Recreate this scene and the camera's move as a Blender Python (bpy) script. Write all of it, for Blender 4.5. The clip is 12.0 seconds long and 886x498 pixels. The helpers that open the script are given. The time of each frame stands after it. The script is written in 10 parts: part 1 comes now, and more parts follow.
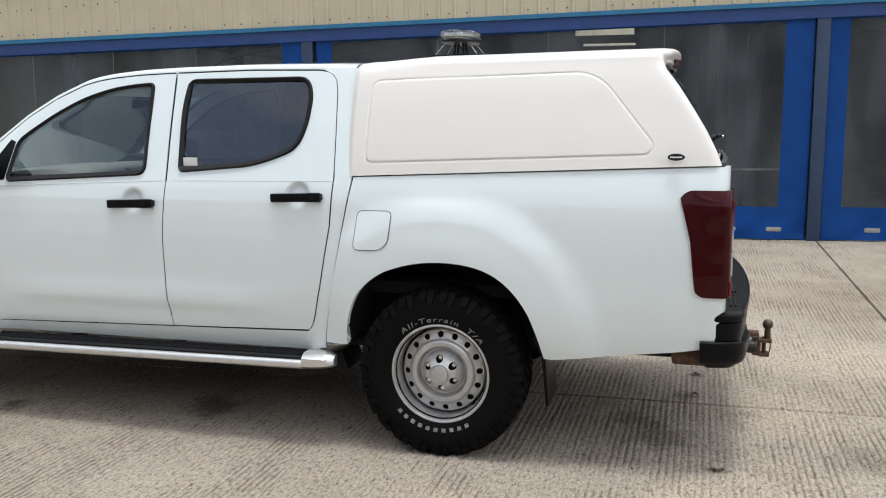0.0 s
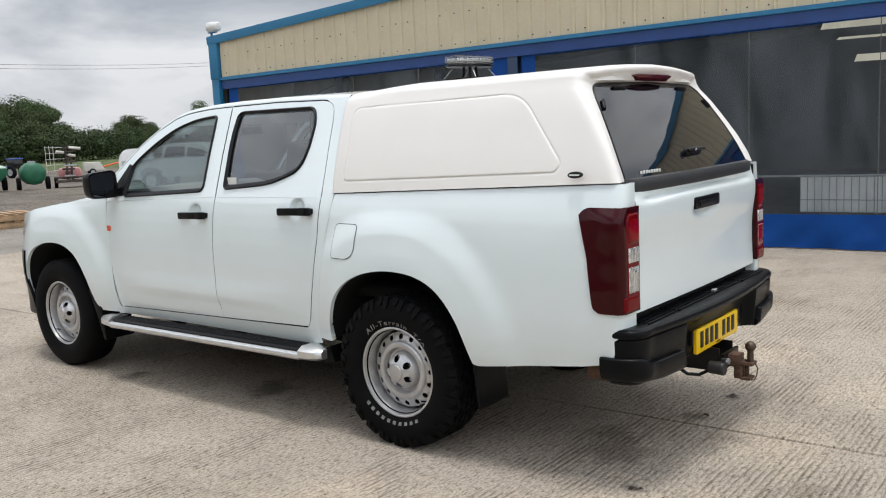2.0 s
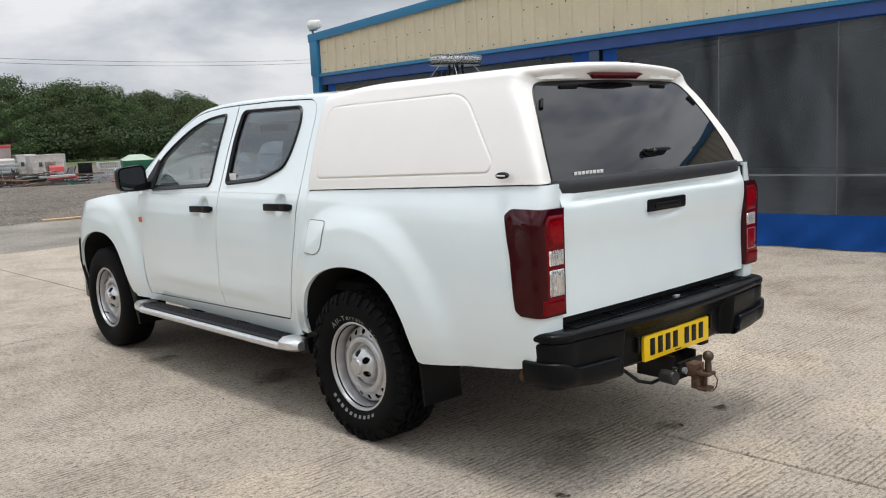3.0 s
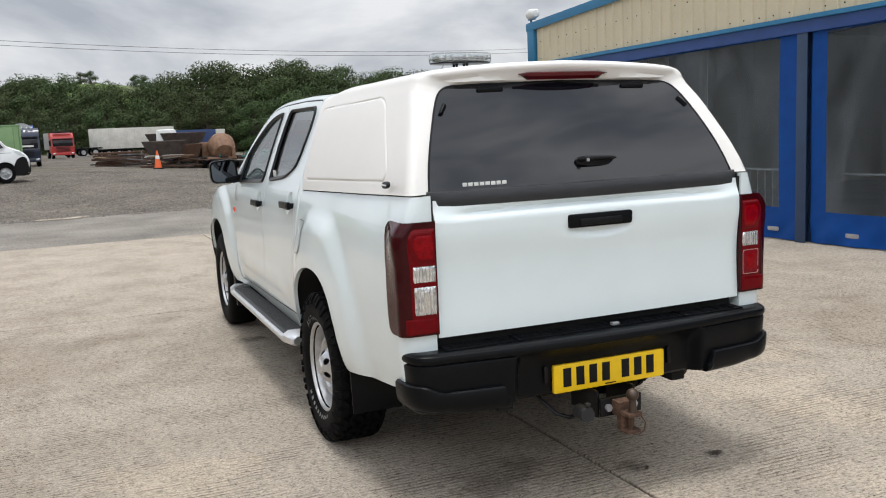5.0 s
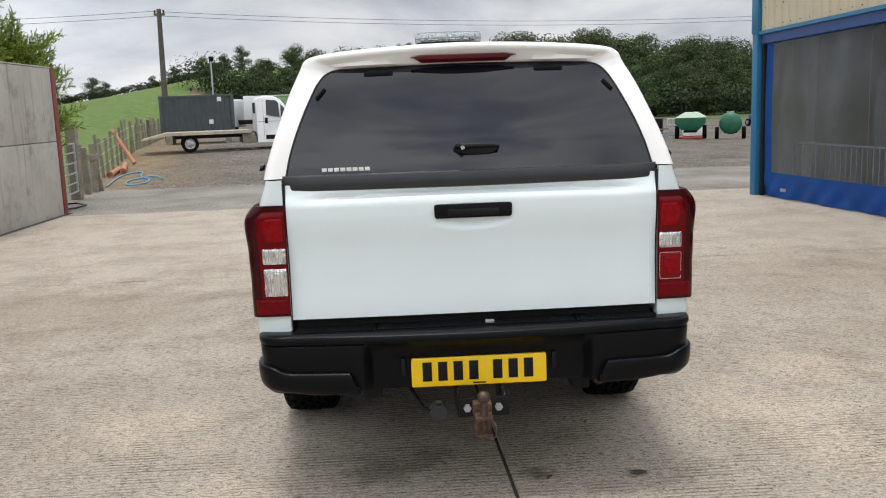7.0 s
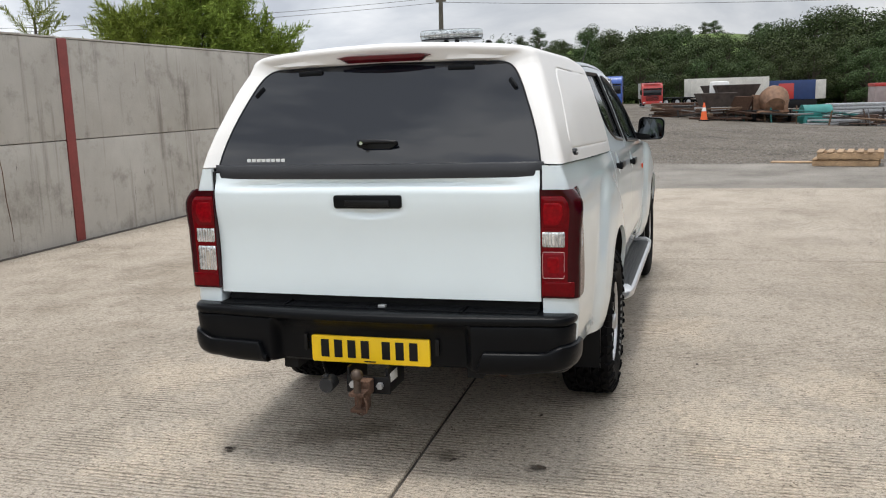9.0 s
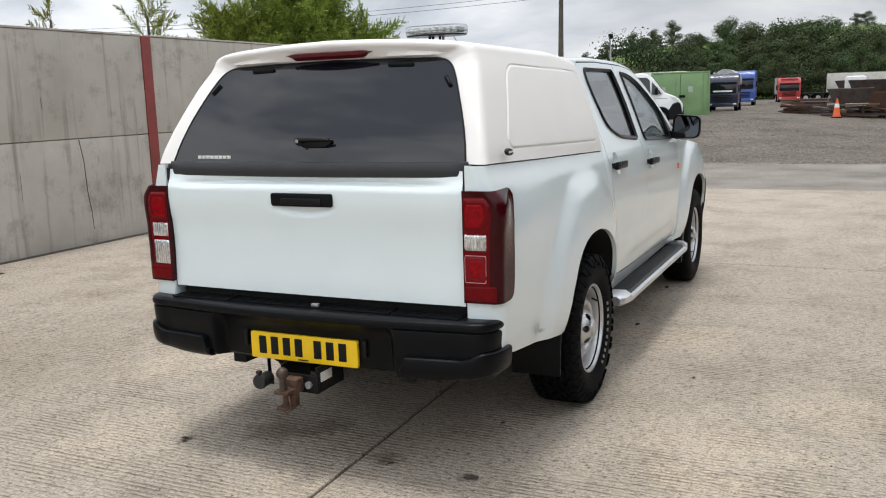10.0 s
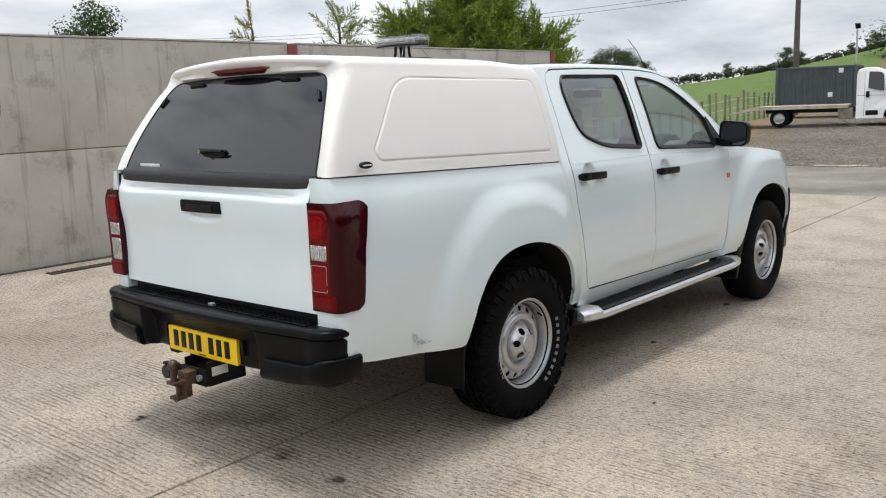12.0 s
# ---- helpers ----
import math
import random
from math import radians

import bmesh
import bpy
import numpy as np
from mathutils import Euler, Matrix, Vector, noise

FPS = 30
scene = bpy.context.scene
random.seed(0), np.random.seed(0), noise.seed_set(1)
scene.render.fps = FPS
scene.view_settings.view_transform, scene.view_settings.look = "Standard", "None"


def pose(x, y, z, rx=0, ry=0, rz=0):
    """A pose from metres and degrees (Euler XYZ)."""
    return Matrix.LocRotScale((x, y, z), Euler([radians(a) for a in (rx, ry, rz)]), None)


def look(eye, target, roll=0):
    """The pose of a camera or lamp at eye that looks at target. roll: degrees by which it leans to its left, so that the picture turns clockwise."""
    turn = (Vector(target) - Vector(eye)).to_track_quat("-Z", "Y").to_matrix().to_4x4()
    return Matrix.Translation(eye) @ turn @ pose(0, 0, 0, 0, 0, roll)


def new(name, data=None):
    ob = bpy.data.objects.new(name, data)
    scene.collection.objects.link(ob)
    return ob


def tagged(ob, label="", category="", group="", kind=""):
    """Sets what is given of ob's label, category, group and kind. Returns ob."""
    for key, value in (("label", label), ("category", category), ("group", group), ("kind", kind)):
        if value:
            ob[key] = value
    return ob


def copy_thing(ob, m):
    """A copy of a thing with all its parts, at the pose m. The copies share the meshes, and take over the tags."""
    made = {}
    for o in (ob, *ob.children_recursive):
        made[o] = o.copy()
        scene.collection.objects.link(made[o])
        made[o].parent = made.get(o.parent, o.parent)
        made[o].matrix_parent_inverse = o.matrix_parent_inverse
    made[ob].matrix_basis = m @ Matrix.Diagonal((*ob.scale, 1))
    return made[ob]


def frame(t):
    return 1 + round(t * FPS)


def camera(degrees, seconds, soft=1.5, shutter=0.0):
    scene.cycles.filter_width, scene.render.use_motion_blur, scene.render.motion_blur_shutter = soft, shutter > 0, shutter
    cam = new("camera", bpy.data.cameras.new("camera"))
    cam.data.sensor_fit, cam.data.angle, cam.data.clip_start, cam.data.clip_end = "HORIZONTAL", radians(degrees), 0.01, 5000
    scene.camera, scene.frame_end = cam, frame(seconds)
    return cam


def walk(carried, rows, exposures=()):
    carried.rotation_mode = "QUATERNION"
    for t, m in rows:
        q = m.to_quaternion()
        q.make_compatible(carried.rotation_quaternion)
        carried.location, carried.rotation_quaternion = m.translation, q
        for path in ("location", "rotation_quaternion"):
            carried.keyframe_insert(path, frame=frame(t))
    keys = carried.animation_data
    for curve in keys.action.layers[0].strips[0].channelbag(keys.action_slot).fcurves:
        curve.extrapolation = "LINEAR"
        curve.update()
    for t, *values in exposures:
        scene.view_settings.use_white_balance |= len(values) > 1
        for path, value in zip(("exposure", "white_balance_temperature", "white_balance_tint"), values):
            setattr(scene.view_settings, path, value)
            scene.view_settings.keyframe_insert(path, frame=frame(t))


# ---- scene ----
# camera and its walk
cam = camera(53.4, 12.0, soft=1.1)
PATH = [
    (0, (1.068, -4.474, 1.509), (0.515, -2.576, 1.205), -0.6),
    (0.5, (1.568, -4.469, 1.534), (0.801, -2.646, 1.236), -1.2),
    (1, (1.954, -4.32, 1.521), (1.02, -2.576, 1.232), -1.8),
    (1.5, (2.358, -4.176, 1.512), (1.272, -2.519, 1.233), -2.3),
    (2, (2.77, -3.993, 1.545), (1.545, -2.436, 1.271), -2.6),
    (2.5, (3.067, -3.669, 1.545), (1.717, -2.22, 1.27), -2.6),
    (3, (3.445, -3.41, 1.534), (1.981, -2.076, 1.259), -2.6),
    (5, (4.222, -1.92, 1.547), (2.388, -1.17, 1.269), -2.5),
    (5.5, (4.312, -1.482, 1.561), (2.419, -0.902, 1.28), -2.4),
    (6, (4.495, -1.061, 1.565), (2.562, -0.64, 1.274), -2.2),
    (6.5, (4.516, -0.666, 1.54), (2.557, -0.409, 1.233), -2.2),
    (7, (4.542, -0.271, 1.541), (2.569, -0.182, 1.223), -2.1),
    (9, (4.568, 1.32, 1.557), (2.679, 0.756, 1.22), -1.9),
    (9.5, (4.372, 1.663, 1.544), (2.532, 0.955, 1.206), -1.9),
    (10, (4.212, 2.043, 1.544), (2.428, 1.205, 1.205), -1.8),
    (10.5, (4.067, 2.436, 1.56), (2.346, 1.476, 1.221), -1.9),
    (11, (3.794, 2.707, 1.545), (2.145, 1.628, 1.205), -2.1),
    (11.5, (3.59, 3.024, 1.538), (2.021, 1.829, 1.205), -2.2),
    (12, (3.428, 3.348, 1.561), (1.942, 2.051, 1.233), -2.2),
]
walk(cam, [(t, look(eye, target, roll)) for t, eye, target, roll in PATH])

# ---- sky, sun ----
SUN_EL, SUN_AZ = 86.0, 140.0
world = bpy.data.worlds.new("sky")
scene.world = world
world.use_nodes = True
wn, wl = world.node_tree.nodes, world.node_tree.links
wn.clear()
w_out = wn.new("ShaderNodeOutputWorld")
w_bg = wn.new("ShaderNodeBackground")
w_sky = wn.new("ShaderNodeTexSky")
w_sky.sky_type, w_sky.sun_disc = "NISHITA", False
w_sky.sun_elevation, w_sky.sun_rotation = radians(SUN_EL), radians(SUN_AZ)
w_tc = wn.new("ShaderNodeTexCoord")
w_sep = wn.new("ShaderNodeSeparateXYZ")
wl.new(w_tc.outputs["Generated"], w_sep.inputs[0])
# heaped clouds: noise over the dome, flattened towards the horizon
w_div = wn.new("ShaderNodeMapping")
w_div.inputs["Scale"].default_value = (1.0, 1.0, 2.6)
w_div.inputs["Location"].default_value = (0.35, 1.7, 0.2)
wl.new(w_tc.outputs["Generated"], w_div.inputs["Vector"])
w_n1 = wn.new("ShaderNodeTexNoise")
w_n1.inputs["Scale"].default_value, w_n1.inputs["Detail"].default_value, w_n1.inputs["Roughness"].default_value = 2.6, 9.0, 0.54
w_n1.inputs["Distortion"].default_value = 0.35
wl.new(w_div.outputs[0], w_n1.inputs["Vector"])
w_r1 = wn.new("ShaderNodeValToRGB")
e = w_r1.color_ramp.elements
e[0].position, e[0].color = 0.39, (5.2, 5.6, 6.3, 1)
e[1].position, e[1].color = 0.60, (10.2, 10.4, 10.7, 1)
m_ = e.new(0.48); m_.color = (7.2, 7.6, 8.2, 1)
wl.new(w_n1.outputs["Fac"], w_r1.inputs["Fac"])
w_n2 = wn.new("ShaderNodeTexNoise")
w_n2.inputs["Scale"].default_value, w_n2.inputs["Detail"].default_value = 1.6, 6.0
w_dv2 = wn.new("ShaderNodeMapping")
w_dv2.inputs["Scale"].default_value = (1.0, 1.0, 2.6)
w_dv2.inputs["Location"].default_value = (1.62, 3.44, 0.91)
wl.new(w_tc.outputs["Generated"], w_dv2.inputs["Vector"])
wl.new(w_dv2.outputs[0], w_n2.inputs["Vector"])
w_r2 = wn.new("ShaderNodeValToRGB")
w_r2.color_ramp.elements[0].position, w_r2.color_ramp.elements[1].position = 0.36, 0.46
w_r2.color_ramp.elements[0].color = (0.22, 0.22, 0.22, 1)
wl.new(w_n2.outputs["Fac"], w_r2.inputs["Fac"])
w_mix = wn.new("ShaderNodeMix"); w_mix.data_type = "RGBA"
# the blue gaps close up towards the horizon, where the clouds are seen edge on
w_low = wn.new("ShaderNodeMapRange")
w_low.inputs["From Min"].default_value, w_low.inputs["From Max"].default_value = 0.26, 0.48
w_low.inputs["To Min"].default_value, w_low.inputs["To Max"].default_value = 1.0, 0.0
wl.new(w_sep.outputs["Z"], w_low.inputs["Value"])
w_cov = wn.new("ShaderNodeMath"); w_cov.operation = "MAXIMUM"
wl.new(w_r2.outputs["Color"], w_cov.inputs[0]); wl.new(w_low.outputs[0], w_cov.inputs[1])
wl.new(w_cov.outputs[0], w_mix.inputs["Factor"])
wl.new(w_sky.outputs[0], w_mix.inputs["A"]); wl.new(w_r1.outputs["Color"], w_mix.inputs["B"])
# an overcast dome is brighter overhead than at the horizon
w_cie = wn.new("ShaderNodeMapRange")
w_cie.inputs["From Min"].default_value, w_cie.inputs["From Max"].default_value = 0.0, 1.0
w_cie.inputs["To Min"].default_value, w_cie.inputs["To Max"].default_value = 1.02, 2.15
wl.new(w_sep.outputs["Z"], w_cie.inputs["Value"])
w_sc = wn.new("ShaderNodeVectorMath"); w_sc.operation = "SCALE"
wl.new(w_mix.outputs["Result"], w_sc.inputs[0]); wl.new(w_cie.outputs[0], w_sc.inputs["Scale"])
# the cloud is thinner over the hills to the west-south-west and thicker over the wood
w_az = wn.new("ShaderNodeMapRange"); w_az.interpolation_type = "SMOOTHSTEP"
w_az.inputs["From Min"].default_value, w_az.inputs["From Max"].default_value = -0.46, -0.12
w_az.inputs["To Min"].default_value, w_az.inputs["To Max"].default_value = 1.18, 0.87
wl.new(w_sep.outputs["Y"], w_az.inputs["Value"])
w_wst = wn.new("ShaderNodeMapRange"); w_wst.interpolation_type = "SMOOTHSTEP"
w_wst.inputs["From Min"].default_value, w_wst.inputs["From Max"].default_value = -0.30, -0.70
wl.new(w_sep.outputs["X"], w_wst.inputs["Value"])
w_bl = wn.new("ShaderNodeMix")
w_bl.inputs["A"].default_value = 1.0
wl.new(w_wst.outputs[0], w_bl.inputs["Factor"]); wl.new(w_az.outputs[0], w_bl.inputs["B"])
# and brightest in the east, where the sun stands behind it
w_est = wn.new("ShaderNodeMapRange"); w_est.interpolation_type = "SMOOTHSTEP"
w_est.inputs["From Min"].default_value, w_est.inputs["From Max"].default_value = 0.10, 0.80
w_est.inputs["To Min"].default_value, w_est.inputs["To Max"].default_value = 1.0, 1.40
wl.new(w_sep.outputs["X"], w_est.inputs["Value"])
w_all = wn.new("ShaderNodeMath"); w_all.operation = "MULTIPLY"
wl.new(w_bl.outputs["Result"], w_all.inputs[0]); wl.new(w_est.outputs[0], w_all.inputs[1])
w_s2 = wn.new("ShaderNodeVectorMath"); w_s2.operation = "SCALE"
wl.new(w_sc.outputs[0], w_s2.inputs[0]); wl.new(w_all.outputs[0], w_s2.inputs["Scale"])
wl.new(w_s2.outputs[0], w_bg.inputs["Color"])
w_bg.inputs["Strength"].default_value = 0.083
wl.new(w_bg.outputs[0], w_out.inputs[0])

sun_data = bpy.data.lights.new("sun", "SUN")
sun_data.energy, sun_data.angle, sun_data.color = 1.80, radians(13), (1.0, 0.975, 0.94)
sun = new("sun", sun_data)
az = radians(SUN_AZ)
sun.matrix_world = look((20 * math.sin(az), 20 * math.cos(az), 20 * math.tan(radians(SUN_EL))), (0, 0, 0))
scene.view_settings.exposure = -0.06

# ---- materials ----
def mat(name, col, rough=0.5, metal=0.0, var=0.0, scale=6.0, fine=0.0, fscale=60.0, bump=0.0, bscale=80.0, coat=0.0, spec=0.5, emit=0.0, rvar=0.0, rand=0.0):
    """A plain surface with stains at one scale, grain at another, and fine relief."""
    m = bpy.data.materials.new(name)
    m.use_nodes = True
    n, l = m.node_tree.nodes, m.node_tree.links
    b = n["Principled BSDF"]
    b.inputs["Base Color"].default_value = (*col, 1)
    b.inputs["Roughness"].default_value, b.inputs["Metallic"].default_value = rough, metal
    b.inputs["Coat Weight"].default_value, b.inputs["Coat Roughness"].default_value = coat, 0.04
    b.inputs["Specular IOR Level"].default_value = spec
    if emit:
        b.inputs["Emission Color"].default_value, b.inputs["Emission Strength"].default_value = (*col, 1), emit
    tc = n.new("ShaderNodeTexCoord")
    if var or fine or rand:
        fac = None
        def stage(sc, amount, detail):
            t = n.new("ShaderNodeTexNoise")
            t.inputs["Scale"].default_value, t.inputs["Detail"].default_value = sc, detail
            l.new(tc.outputs["Object"], t.inputs["Vector"])
            r = n.new("ShaderNodeMapRange")
            r.inputs["From Min"].default_value, r.inputs["From Max"].default_value = 0.28, 0.72
            r.inputs["To Min"].default_value, r.inputs["To Max"].default_value = 1 - amount, 1 + amount
            l.new(t.outputs["Fac"], r.inputs["Value"])
            return r.outputs[0]
        outs = []
        if var: outs.append(stage(scale, var, 5))
        if fine: outs.append(stage(fscale, fine, 3))
        if rand:
            oi = n.new("ShaderNodeObjectInfo")
            r = n.new("ShaderNodeMapRange")
            r.inputs["To Min"].default_value, r.inputs["To Max"].default_value = 1 - rand, 1 + rand
            l.new(oi.outputs["Random"], r.inputs["Value"])
            outs.append(r.outputs[0])
        fac = outs[0]
        for o in outs[1:]:
            mu = n.new("ShaderNodeMath"); mu.operation = "MULTIPLY"
            l.new(fac, mu.inputs[0]); l.new(o, mu.inputs[1]); fac = mu.outputs[0]
        vm = n.new("ShaderNodeVectorMath"); vm.operation = "SCALE"
        vm.inputs[0].default_value = col
        l.new(fac, vm.inputs["Scale"])
        l.new(vm.outputs[0], b.inputs["Base Color"])
        if rvar:
            r = n.new("ShaderNodeMapRange")
            r.inputs["From Min"].default_value, r.inputs["From Max"].default_value = 0.7, 1.3
            r.inputs["To Min"].default_value, r.inputs["To Max"].default_value = rough + rvar, rough - rvar
            l.new(fac, r.inputs["Value"]); l.new(r.outputs[0], b.inputs["Roughness"])
    if bump:
        t = n.new("ShaderNodeTexNoise")
        t.inputs["Scale"].default_value, t.inputs["Detail"].default_value = bscale, 4
        l.new(tc.outputs["Object"], t.inputs["Vector"])
        bp = n.new("ShaderNodeBump")
        bp.inputs["Strength"].default_value, bp.inputs["Distance"].default_value = bump, 0.01
        l.new(t.outputs["Fac"], bp.inputs["Height"]); l.new(bp.outputs[0], b.inputs["Normal"])
    return m


def glass_mat(name, tint, ior=1.5):
    """A thin pane: lets the tinted view through and mirrors at its face."""
    m = bpy.data.materials.new(name)
    m.use_nodes = True
    n, l = m.node_tree.nodes, m.node_tree.links
    n.remove(n["Principled BSDF"])
    tr, gl, mx, fr = n.new("ShaderNodeBsdfTransparent"), n.new("ShaderNodeBsdfGlossy"), n.new("ShaderNodeMixShader"), n.new("ShaderNodeLayerWeight")
    pw, ml = n.new("ShaderNodeMath"), n.new("ShaderNodeMath")
    tr.inputs["Color"].default_value = (*tint, 1)
    gl.inputs["Roughness"].default_value = 0.02
    # gloss rises towards a grazing view, alike from both sides of the pane
    f0 = 2 * ((ior - 1) / (ior + 1)) ** 2
    fr.inputs["Blend"].default_value = 0.5
    pw.operation, ml.operation = "POWER", "MULTIPLY_ADD"
    pw.inputs[1].default_value, ml.inputs[1].default_value, ml.inputs[2].default_value = 4.0, 1 - f0, f0
    l.new(fr.outputs["Facing"], pw.inputs[0]); l.new(pw.outputs[0], ml.inputs[0])
    l.new(ml.outputs[0], mx.inputs[0]); l.new(tr.outputs[0], mx.inputs[1]); l.new(gl.outputs[0], mx.inputs[2])
    l.new(mx.outputs[0], n["Material Output"].inputs["Surface"])
    return m


M_WHITE = mat("white_paint", (0.740, 0.816, 0.828), 0.30, var=0.02, scale=3, coat=1.0)
M_CANOPY = mat("canopy_gelcoat", (0.785, 0.760, 0.724), 0.38, var=0.015, scale=4, bump=0.04, bscale=300, coat=0.25)
M_BLACKPL = mat("black_plastic", (0.0040, 0.0045, 0.0055), 0.32, spec=0.13, var=0.12, scale=9, fine=0.1, fscale=200, bump=0.10, bscale=500)
M_STRIP = mat("weathered_black_plastic", (0.030, 0.031, 0.034), 0.45, spec=0.3, var=0.12, scale=9, fine=0.08, fscale=200, bump=0.08, bscale=500)
M_TRIM = mat("black_trim", (0.006, 0.006, 0.007), 0.32, spec=0.22, var=0.1, scale=14)
M_DARK = mat("dark_cavity", (0.005, 0.005, 0.005), 0.9, var=0.2, scale=10)
M_RUBBER = mat("tyre_rubber", (0.0045, 0.0045, 0.0050), 0.7, spec=0.09, var=0.25, scale=7, fine=0.15, fscale=90, bump=0.2, bscale=160)
M_LETTER = mat("raised_white_letters", (0.22, 0.22, 0.215), 0.7, var=0.4, scale=60)
M_STEEL = mat("silver_wheel_paint", (0.56, 0.56, 0.565), 0.36, metal=0.72, var=0.12, scale=20, fine=0.05, fscale=150)
M_CHROME = mat("polished_metal", (0.72, 0.72, 0.72), 0.16, metal=1.0, var=0.04, scale=20)
M_SATIN = mat("satin_aluminium", (0.74, 0.745, 0.75), 0.34, metal=0.85, var=0.06, scale=20)
M_RUST = mat("rusty_iron", (0.105, 0.058, 0.038), 0.8, metal=0.3, var=0.45, scale=25, fine=0.3, fscale=120, bump=0.5, bscale=90)
M_BACKGLASS = mat("privacy_glass", (0.005, 0.006, 0.009), 0.02, spec=0.56)
M_GLASS = glass_mat("tinted_window", (0.50, 0.57, 0.57), 1.60)
M_REARGLASS = glass_mat("dark_tinted_window", (0.34, 0.39, 0.43), 1.80)
M_CLEAR = glass_mat("clear_lens", (0.86, 0.88, 0.88))
M_DARKRED = mat("smoked_red_lens", (0.036, 0.0008, 0.0026), 0.05, spec=0.22, var=0.12, scale=30)
M_LAMPRED = mat("bright_red_lamp", (0.13, 0.0007, 0.0032), 0.06, spec=0.16, var=0.15, scale=60)
# brighter red standing in for the glow in the lamps' reflectors
M_HOTRED = mat("lit_red_reflector", (0.22, 0.0010, 0.0045), 0.06, spec=0.16, var=0.30, scale=70)
M_FOGRED = mat("dusty_red_lens", (0.18, 0.003, 0.008), 0.12, spec=0.2, var=0.2, scale=80)
M_RIM = mat("pale_lens_rim", (0.50, 0.27, 0.26), 0.3, var=0.2, scale=60)
M_REFLECT = mat("lamp_reflector", (0.62, 0.62, 0.62), 0.2, metal=0.75, var=0.55, scale=55, fine=0.3, fscale=160)
M_AMBER = mat("amber_lens", (0.70, 0.10, 0.045), 0.15, coat=0.6)
M_YELLOW = mat("yellow_plate", (0.86, 0.55, 0.005), 0.35, var=0.03, scale=20)
M_SEAT = mat("grey_seat_cloth", (0.085, 0.085, 0.09), 0.95, var=0.2, scale=20, bump=0.2, bscale=300)
M_DASH = mat("dark_dash_plastic", (0.035, 0.035, 0.037), 0.6, var=0.1, scale=12)
M_DASHTOP = mat("pale_dash_plastic", (0.40, 0.39, 0.36), 0.6, var=0.08, scale=12, bump=0.1, bscale=400)
M_HEADLINER = mat("pale_headliner", (0.42, 0.41, 0.38), 0.95, var=0.05, scale=10)
M_STICKER = mat("white_sticker", (0.75, 0.75, 0.72), 0.5)
M_SCUFF = mat("scuffed_paint", (0.58, 0.62, 0.63), 0.6, var=0.5, scale=40, fine=0.3, fscale=120)
# near-black that stands in for the shade inside panel gaps
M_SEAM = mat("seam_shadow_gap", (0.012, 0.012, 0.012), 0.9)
M_TEAL = mat("teal_flashing", (0.010, 0.135, 0.27), 0.42, var=0.08, scale=3, fine=0.05, fscale=40)
M_CREAM = mat("cream_cladding", (0.56, 0.49, 0.35), 0.45, var=0.05, scale=2.5, fine=0.03, fscale=30)
M_BLUEPVC = mat("blue_pvc_curtain", (0.001, 0.050, 0.235), 0.5, spec=0.2, var=0.10, scale=5, bump=0.12, bscale=7)
M_BLUEDARK = mat("blue_painted_steel", (0.02, 0.045, 0.10), 0.45, var=0.15, scale=4)
M_REDSTEEL = mat("red_oxide_steel", (0.20, 0.035, 0.030), 0.6, var=0.15, scale=5, fine=0.1, fscale=60)
M_GALV = mat("galvanised_steel", (0.42, 0.43, 0.44), 0.45, metal=0.7, var=0.15, scale=12)

# ---- mesh tools ----
def finish(bm, angle=32.0):
    bmesh.ops.recalc_face_normals(bm, faces=bm.faces)
    for f in bm.faces:
        f.smooth = True
    cut = radians(angle)
    for ed in bm.edges:
        if len(ed.link_faces) == 2:
            ed.smooth = ed.calc_face_angle(0) < cut
    return bm


def part(name, bm, material, parent=None, label="", angle=32.0, m=None, turn_normals=True):
    """Links a bmesh as one mesh object, under a thing or a part if one is given."""
    if turn_normals:
        finish(bm, angle)
    me = bpy.data.meshes.new(name)
    bm.to_mesh(me)
    bm.free()
    for x in (material if isinstance(material, (list, tuple)) else [material]):
        me.materials.append(x)
    ob = new(name, me)
    if parent is not None:
        ob.parent = parent
    if m is not None:
        ob.matrix_basis = m
    if label:
        tagged(ob, label)
    return ob


def thing(name, label, category, m=None, group="", kind=""):
    ob = new(name)
    ob.empty_display_size = 0.1
    if m is not None:
        ob.matrix_basis = m
    return tagged(ob, label, category, group, kind)


def bm_new():
    return bmesh.new()


def box(bm, c, s, bevel=0.0, m=None, mi=0):
    """A box about c of full sizes s, its edges rounded by bevel."""
    r = bmesh.ops.create_cube(bm, size=1.0)
    vs = r["verts"]
    for v in vs:
        v.co = Vector((c[0] + v.co.x * s[0], c[1] + v.co.y * s[1], c[2] + v.co.z * s[2]))
    fs = list({f for v in vs for f in v.link_faces})
    if m is not None:
        bmesh.ops.transform(bm, matrix=m, verts=vs)
    if bevel:
        es = list({ed for v in vs for ed in v.link_edges})
        r2 = bmesh.ops.bevel(bm, geom=es, offset=bevel, segments=2, affect="EDGES", profile=0.6)
        fs = list({f for f in r2["faces"]} | {f for f in fs if f.is_valid})
    for f in fs:
        if f.is_valid:
            f.material_index = mi
    return bm


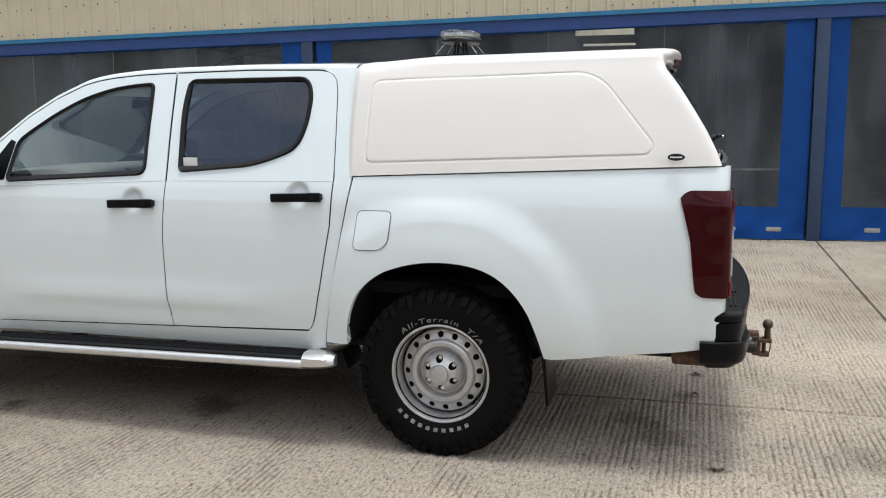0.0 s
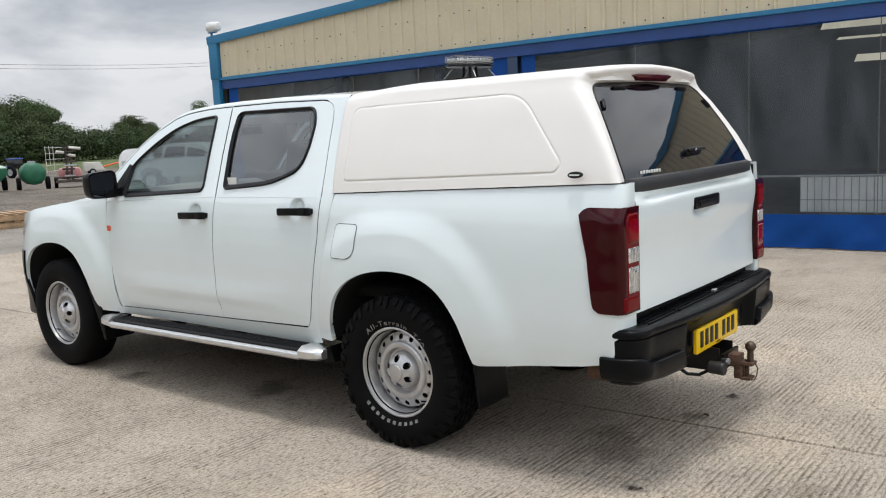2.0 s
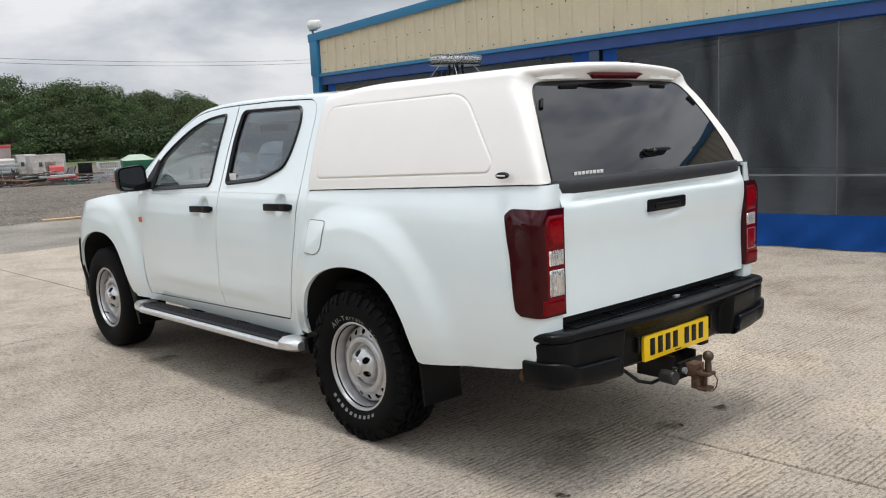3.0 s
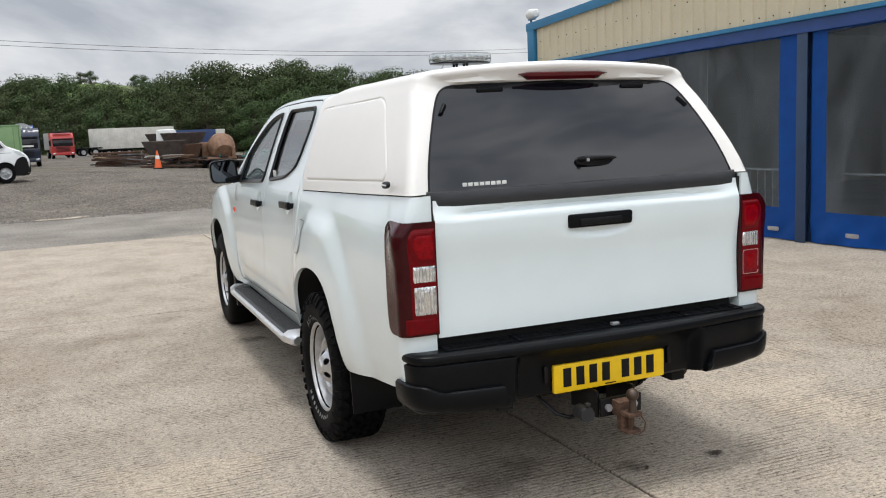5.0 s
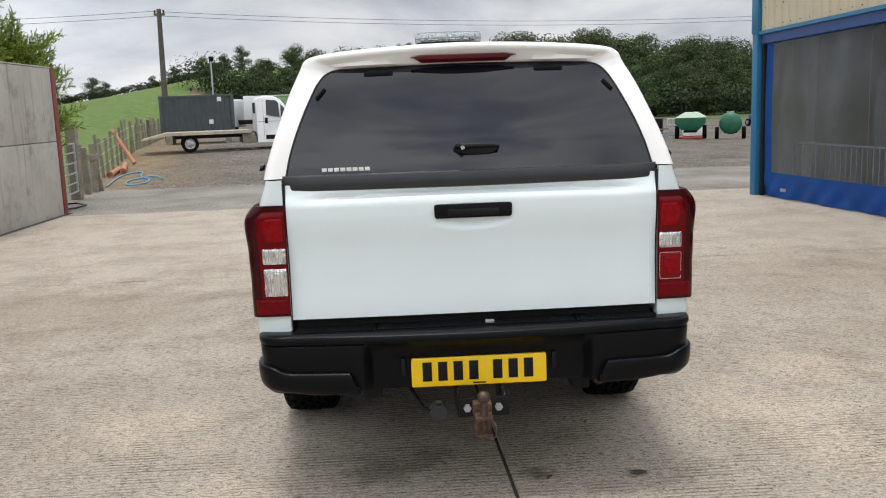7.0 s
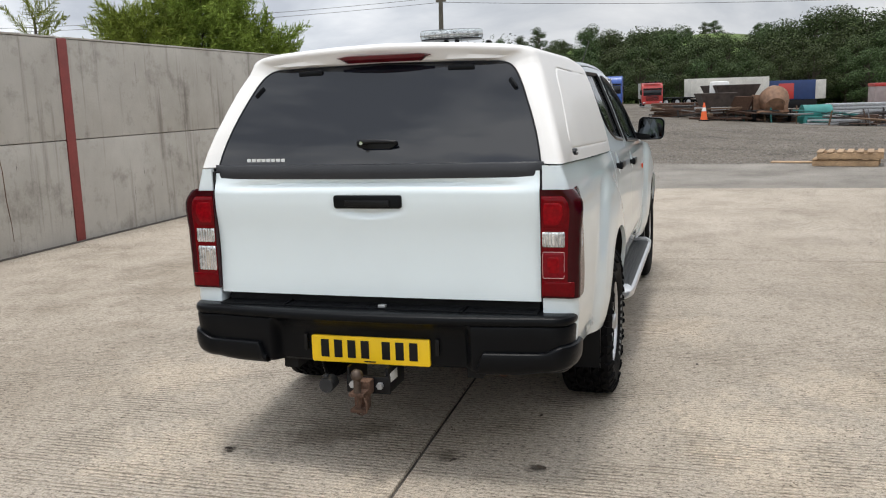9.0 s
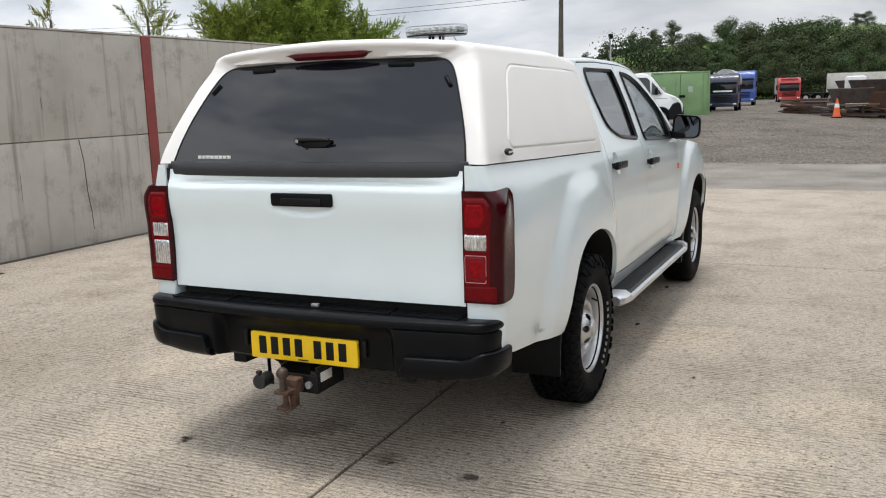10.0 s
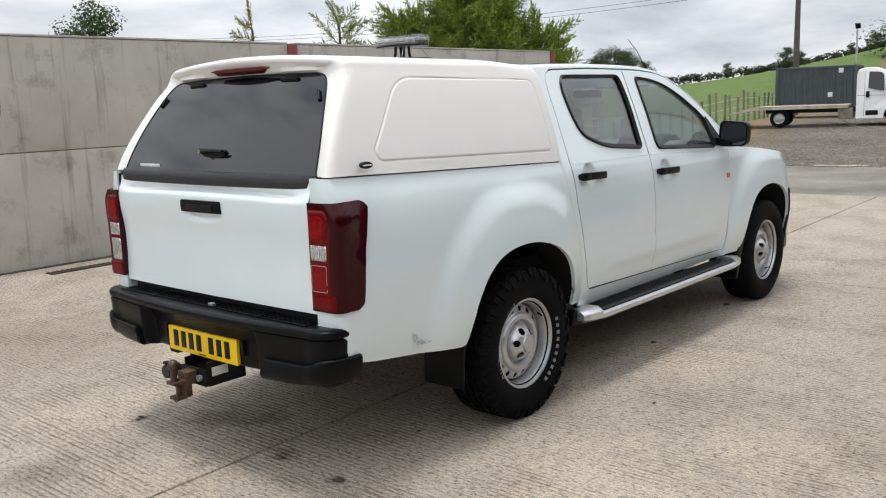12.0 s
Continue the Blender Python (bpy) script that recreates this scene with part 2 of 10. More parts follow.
def cyl(bm, a, b, r1, r2=None, seg=16, mi=0, cap=True):
    """A round bar from a to b."""
    a, b = Vector(a), Vector(b)
    r2 = r1 if r2 is None else r2
    q = (b - a).to_track_quat("Z", "Y")
    rings = []
    for p, r in ((a, r1), (b, r2)):
        rings.append([bm.verts.new(p + q @ Vector((r * math.cos(2 * math.pi * k / seg), r * math.sin(2 * math.pi * k / seg), 0))) for k in range(seg)])
    for k in range(seg):
        f = bm.faces.new((rings[0][k], rings[0][(k + 1) % seg], rings[1][(k + 1) % seg], rings[1][k])); f.material_index = mi
    if cap:
        bm.faces.new(rings[0][::-1]).material_index = mi
        bm.faces.new(rings[1]).material_index = mi
    return bm


def tube(bm, pts, r, seg=8, mi=0):
    """A round bar along a line of points; r may be one radius or one a point."""
    pts = [Vector(p) for p in pts]
    rs = r if isinstance(r, (list, tuple)) else [r] * len(pts)
    rings, up = [], None
    for i, p in enumerate(pts):
        d = (pts[min(i + 1, len(pts) - 1)] - pts[max(i - 1, 0)]).normalized()
        if up is None:
            up = d.orthogonal().normalized()
        up = (up - d * up.dot(d)).normalized()
        sd = d.cross(up)
        rings.append([bm.verts.new(p + rs[i] * (math.cos(2 * math.pi * k / seg) * up + math.sin(2 * math.pi * k / seg) * sd)) for k in range(seg)])
    for a, b in zip(rings, rings[1:]):
        for k in range(seg):
            bm.faces.new((a[k], a[(k + 1) % seg], b[(k + 1) % seg], b[k])).material_index = mi
    bm.faces.new(rings[0][::-1]).material_index = mi
    bm.faces.new(rings[-1]).material_index = mi
    return bm


def grid(bm, rows, close_u=False, close_v=False, mi=0):
    """A sheet through rows of points."""
    vs = [[bm.verts.new(p) for p in row] for row in rows]
    R, C = len(vs), len(vs[0])
    for i in range(R if close_v else R - 1):
        for j in range(C if close_u else C - 1):
            q = (vs[i][j], vs[i][(j + 1) % C], vs[(i + 1) % R][(j + 1) % C], vs[(i + 1) % R][j])
            if len({v for v in q}) == 4:
                bm.faces.new(q).material_index = mi
    return vs


def lathe(bm, prof, seg=48, mi=0, close=False):
    """Turns a profile of (radius, along) about the y axis."""
    rows = [[(r * math.cos(2 * math.pi * k / seg), y, r * math.sin(2 * math.pi * k / seg)) for k in range(seg)] for r, y in prof]
    return grid(bm, rows, close_u=True, close_v=close, mi=mi)


def resample(poly, n, closed=True):
    """n points at even steps along a line."""
    p = [Vector(q) for q in poly]
    if closed:
        p = p + [p[0]]
    d = [0.0]
    for a, b in zip(p, p[1:]):
        d.append(d[-1] + (b - a).length)
    out, total = [], d[-1]
    steps = n if closed else n - 1
    for k in range(n):
        s = total * k / steps
        i = max(j for j in range(len(d) - 1) if d[j] <= s + 1e-9)
        seg = d[i + 1] - d[i]
        out.append(p[i].lerp(p[i + 1], 0 if seg == 0 else (s - d[i]) / seg))
    return out


def rounded(poly, r, n=5):
    """A closed line with its corners rounded; r may be one radius a corner."""
    out, N = [], len(poly)
    rr = r if isinstance(r, (list, tuple)) else [r] * N
    for i in range(N):
        a, b, c = Vector(poly[i - 1]), Vector(poly[i]), Vector(poly[(i + 1) % N])
        d1, d2 = (a - b), (c - b)
        k = min(rr[i], d1.length * 0.49, d2.length * 0.49)
        if k < 1e-5:
            out.append(b); continue
        p, q = b + d1.normalized() * k, b + d2.normalized() * k
        for j in range(n + 1):
            t = j / n
            out.append((1 - t) ** 2 * p + 2 * t * (1 - t) * b + t * t * q)
    return out


def ring(bm, outer, inner, mi=0):
    """A band between two closed lines of as many points."""
    vo, vi = [bm.verts.new(p) for p in outer], [bm.verts.new(p) for p in inner]
    for k in range(len(vo)):
        j = (k + 1) % len(vo)
        bm.faces.new((vo[k], vo[j], vi[j], vi[k])).material_index = mi
    return vo, vi


def fan(bm, pts, mi=0):
    """A filled outline, with a point in its middle."""
    vs = [bm.verts.new(p) for p in pts]
    c = bm.verts.new(sum((Vector(p) for p in pts), Vector()) / len(pts))
    for k in range(len(vs)):
        bm.faces.new((vs[k], vs[(k + 1) % len(vs)], c)).material_index = mi


def thicken(bm, d):
    """Gives a sheet depth: a second sheet behind it, and a rim along its open edges."""
    bmesh.ops.recalc_face_normals(bm, faces=bm.faces)
    bm.normal_update()
    bm.verts.index_update()
    vs, fs = list(bm.verts), list(bm.faces)
    rim = [(ed, ed.link_faces[0]) for ed in bm.edges if len(ed.link_faces) == 1]
    twin = {v: bm.verts.new(v.co - v.normal * d) for v in vs}
    for f in fs:
        bm.faces.new([twin[v] for v in reversed(f.verts)]).material_index = f.material_index
    for ed, f in rim:
        a, b = ed.verts
        vv = list(f.verts)
        if vv[(vv.index(a) + 1) % len(vv)] != b:
            a, b = b, a
        bm.faces.new((b, a, twin[a], twin[b])).material_index = f.material_index
    return bm


def sstep(a, b, x):
    t = min(1.0, max(0.0, (x - a) / (b - a)))
    return t * t * (3 - 2 * t)


def curve(x, xs, ys):
    return float(np.interp(x, xs, ys))


def prism(bm, poly, axis, a, b, mi=0, bevel=0.0):
    """An outline drawn out along an axis from a to b. The outline lies in the two other axes, in their order."""
    def at(p, t):
        return {"x": (t, p[0], p[1]), "y": (p[0], t, p[1]), "z": (p[0], p[1], t)}[axis]
    va, vb = [bm.verts.new(at(p, a)) for p in poly], [bm.verts.new(at(p, b)) for p in poly]
    n = len(poly)
    fs = [bm.faces.new(va[::-1]), bm.faces.new(vb)]
    for k in range(n):
        fs.append(bm.faces.new((va[k], va[(k + 1) % n], vb[(k + 1) % n], vb[k])))
    for f in fs:
        f.material_index = mi
    if bevel:
        es = list({ed for f in fs for ed in f.edges})
        bmesh.ops.bevel(bm, geom=es, offset=bevel, segments=2, affect="EDGES", profile=0.6)
    return bm

# ---- ground ----
def fence_y(x):
    return -6.0 + 0.2 * (x + 11.0)


def ground_z(x, y):
    """The height of the land: level round the yard, a low rise by the fence, a hill behind."""
    z = sstep(14, 30, -x) * (0.42 - 0.86 * sstep(-4, 15, y)) - 0.30 * sstep(45, 110, -x)
    start = 118 - 70 * sstep(-9, -30, -0.0 + y) if y > -30 else 48
    hill = sstep(start, start + 115, -x) * (2.6 + 12.8 * math.exp(-((y - 6) / 42.0) ** 2))
    swell = 0.33 * math.exp(-((x + 30) / 5.5) ** 2 - ((y - 12) / 4.2) ** 2)
    return z + hill + swell


def axis_steps(*spans):
    out = []
    for a, b, n in spans:
        out += [a + (b - a) * k / n for k in range(n)]
    return out + [spans[-1][1]]


gx = axis_steps((-900, -300, 12), (-300, -60, 60), (-60, -10.2, 50), (-10.2, 12, 4), (12, 60, 8), (60, 900, 8))
gy = axis_steps((-900, -140, 10), (-140, -20, 30), (-20, 30, 50), (30, 140, 28), (140, 900, 10))
bm = bm_new()
grid(bm, [[(x, y, ground_z(x, y) - 0.03) for x in gx] for y in gy])


def ground_material():
    m = bpy.data.materials.new("yard_and_fields")
    m.use_nodes = True
    n, l = m.node_tree.nodes, m.node_tree.links
    b = n["Principled BSDF"]
    geo = n.new("ShaderNodeNewGeometry")
    sep = n.new("ShaderNodeSeparateXYZ")
    l.new(geo.outputs["Position"], sep.inputs[0])

    def noise_(sc, det=4, rough=0.55):
        t = n.new("ShaderNodeTexNoise")
        t.inputs["Scale"].default_value, t.inputs["Detail"].default_value, t.inputs["Roughness"].default_value = sc, det, rough
        l.new(geo.outputs["Position"], t.inputs["Vector"])
        return t.outputs["Fac"]

    def op(kind, a, c, clamp=False):
        t = n.new("ShaderNodeMath"); t.operation = kind; t.use_clamp = clamp
        for k, v in enumerate((a, c)):
            if isinstance(v, (int, float)): t.inputs[k].default_value = v
            else: l.new(v, t.inputs[k])
        return t.outputs[0]

    def ramp(fac, stops):
        t = n.new("ShaderNodeValToRGB")
        el = t.color_ramp.elements
        while len(el) < len(stops): el.new(0.5)
        for q, (p, c) in zip(el, stops): q.position, q.color = p, (*c, 1)
        l.new(fac, t.inputs[0])
        return t.outputs[0]

    def mix(f, a, c):
        t = n.new("ShaderNodeMix"); t.data_type = "RGBA"
        l.new(f, t.inputs["Factor"]); l.new(a, t.inputs["A"]); l.new(c, t.inputs["B"])
        return t.outputs["Result"]

    def edge(v, at, soft, wob=0.0, wscale=0.5):
        """0 below at, 1 above, over a soft, wavy edge."""
        if wob:
            v = op("ADD", v, op("MULTIPLY", op("SUBTRACT", noise_(wscale), 0.5), wob))
        r = n.new("ShaderNodeMapRange"); r.clamp = True
        r.inputs["From Min"].default_value, r.inputs["From Max"].default_value = at - soft, at + soft
        l.new(v, r.inputs["Value"])
        return r.outputs[0]

    X, Y = sep.outputs["X"], sep.outputs["Y"]
    asphalt = ramp(noise_(0.7, 6), [(0.3, (0.165, 0.150, 0.130)), (0.5, (0.245, 0.222, 0.19)), (0.7, (0.32, 0.29, 0.25))])
    stones = n.new("ShaderNodeTexVoronoi")
    stones.inputs["Scale"].default_value = 15
    l.new(geo.outputs["Position"], stones.inputs["Vector"])
    g1 = ramp(stones.outputs["Color"], [(0.0, (0.10, 0.092, 0.082)), (0.5, (0.17, 0.155, 0.135)), (1.0, (0.27, 0.25, 0.22))])
    g2 = ramp(noise_(0.5, 9, 0.68), [(0.32, (0.44, 0.39, 0.34)), (0.48, (0.76, 0.70, 0.63)), (0.70, (1.10, 1.04, 0.96))])
    mul = n.new("ShaderNodeMix"); mul.data_type, mul.blend_type = "RGBA", "MULTIPLY"
    mul.inputs["Factor"].default_value = 1.0
    l.new(g1, mul.inputs["A"]); l.new(g2, mul.inputs["B"])
    gravel = mul.outputs["Result"]
    # a dry, brown verge beside the fence
    verge = ramp(noise_(2.5, 6), [(0.35, (0.16, 0.115, 0.065)), (0.65, (0.27, 0.19, 0.10))])
    dist = op("SUBTRACT", Y, op("ADD", op("MULTIPLY", X, 0.2), -3.8))
    gravel = mix(op("SUBTRACT", 1.0, edge(dist, 1.6, 1.3, 2.4, 0.7)), gravel, verge)
    far = mix(edge(op("MULTIPLY", X, -1.0), 15.4, 0.25, 1.6, 0.8), asphalt, gravel)
    grass = ramp(noise_(1.2, 7), [(0.3, (0.080, 0.128, 0.022)), (0.6, (0.120, 0.185, 0.034)), (0.8, (0.175, 0.230, 0.058))])
    rough_grass = ramp(noise_(0.25, 7), [(0.3, (0.050, 0.080, 0.022)), (0.7, (0.12, 0.145, 0.05))])
    col = mix(op("SUBTRACT", 1.0, edge(dist, -0.55, 0.25, 0.6, 1.5)), far, grass)
    col = mix(edge(op("MULTIPLY", X, -1.0), 112.0, 3.0, 8.0, 0.06), col, grass)
    col = mix(edge(op("SUBTRACT", Y, op("MULTIPLY", X, 0.18)), 46.0, 2.0, 7.0, 0.06), col, rough_grass)
    col = mix(edge(op("MULTIPLY", Y, -1.0), 6.3, 0.15), col, col)
    l.new(col, b.inputs["Base Color"])
    b.inputs["Roughness"].default_value = 0.92
    bp = n.new("ShaderNodeBump")
    bp.inputs["Strength"].default_value, bp.inputs["Distance"].default_value = 1.0, 0.06
    l.new(stones.outputs["Distance"], bp.inputs["Height"]); l.new(bp.outputs[0], b.inputs["Normal"])
    return m


ground = part("ground", bm, ground_material())
tagged(ground, "grey gravel yard running into green fields and a hill", "ground", kind="structure")


def concrete_material():
    """Ribbed yard concrete: tamped across, pale, stained."""
    m = bpy.data.materials.new("tamped_concrete")
    m.use_nodes = True
    n, l = m.node_tree.nodes, m.node_tree.links
    b = n["Principled BSDF"]
    geo = n.new("ShaderNodeNewGeometry")

    def noise_(vec, sc, det=4, rough=0.55, dist=0.0):
        t = n.new("ShaderNodeTexNoise")
        t.inputs["Scale"].default_value, t.inputs["Detail"].default_value, t.inputs["Roughness"].default_value, t.inputs["Distortion"].default_value = sc, det, rough, dist
        l.new(vec, t.inputs["Vector"])
        return t.outputs["Fac"]

    def mapping(sx, sy, rz=0.0):
        t = n.new("ShaderNodeMapping")
        t.inputs["Scale"].default_value = (sx, sy, 1)
        t.inputs["Rotation"].default_value = (0, 0, radians(rz))
        l.new(geo.outputs["Position"], t.inputs["Vector"])
        return t.outputs[0]

    def ramp(fac, stops):
        t = n.new("ShaderNodeValToRGB")
        el = t.color_ramp.elements
        while len(el) < len(stops): el.new(0.5)
        for q, (p, c) in zip(el, stops): q.position, q.color = p, (*c, 1)
        l.new(fac, t.inputs[0])
        return t.outputs[0]

    def mulc(a, c, f=1.0):
        t = n.new("ShaderNodeMix"); t.data_type, t.blend_type = "RGBA", "MULTIPLY"
        t.inputs["Factor"].default_value = f
        l.new(a, t.inputs["A"]); l.new(c, t.inputs["B"])
        return t.outputs["Result"]

    pos = geo.outputs["Position"]
    base = ramp(noise_(pos, 0.55, 6, 0.6), [(0.28, (0.405, 0.349, 0.281)), (0.5, (0.458, 0.398, 0.326)), (0.75, (0.508, 0.445, 0.368))])
    # tamping ridges across the slab, three centimetres apart, worn flat in places
    wv_ = n.new("ShaderNodeTexWave")
    wv_.wave_type, wv_.bands_direction = "BANDS", "X"
    wv_.inputs["Scale"].default_value, wv_.inputs["Distortion"].default_value, wv_.inputs["Detail"].default_value, wv_.inputs["Detail Scale"].default_value = 10.5, 1.2, 5.0, 2.5
    l.new(pos, wv_.inputs["Vector"])
    worn = n.new("ShaderNodeMapRange")
    worn.inputs["From Min"].default_value, worn.inputs["From Max"].default_value = 0.36, 0.58
    worn.inputs["To Min"].default_value, worn.inputs["To Max"].default_value = 0.45, 1.0
    l.new(noise_(pos, 1.7, 6, 0.65), worn.inputs["Value"])
    ribm = n.new("ShaderNodeMath"); ribm.operation = "MULTIPLY"
    mixr = n.new("ShaderNodeMix")
    mixr.inputs["Factor"].default_value = 0.52
    l.new(wv_.outputs["Fac"], mixr.inputs["A"])
    rib_n = n.new("ShaderNodeMapRange")
    rib_n.inputs["From Min"].default_value, rib_n.inputs["From Max"].default_value = 0.30, 0.70
    l.new(noise_(mapping(46, 2.6), 1.0, 5, 0.72, 0.25), rib_n.inputs["Value"]); l.new(rib_n.outputs[0], mixr.inputs["B"])
    l.new(mixr.outputs["Result"], ribm.inputs[0]); l.new(worn.outputs[0], ribm.inputs[1])
    ribs = ribm.outputs[0]
    ribs2 = noise_(mapping(74, 26.0), 1.0, 5, 0.78, 0.3)
    streak = ramp(ribs, [(0.0, (1.0, 1.0, 1.0)), (0.44, (1.02, 1.02, 1.02)), (0.58, (0.89, 0.875, 0.86)), (0.76, (0.56, 0.54, 0.515))])
    streak = mulc(streak, ramp(ribs2, [(0.37, (0.38, 0.37, 0.36)), (0.47, (1.0, 1.0, 1.0)), (0.62, (1.20, 1.20, 1.20))]))
    fine = ramp(noise_(pos, 85, 4, 0.75), [(0.36, (0.62, 0.605, 0.59)), (0.5, (1.0, 1.0, 1.0)), (0.64, (1.22, 1.22, 1.22))])
    stain = ramp(noise_(pos, 0.9, 5, 0.65, 0.4), [(0.30, (0.70, 0.70, 0.70)), (0.42, (1, 1, 1))])
    specks = ramp(noise_(pos, 40, 4, 0.78), [(0.29, (0.22, 0.20, 0.18)), (0.35, (1, 1, 1)), (0.63, (1, 1, 1)), (0.70, (1.5, 1.5, 1.5))])
    pits = n.new("ShaderNodeTexVoronoi")
    pits.inputs["Scale"].default_value = 34
    l.new(pos, pits.inputs["Vector"])
    pit = n.new("ShaderNodeMath"); pit.operation = "ADD"
    l.new(pits.outputs["Distance"], pit.inputs[0])
    pit_w = n.new("ShaderNodeMapRange")
    pit_w.inputs["From Min"].default_value, pit_w.inputs["From Max"].default_value = 0.40, 0.58
    pit_w.inputs["To Min"].default_value, pit_w.inputs["To Max"].default_value = 0.0, 0.6
    l.new(noise_(pos, 3.2, 4, 0.6), pit_w.inputs["Value"]); l.new(pit_w.outputs[0], pit.inputs[1])
    base = mulc(base, ramp(pit.outputs[0], [(0.13, (0.34, 0.31, 0.28)), (0.23, (1, 1, 1))]))
    col = mulc(mulc(mulc(mulc(base, streak, 1.0), fine, 0.95), stain, 0.42), specks, 0.8)
    # oil drips, broad dark patches, pale scuffs, each with its own place and size
    # the pale scuffs also lift ground that the truck's shade leaves too dark
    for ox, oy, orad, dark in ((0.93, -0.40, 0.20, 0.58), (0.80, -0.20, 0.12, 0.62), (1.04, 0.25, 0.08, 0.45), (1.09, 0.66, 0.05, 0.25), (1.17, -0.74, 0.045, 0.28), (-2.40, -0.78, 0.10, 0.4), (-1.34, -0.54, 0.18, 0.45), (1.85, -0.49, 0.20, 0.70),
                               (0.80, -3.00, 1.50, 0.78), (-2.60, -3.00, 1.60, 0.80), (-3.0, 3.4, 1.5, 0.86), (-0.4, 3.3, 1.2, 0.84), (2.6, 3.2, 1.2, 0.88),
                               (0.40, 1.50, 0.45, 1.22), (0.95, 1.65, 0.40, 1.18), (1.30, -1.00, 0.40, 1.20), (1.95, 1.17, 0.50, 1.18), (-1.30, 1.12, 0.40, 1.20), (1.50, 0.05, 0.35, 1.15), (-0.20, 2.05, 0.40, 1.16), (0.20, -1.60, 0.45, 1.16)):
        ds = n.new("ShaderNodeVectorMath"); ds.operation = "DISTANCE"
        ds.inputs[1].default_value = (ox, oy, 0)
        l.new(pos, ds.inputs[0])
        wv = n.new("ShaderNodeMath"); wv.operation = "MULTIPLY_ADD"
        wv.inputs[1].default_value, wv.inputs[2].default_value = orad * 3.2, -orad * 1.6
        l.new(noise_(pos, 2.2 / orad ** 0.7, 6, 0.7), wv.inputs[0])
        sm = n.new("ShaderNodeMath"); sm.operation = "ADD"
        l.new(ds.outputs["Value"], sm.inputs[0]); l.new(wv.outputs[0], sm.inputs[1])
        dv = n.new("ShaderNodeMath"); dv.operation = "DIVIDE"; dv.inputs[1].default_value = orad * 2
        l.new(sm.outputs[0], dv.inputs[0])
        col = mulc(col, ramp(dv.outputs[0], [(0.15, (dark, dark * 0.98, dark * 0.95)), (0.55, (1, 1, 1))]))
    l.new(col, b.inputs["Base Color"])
    rr = n.new("ShaderNodeMapRange")
    rr.inputs["From Min"].default_value, rr.inputs["From Max"].default_value = 0.35, 0.7
    rr.inputs["To Min"].default_value, rr.inputs["To Max"].default_value = 0.95, 0.80
    b.inputs["Specular IOR Level"].default_value = 0.22
    l.new(noise_(pos, 0.8, 5), rr.inputs["Value"]); l.new(rr.outputs[0], b.inputs["Roughness"])
    ad = n.new("ShaderNodeMath"); ad.operation = "SUBTRACT"
    l.new(ribs2, ad.inputs[0]); l.new(ribs, ad.inputs[1])
    bp = n.new("ShaderNodeBump")
    bp.inputs["Strength"].default_value, bp.inputs["Distance"].default_value = 1.0, 0.012
    l.new(ad.outputs[0], bp.inputs["Height"]); l.new(bp.outputs[0], b.inputs["Normal"])
    return m


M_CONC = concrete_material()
M_JOINT = mat("joint_filler", (0.070, 0.060, 0.050), 0.9, var=0.4, scale=5, fine=0.3, fscale=60)
bm = bm_new()
box(bm, (2.0, 0, -0.0175), (24.2, 34.0, 0.011))
pavement = part("pavement", bm, M_JOINT)
tagged(pavement, "pale tamped concrete yard in large slabs with dark joints", "concrete yard", kind="structure")
JX = [-10.1, -3.86, 2.40, 8.66, 14.1]
JY = [-17.0, -5.85, 0.105, 6.3, 11.0, 17.0]


def slab(x0, x1, y0, y1):
    """One slab with worn, chamfered edges; joints lean a little with the yard."""
    g = 0.008
    lean = 0.028
    c = [(x0 + g, y0 + g), (x1 - g, y0 + g), (x1 - g, y1 - g), (x0 + g, y1 - g)]
    c = [(x, y + (lean * x if abs(y) < 1 else 0.0)) for x, y in c]
    mid = (sum(p[0] for p in c) / 4, sum(p[1] for p in c) / 4)
    b = bm_new()
    top = [b.verts.new((x + (0.004 if x < mid[0] else -0.004), y + (0.004 if y < mid[1] else -0.004), 0.0)) for x, y in c]
    low = [b.verts.new((x, y, -0.005)) for x, y in c]
    bot = [b.verts.new((x, y, -0.012)) for x, y in c]
    b.faces.new(top)
    for k in range(4):
        j = (k + 1) % 4
        b.faces.new((top[k], low[k], low[j], top[j])); b.faces.new((low[k], bot[k], bot[j], low[j]))
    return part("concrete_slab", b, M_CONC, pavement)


for x0, x1 in zip(JX, JX[1:]):
    for y0, y1 in zip(JY, JY[1:]):
        slab(x0, x1, y0, y1)

# ---- dead leaves and crumbs lying on the slabs ----
M_LITTER = mat("dead_leaf", (0.055, 0.040, 0.028), 0.9, var=0.5, scale=30, rand=0.3)


def leaf_litter(spots, rnd):
    """Curled scraps with a ragged outline, each at its place and size."""
    b = bmesh.new()
    for x, y, r in spots:
        turn, k = rnd.uniform(0, 6.283), rnd.uniform(0.3, 0.7)
        rim = []
        for q in range(9):
            a = 2 * math.pi * q / 9
            rr = r * rnd.uniform(0.55, 1.15)
            u, v = rr * math.cos(a), rr * k * math.sin(a)
            rim.append(b.verts.new((x + u * math.cos(turn) - v * math.sin(turn), y + u * math.sin(turn) + v * math.cos(turn), 0.0015 + rnd.uniform(0.0, 0.25) * r)))
        mid = b.verts.new((x, y, 0.004 + 0.30 * r))
        for q in range(9):
            b.faces.new((mid, rim[q], rim[(q + 1) % 9]))
    return b


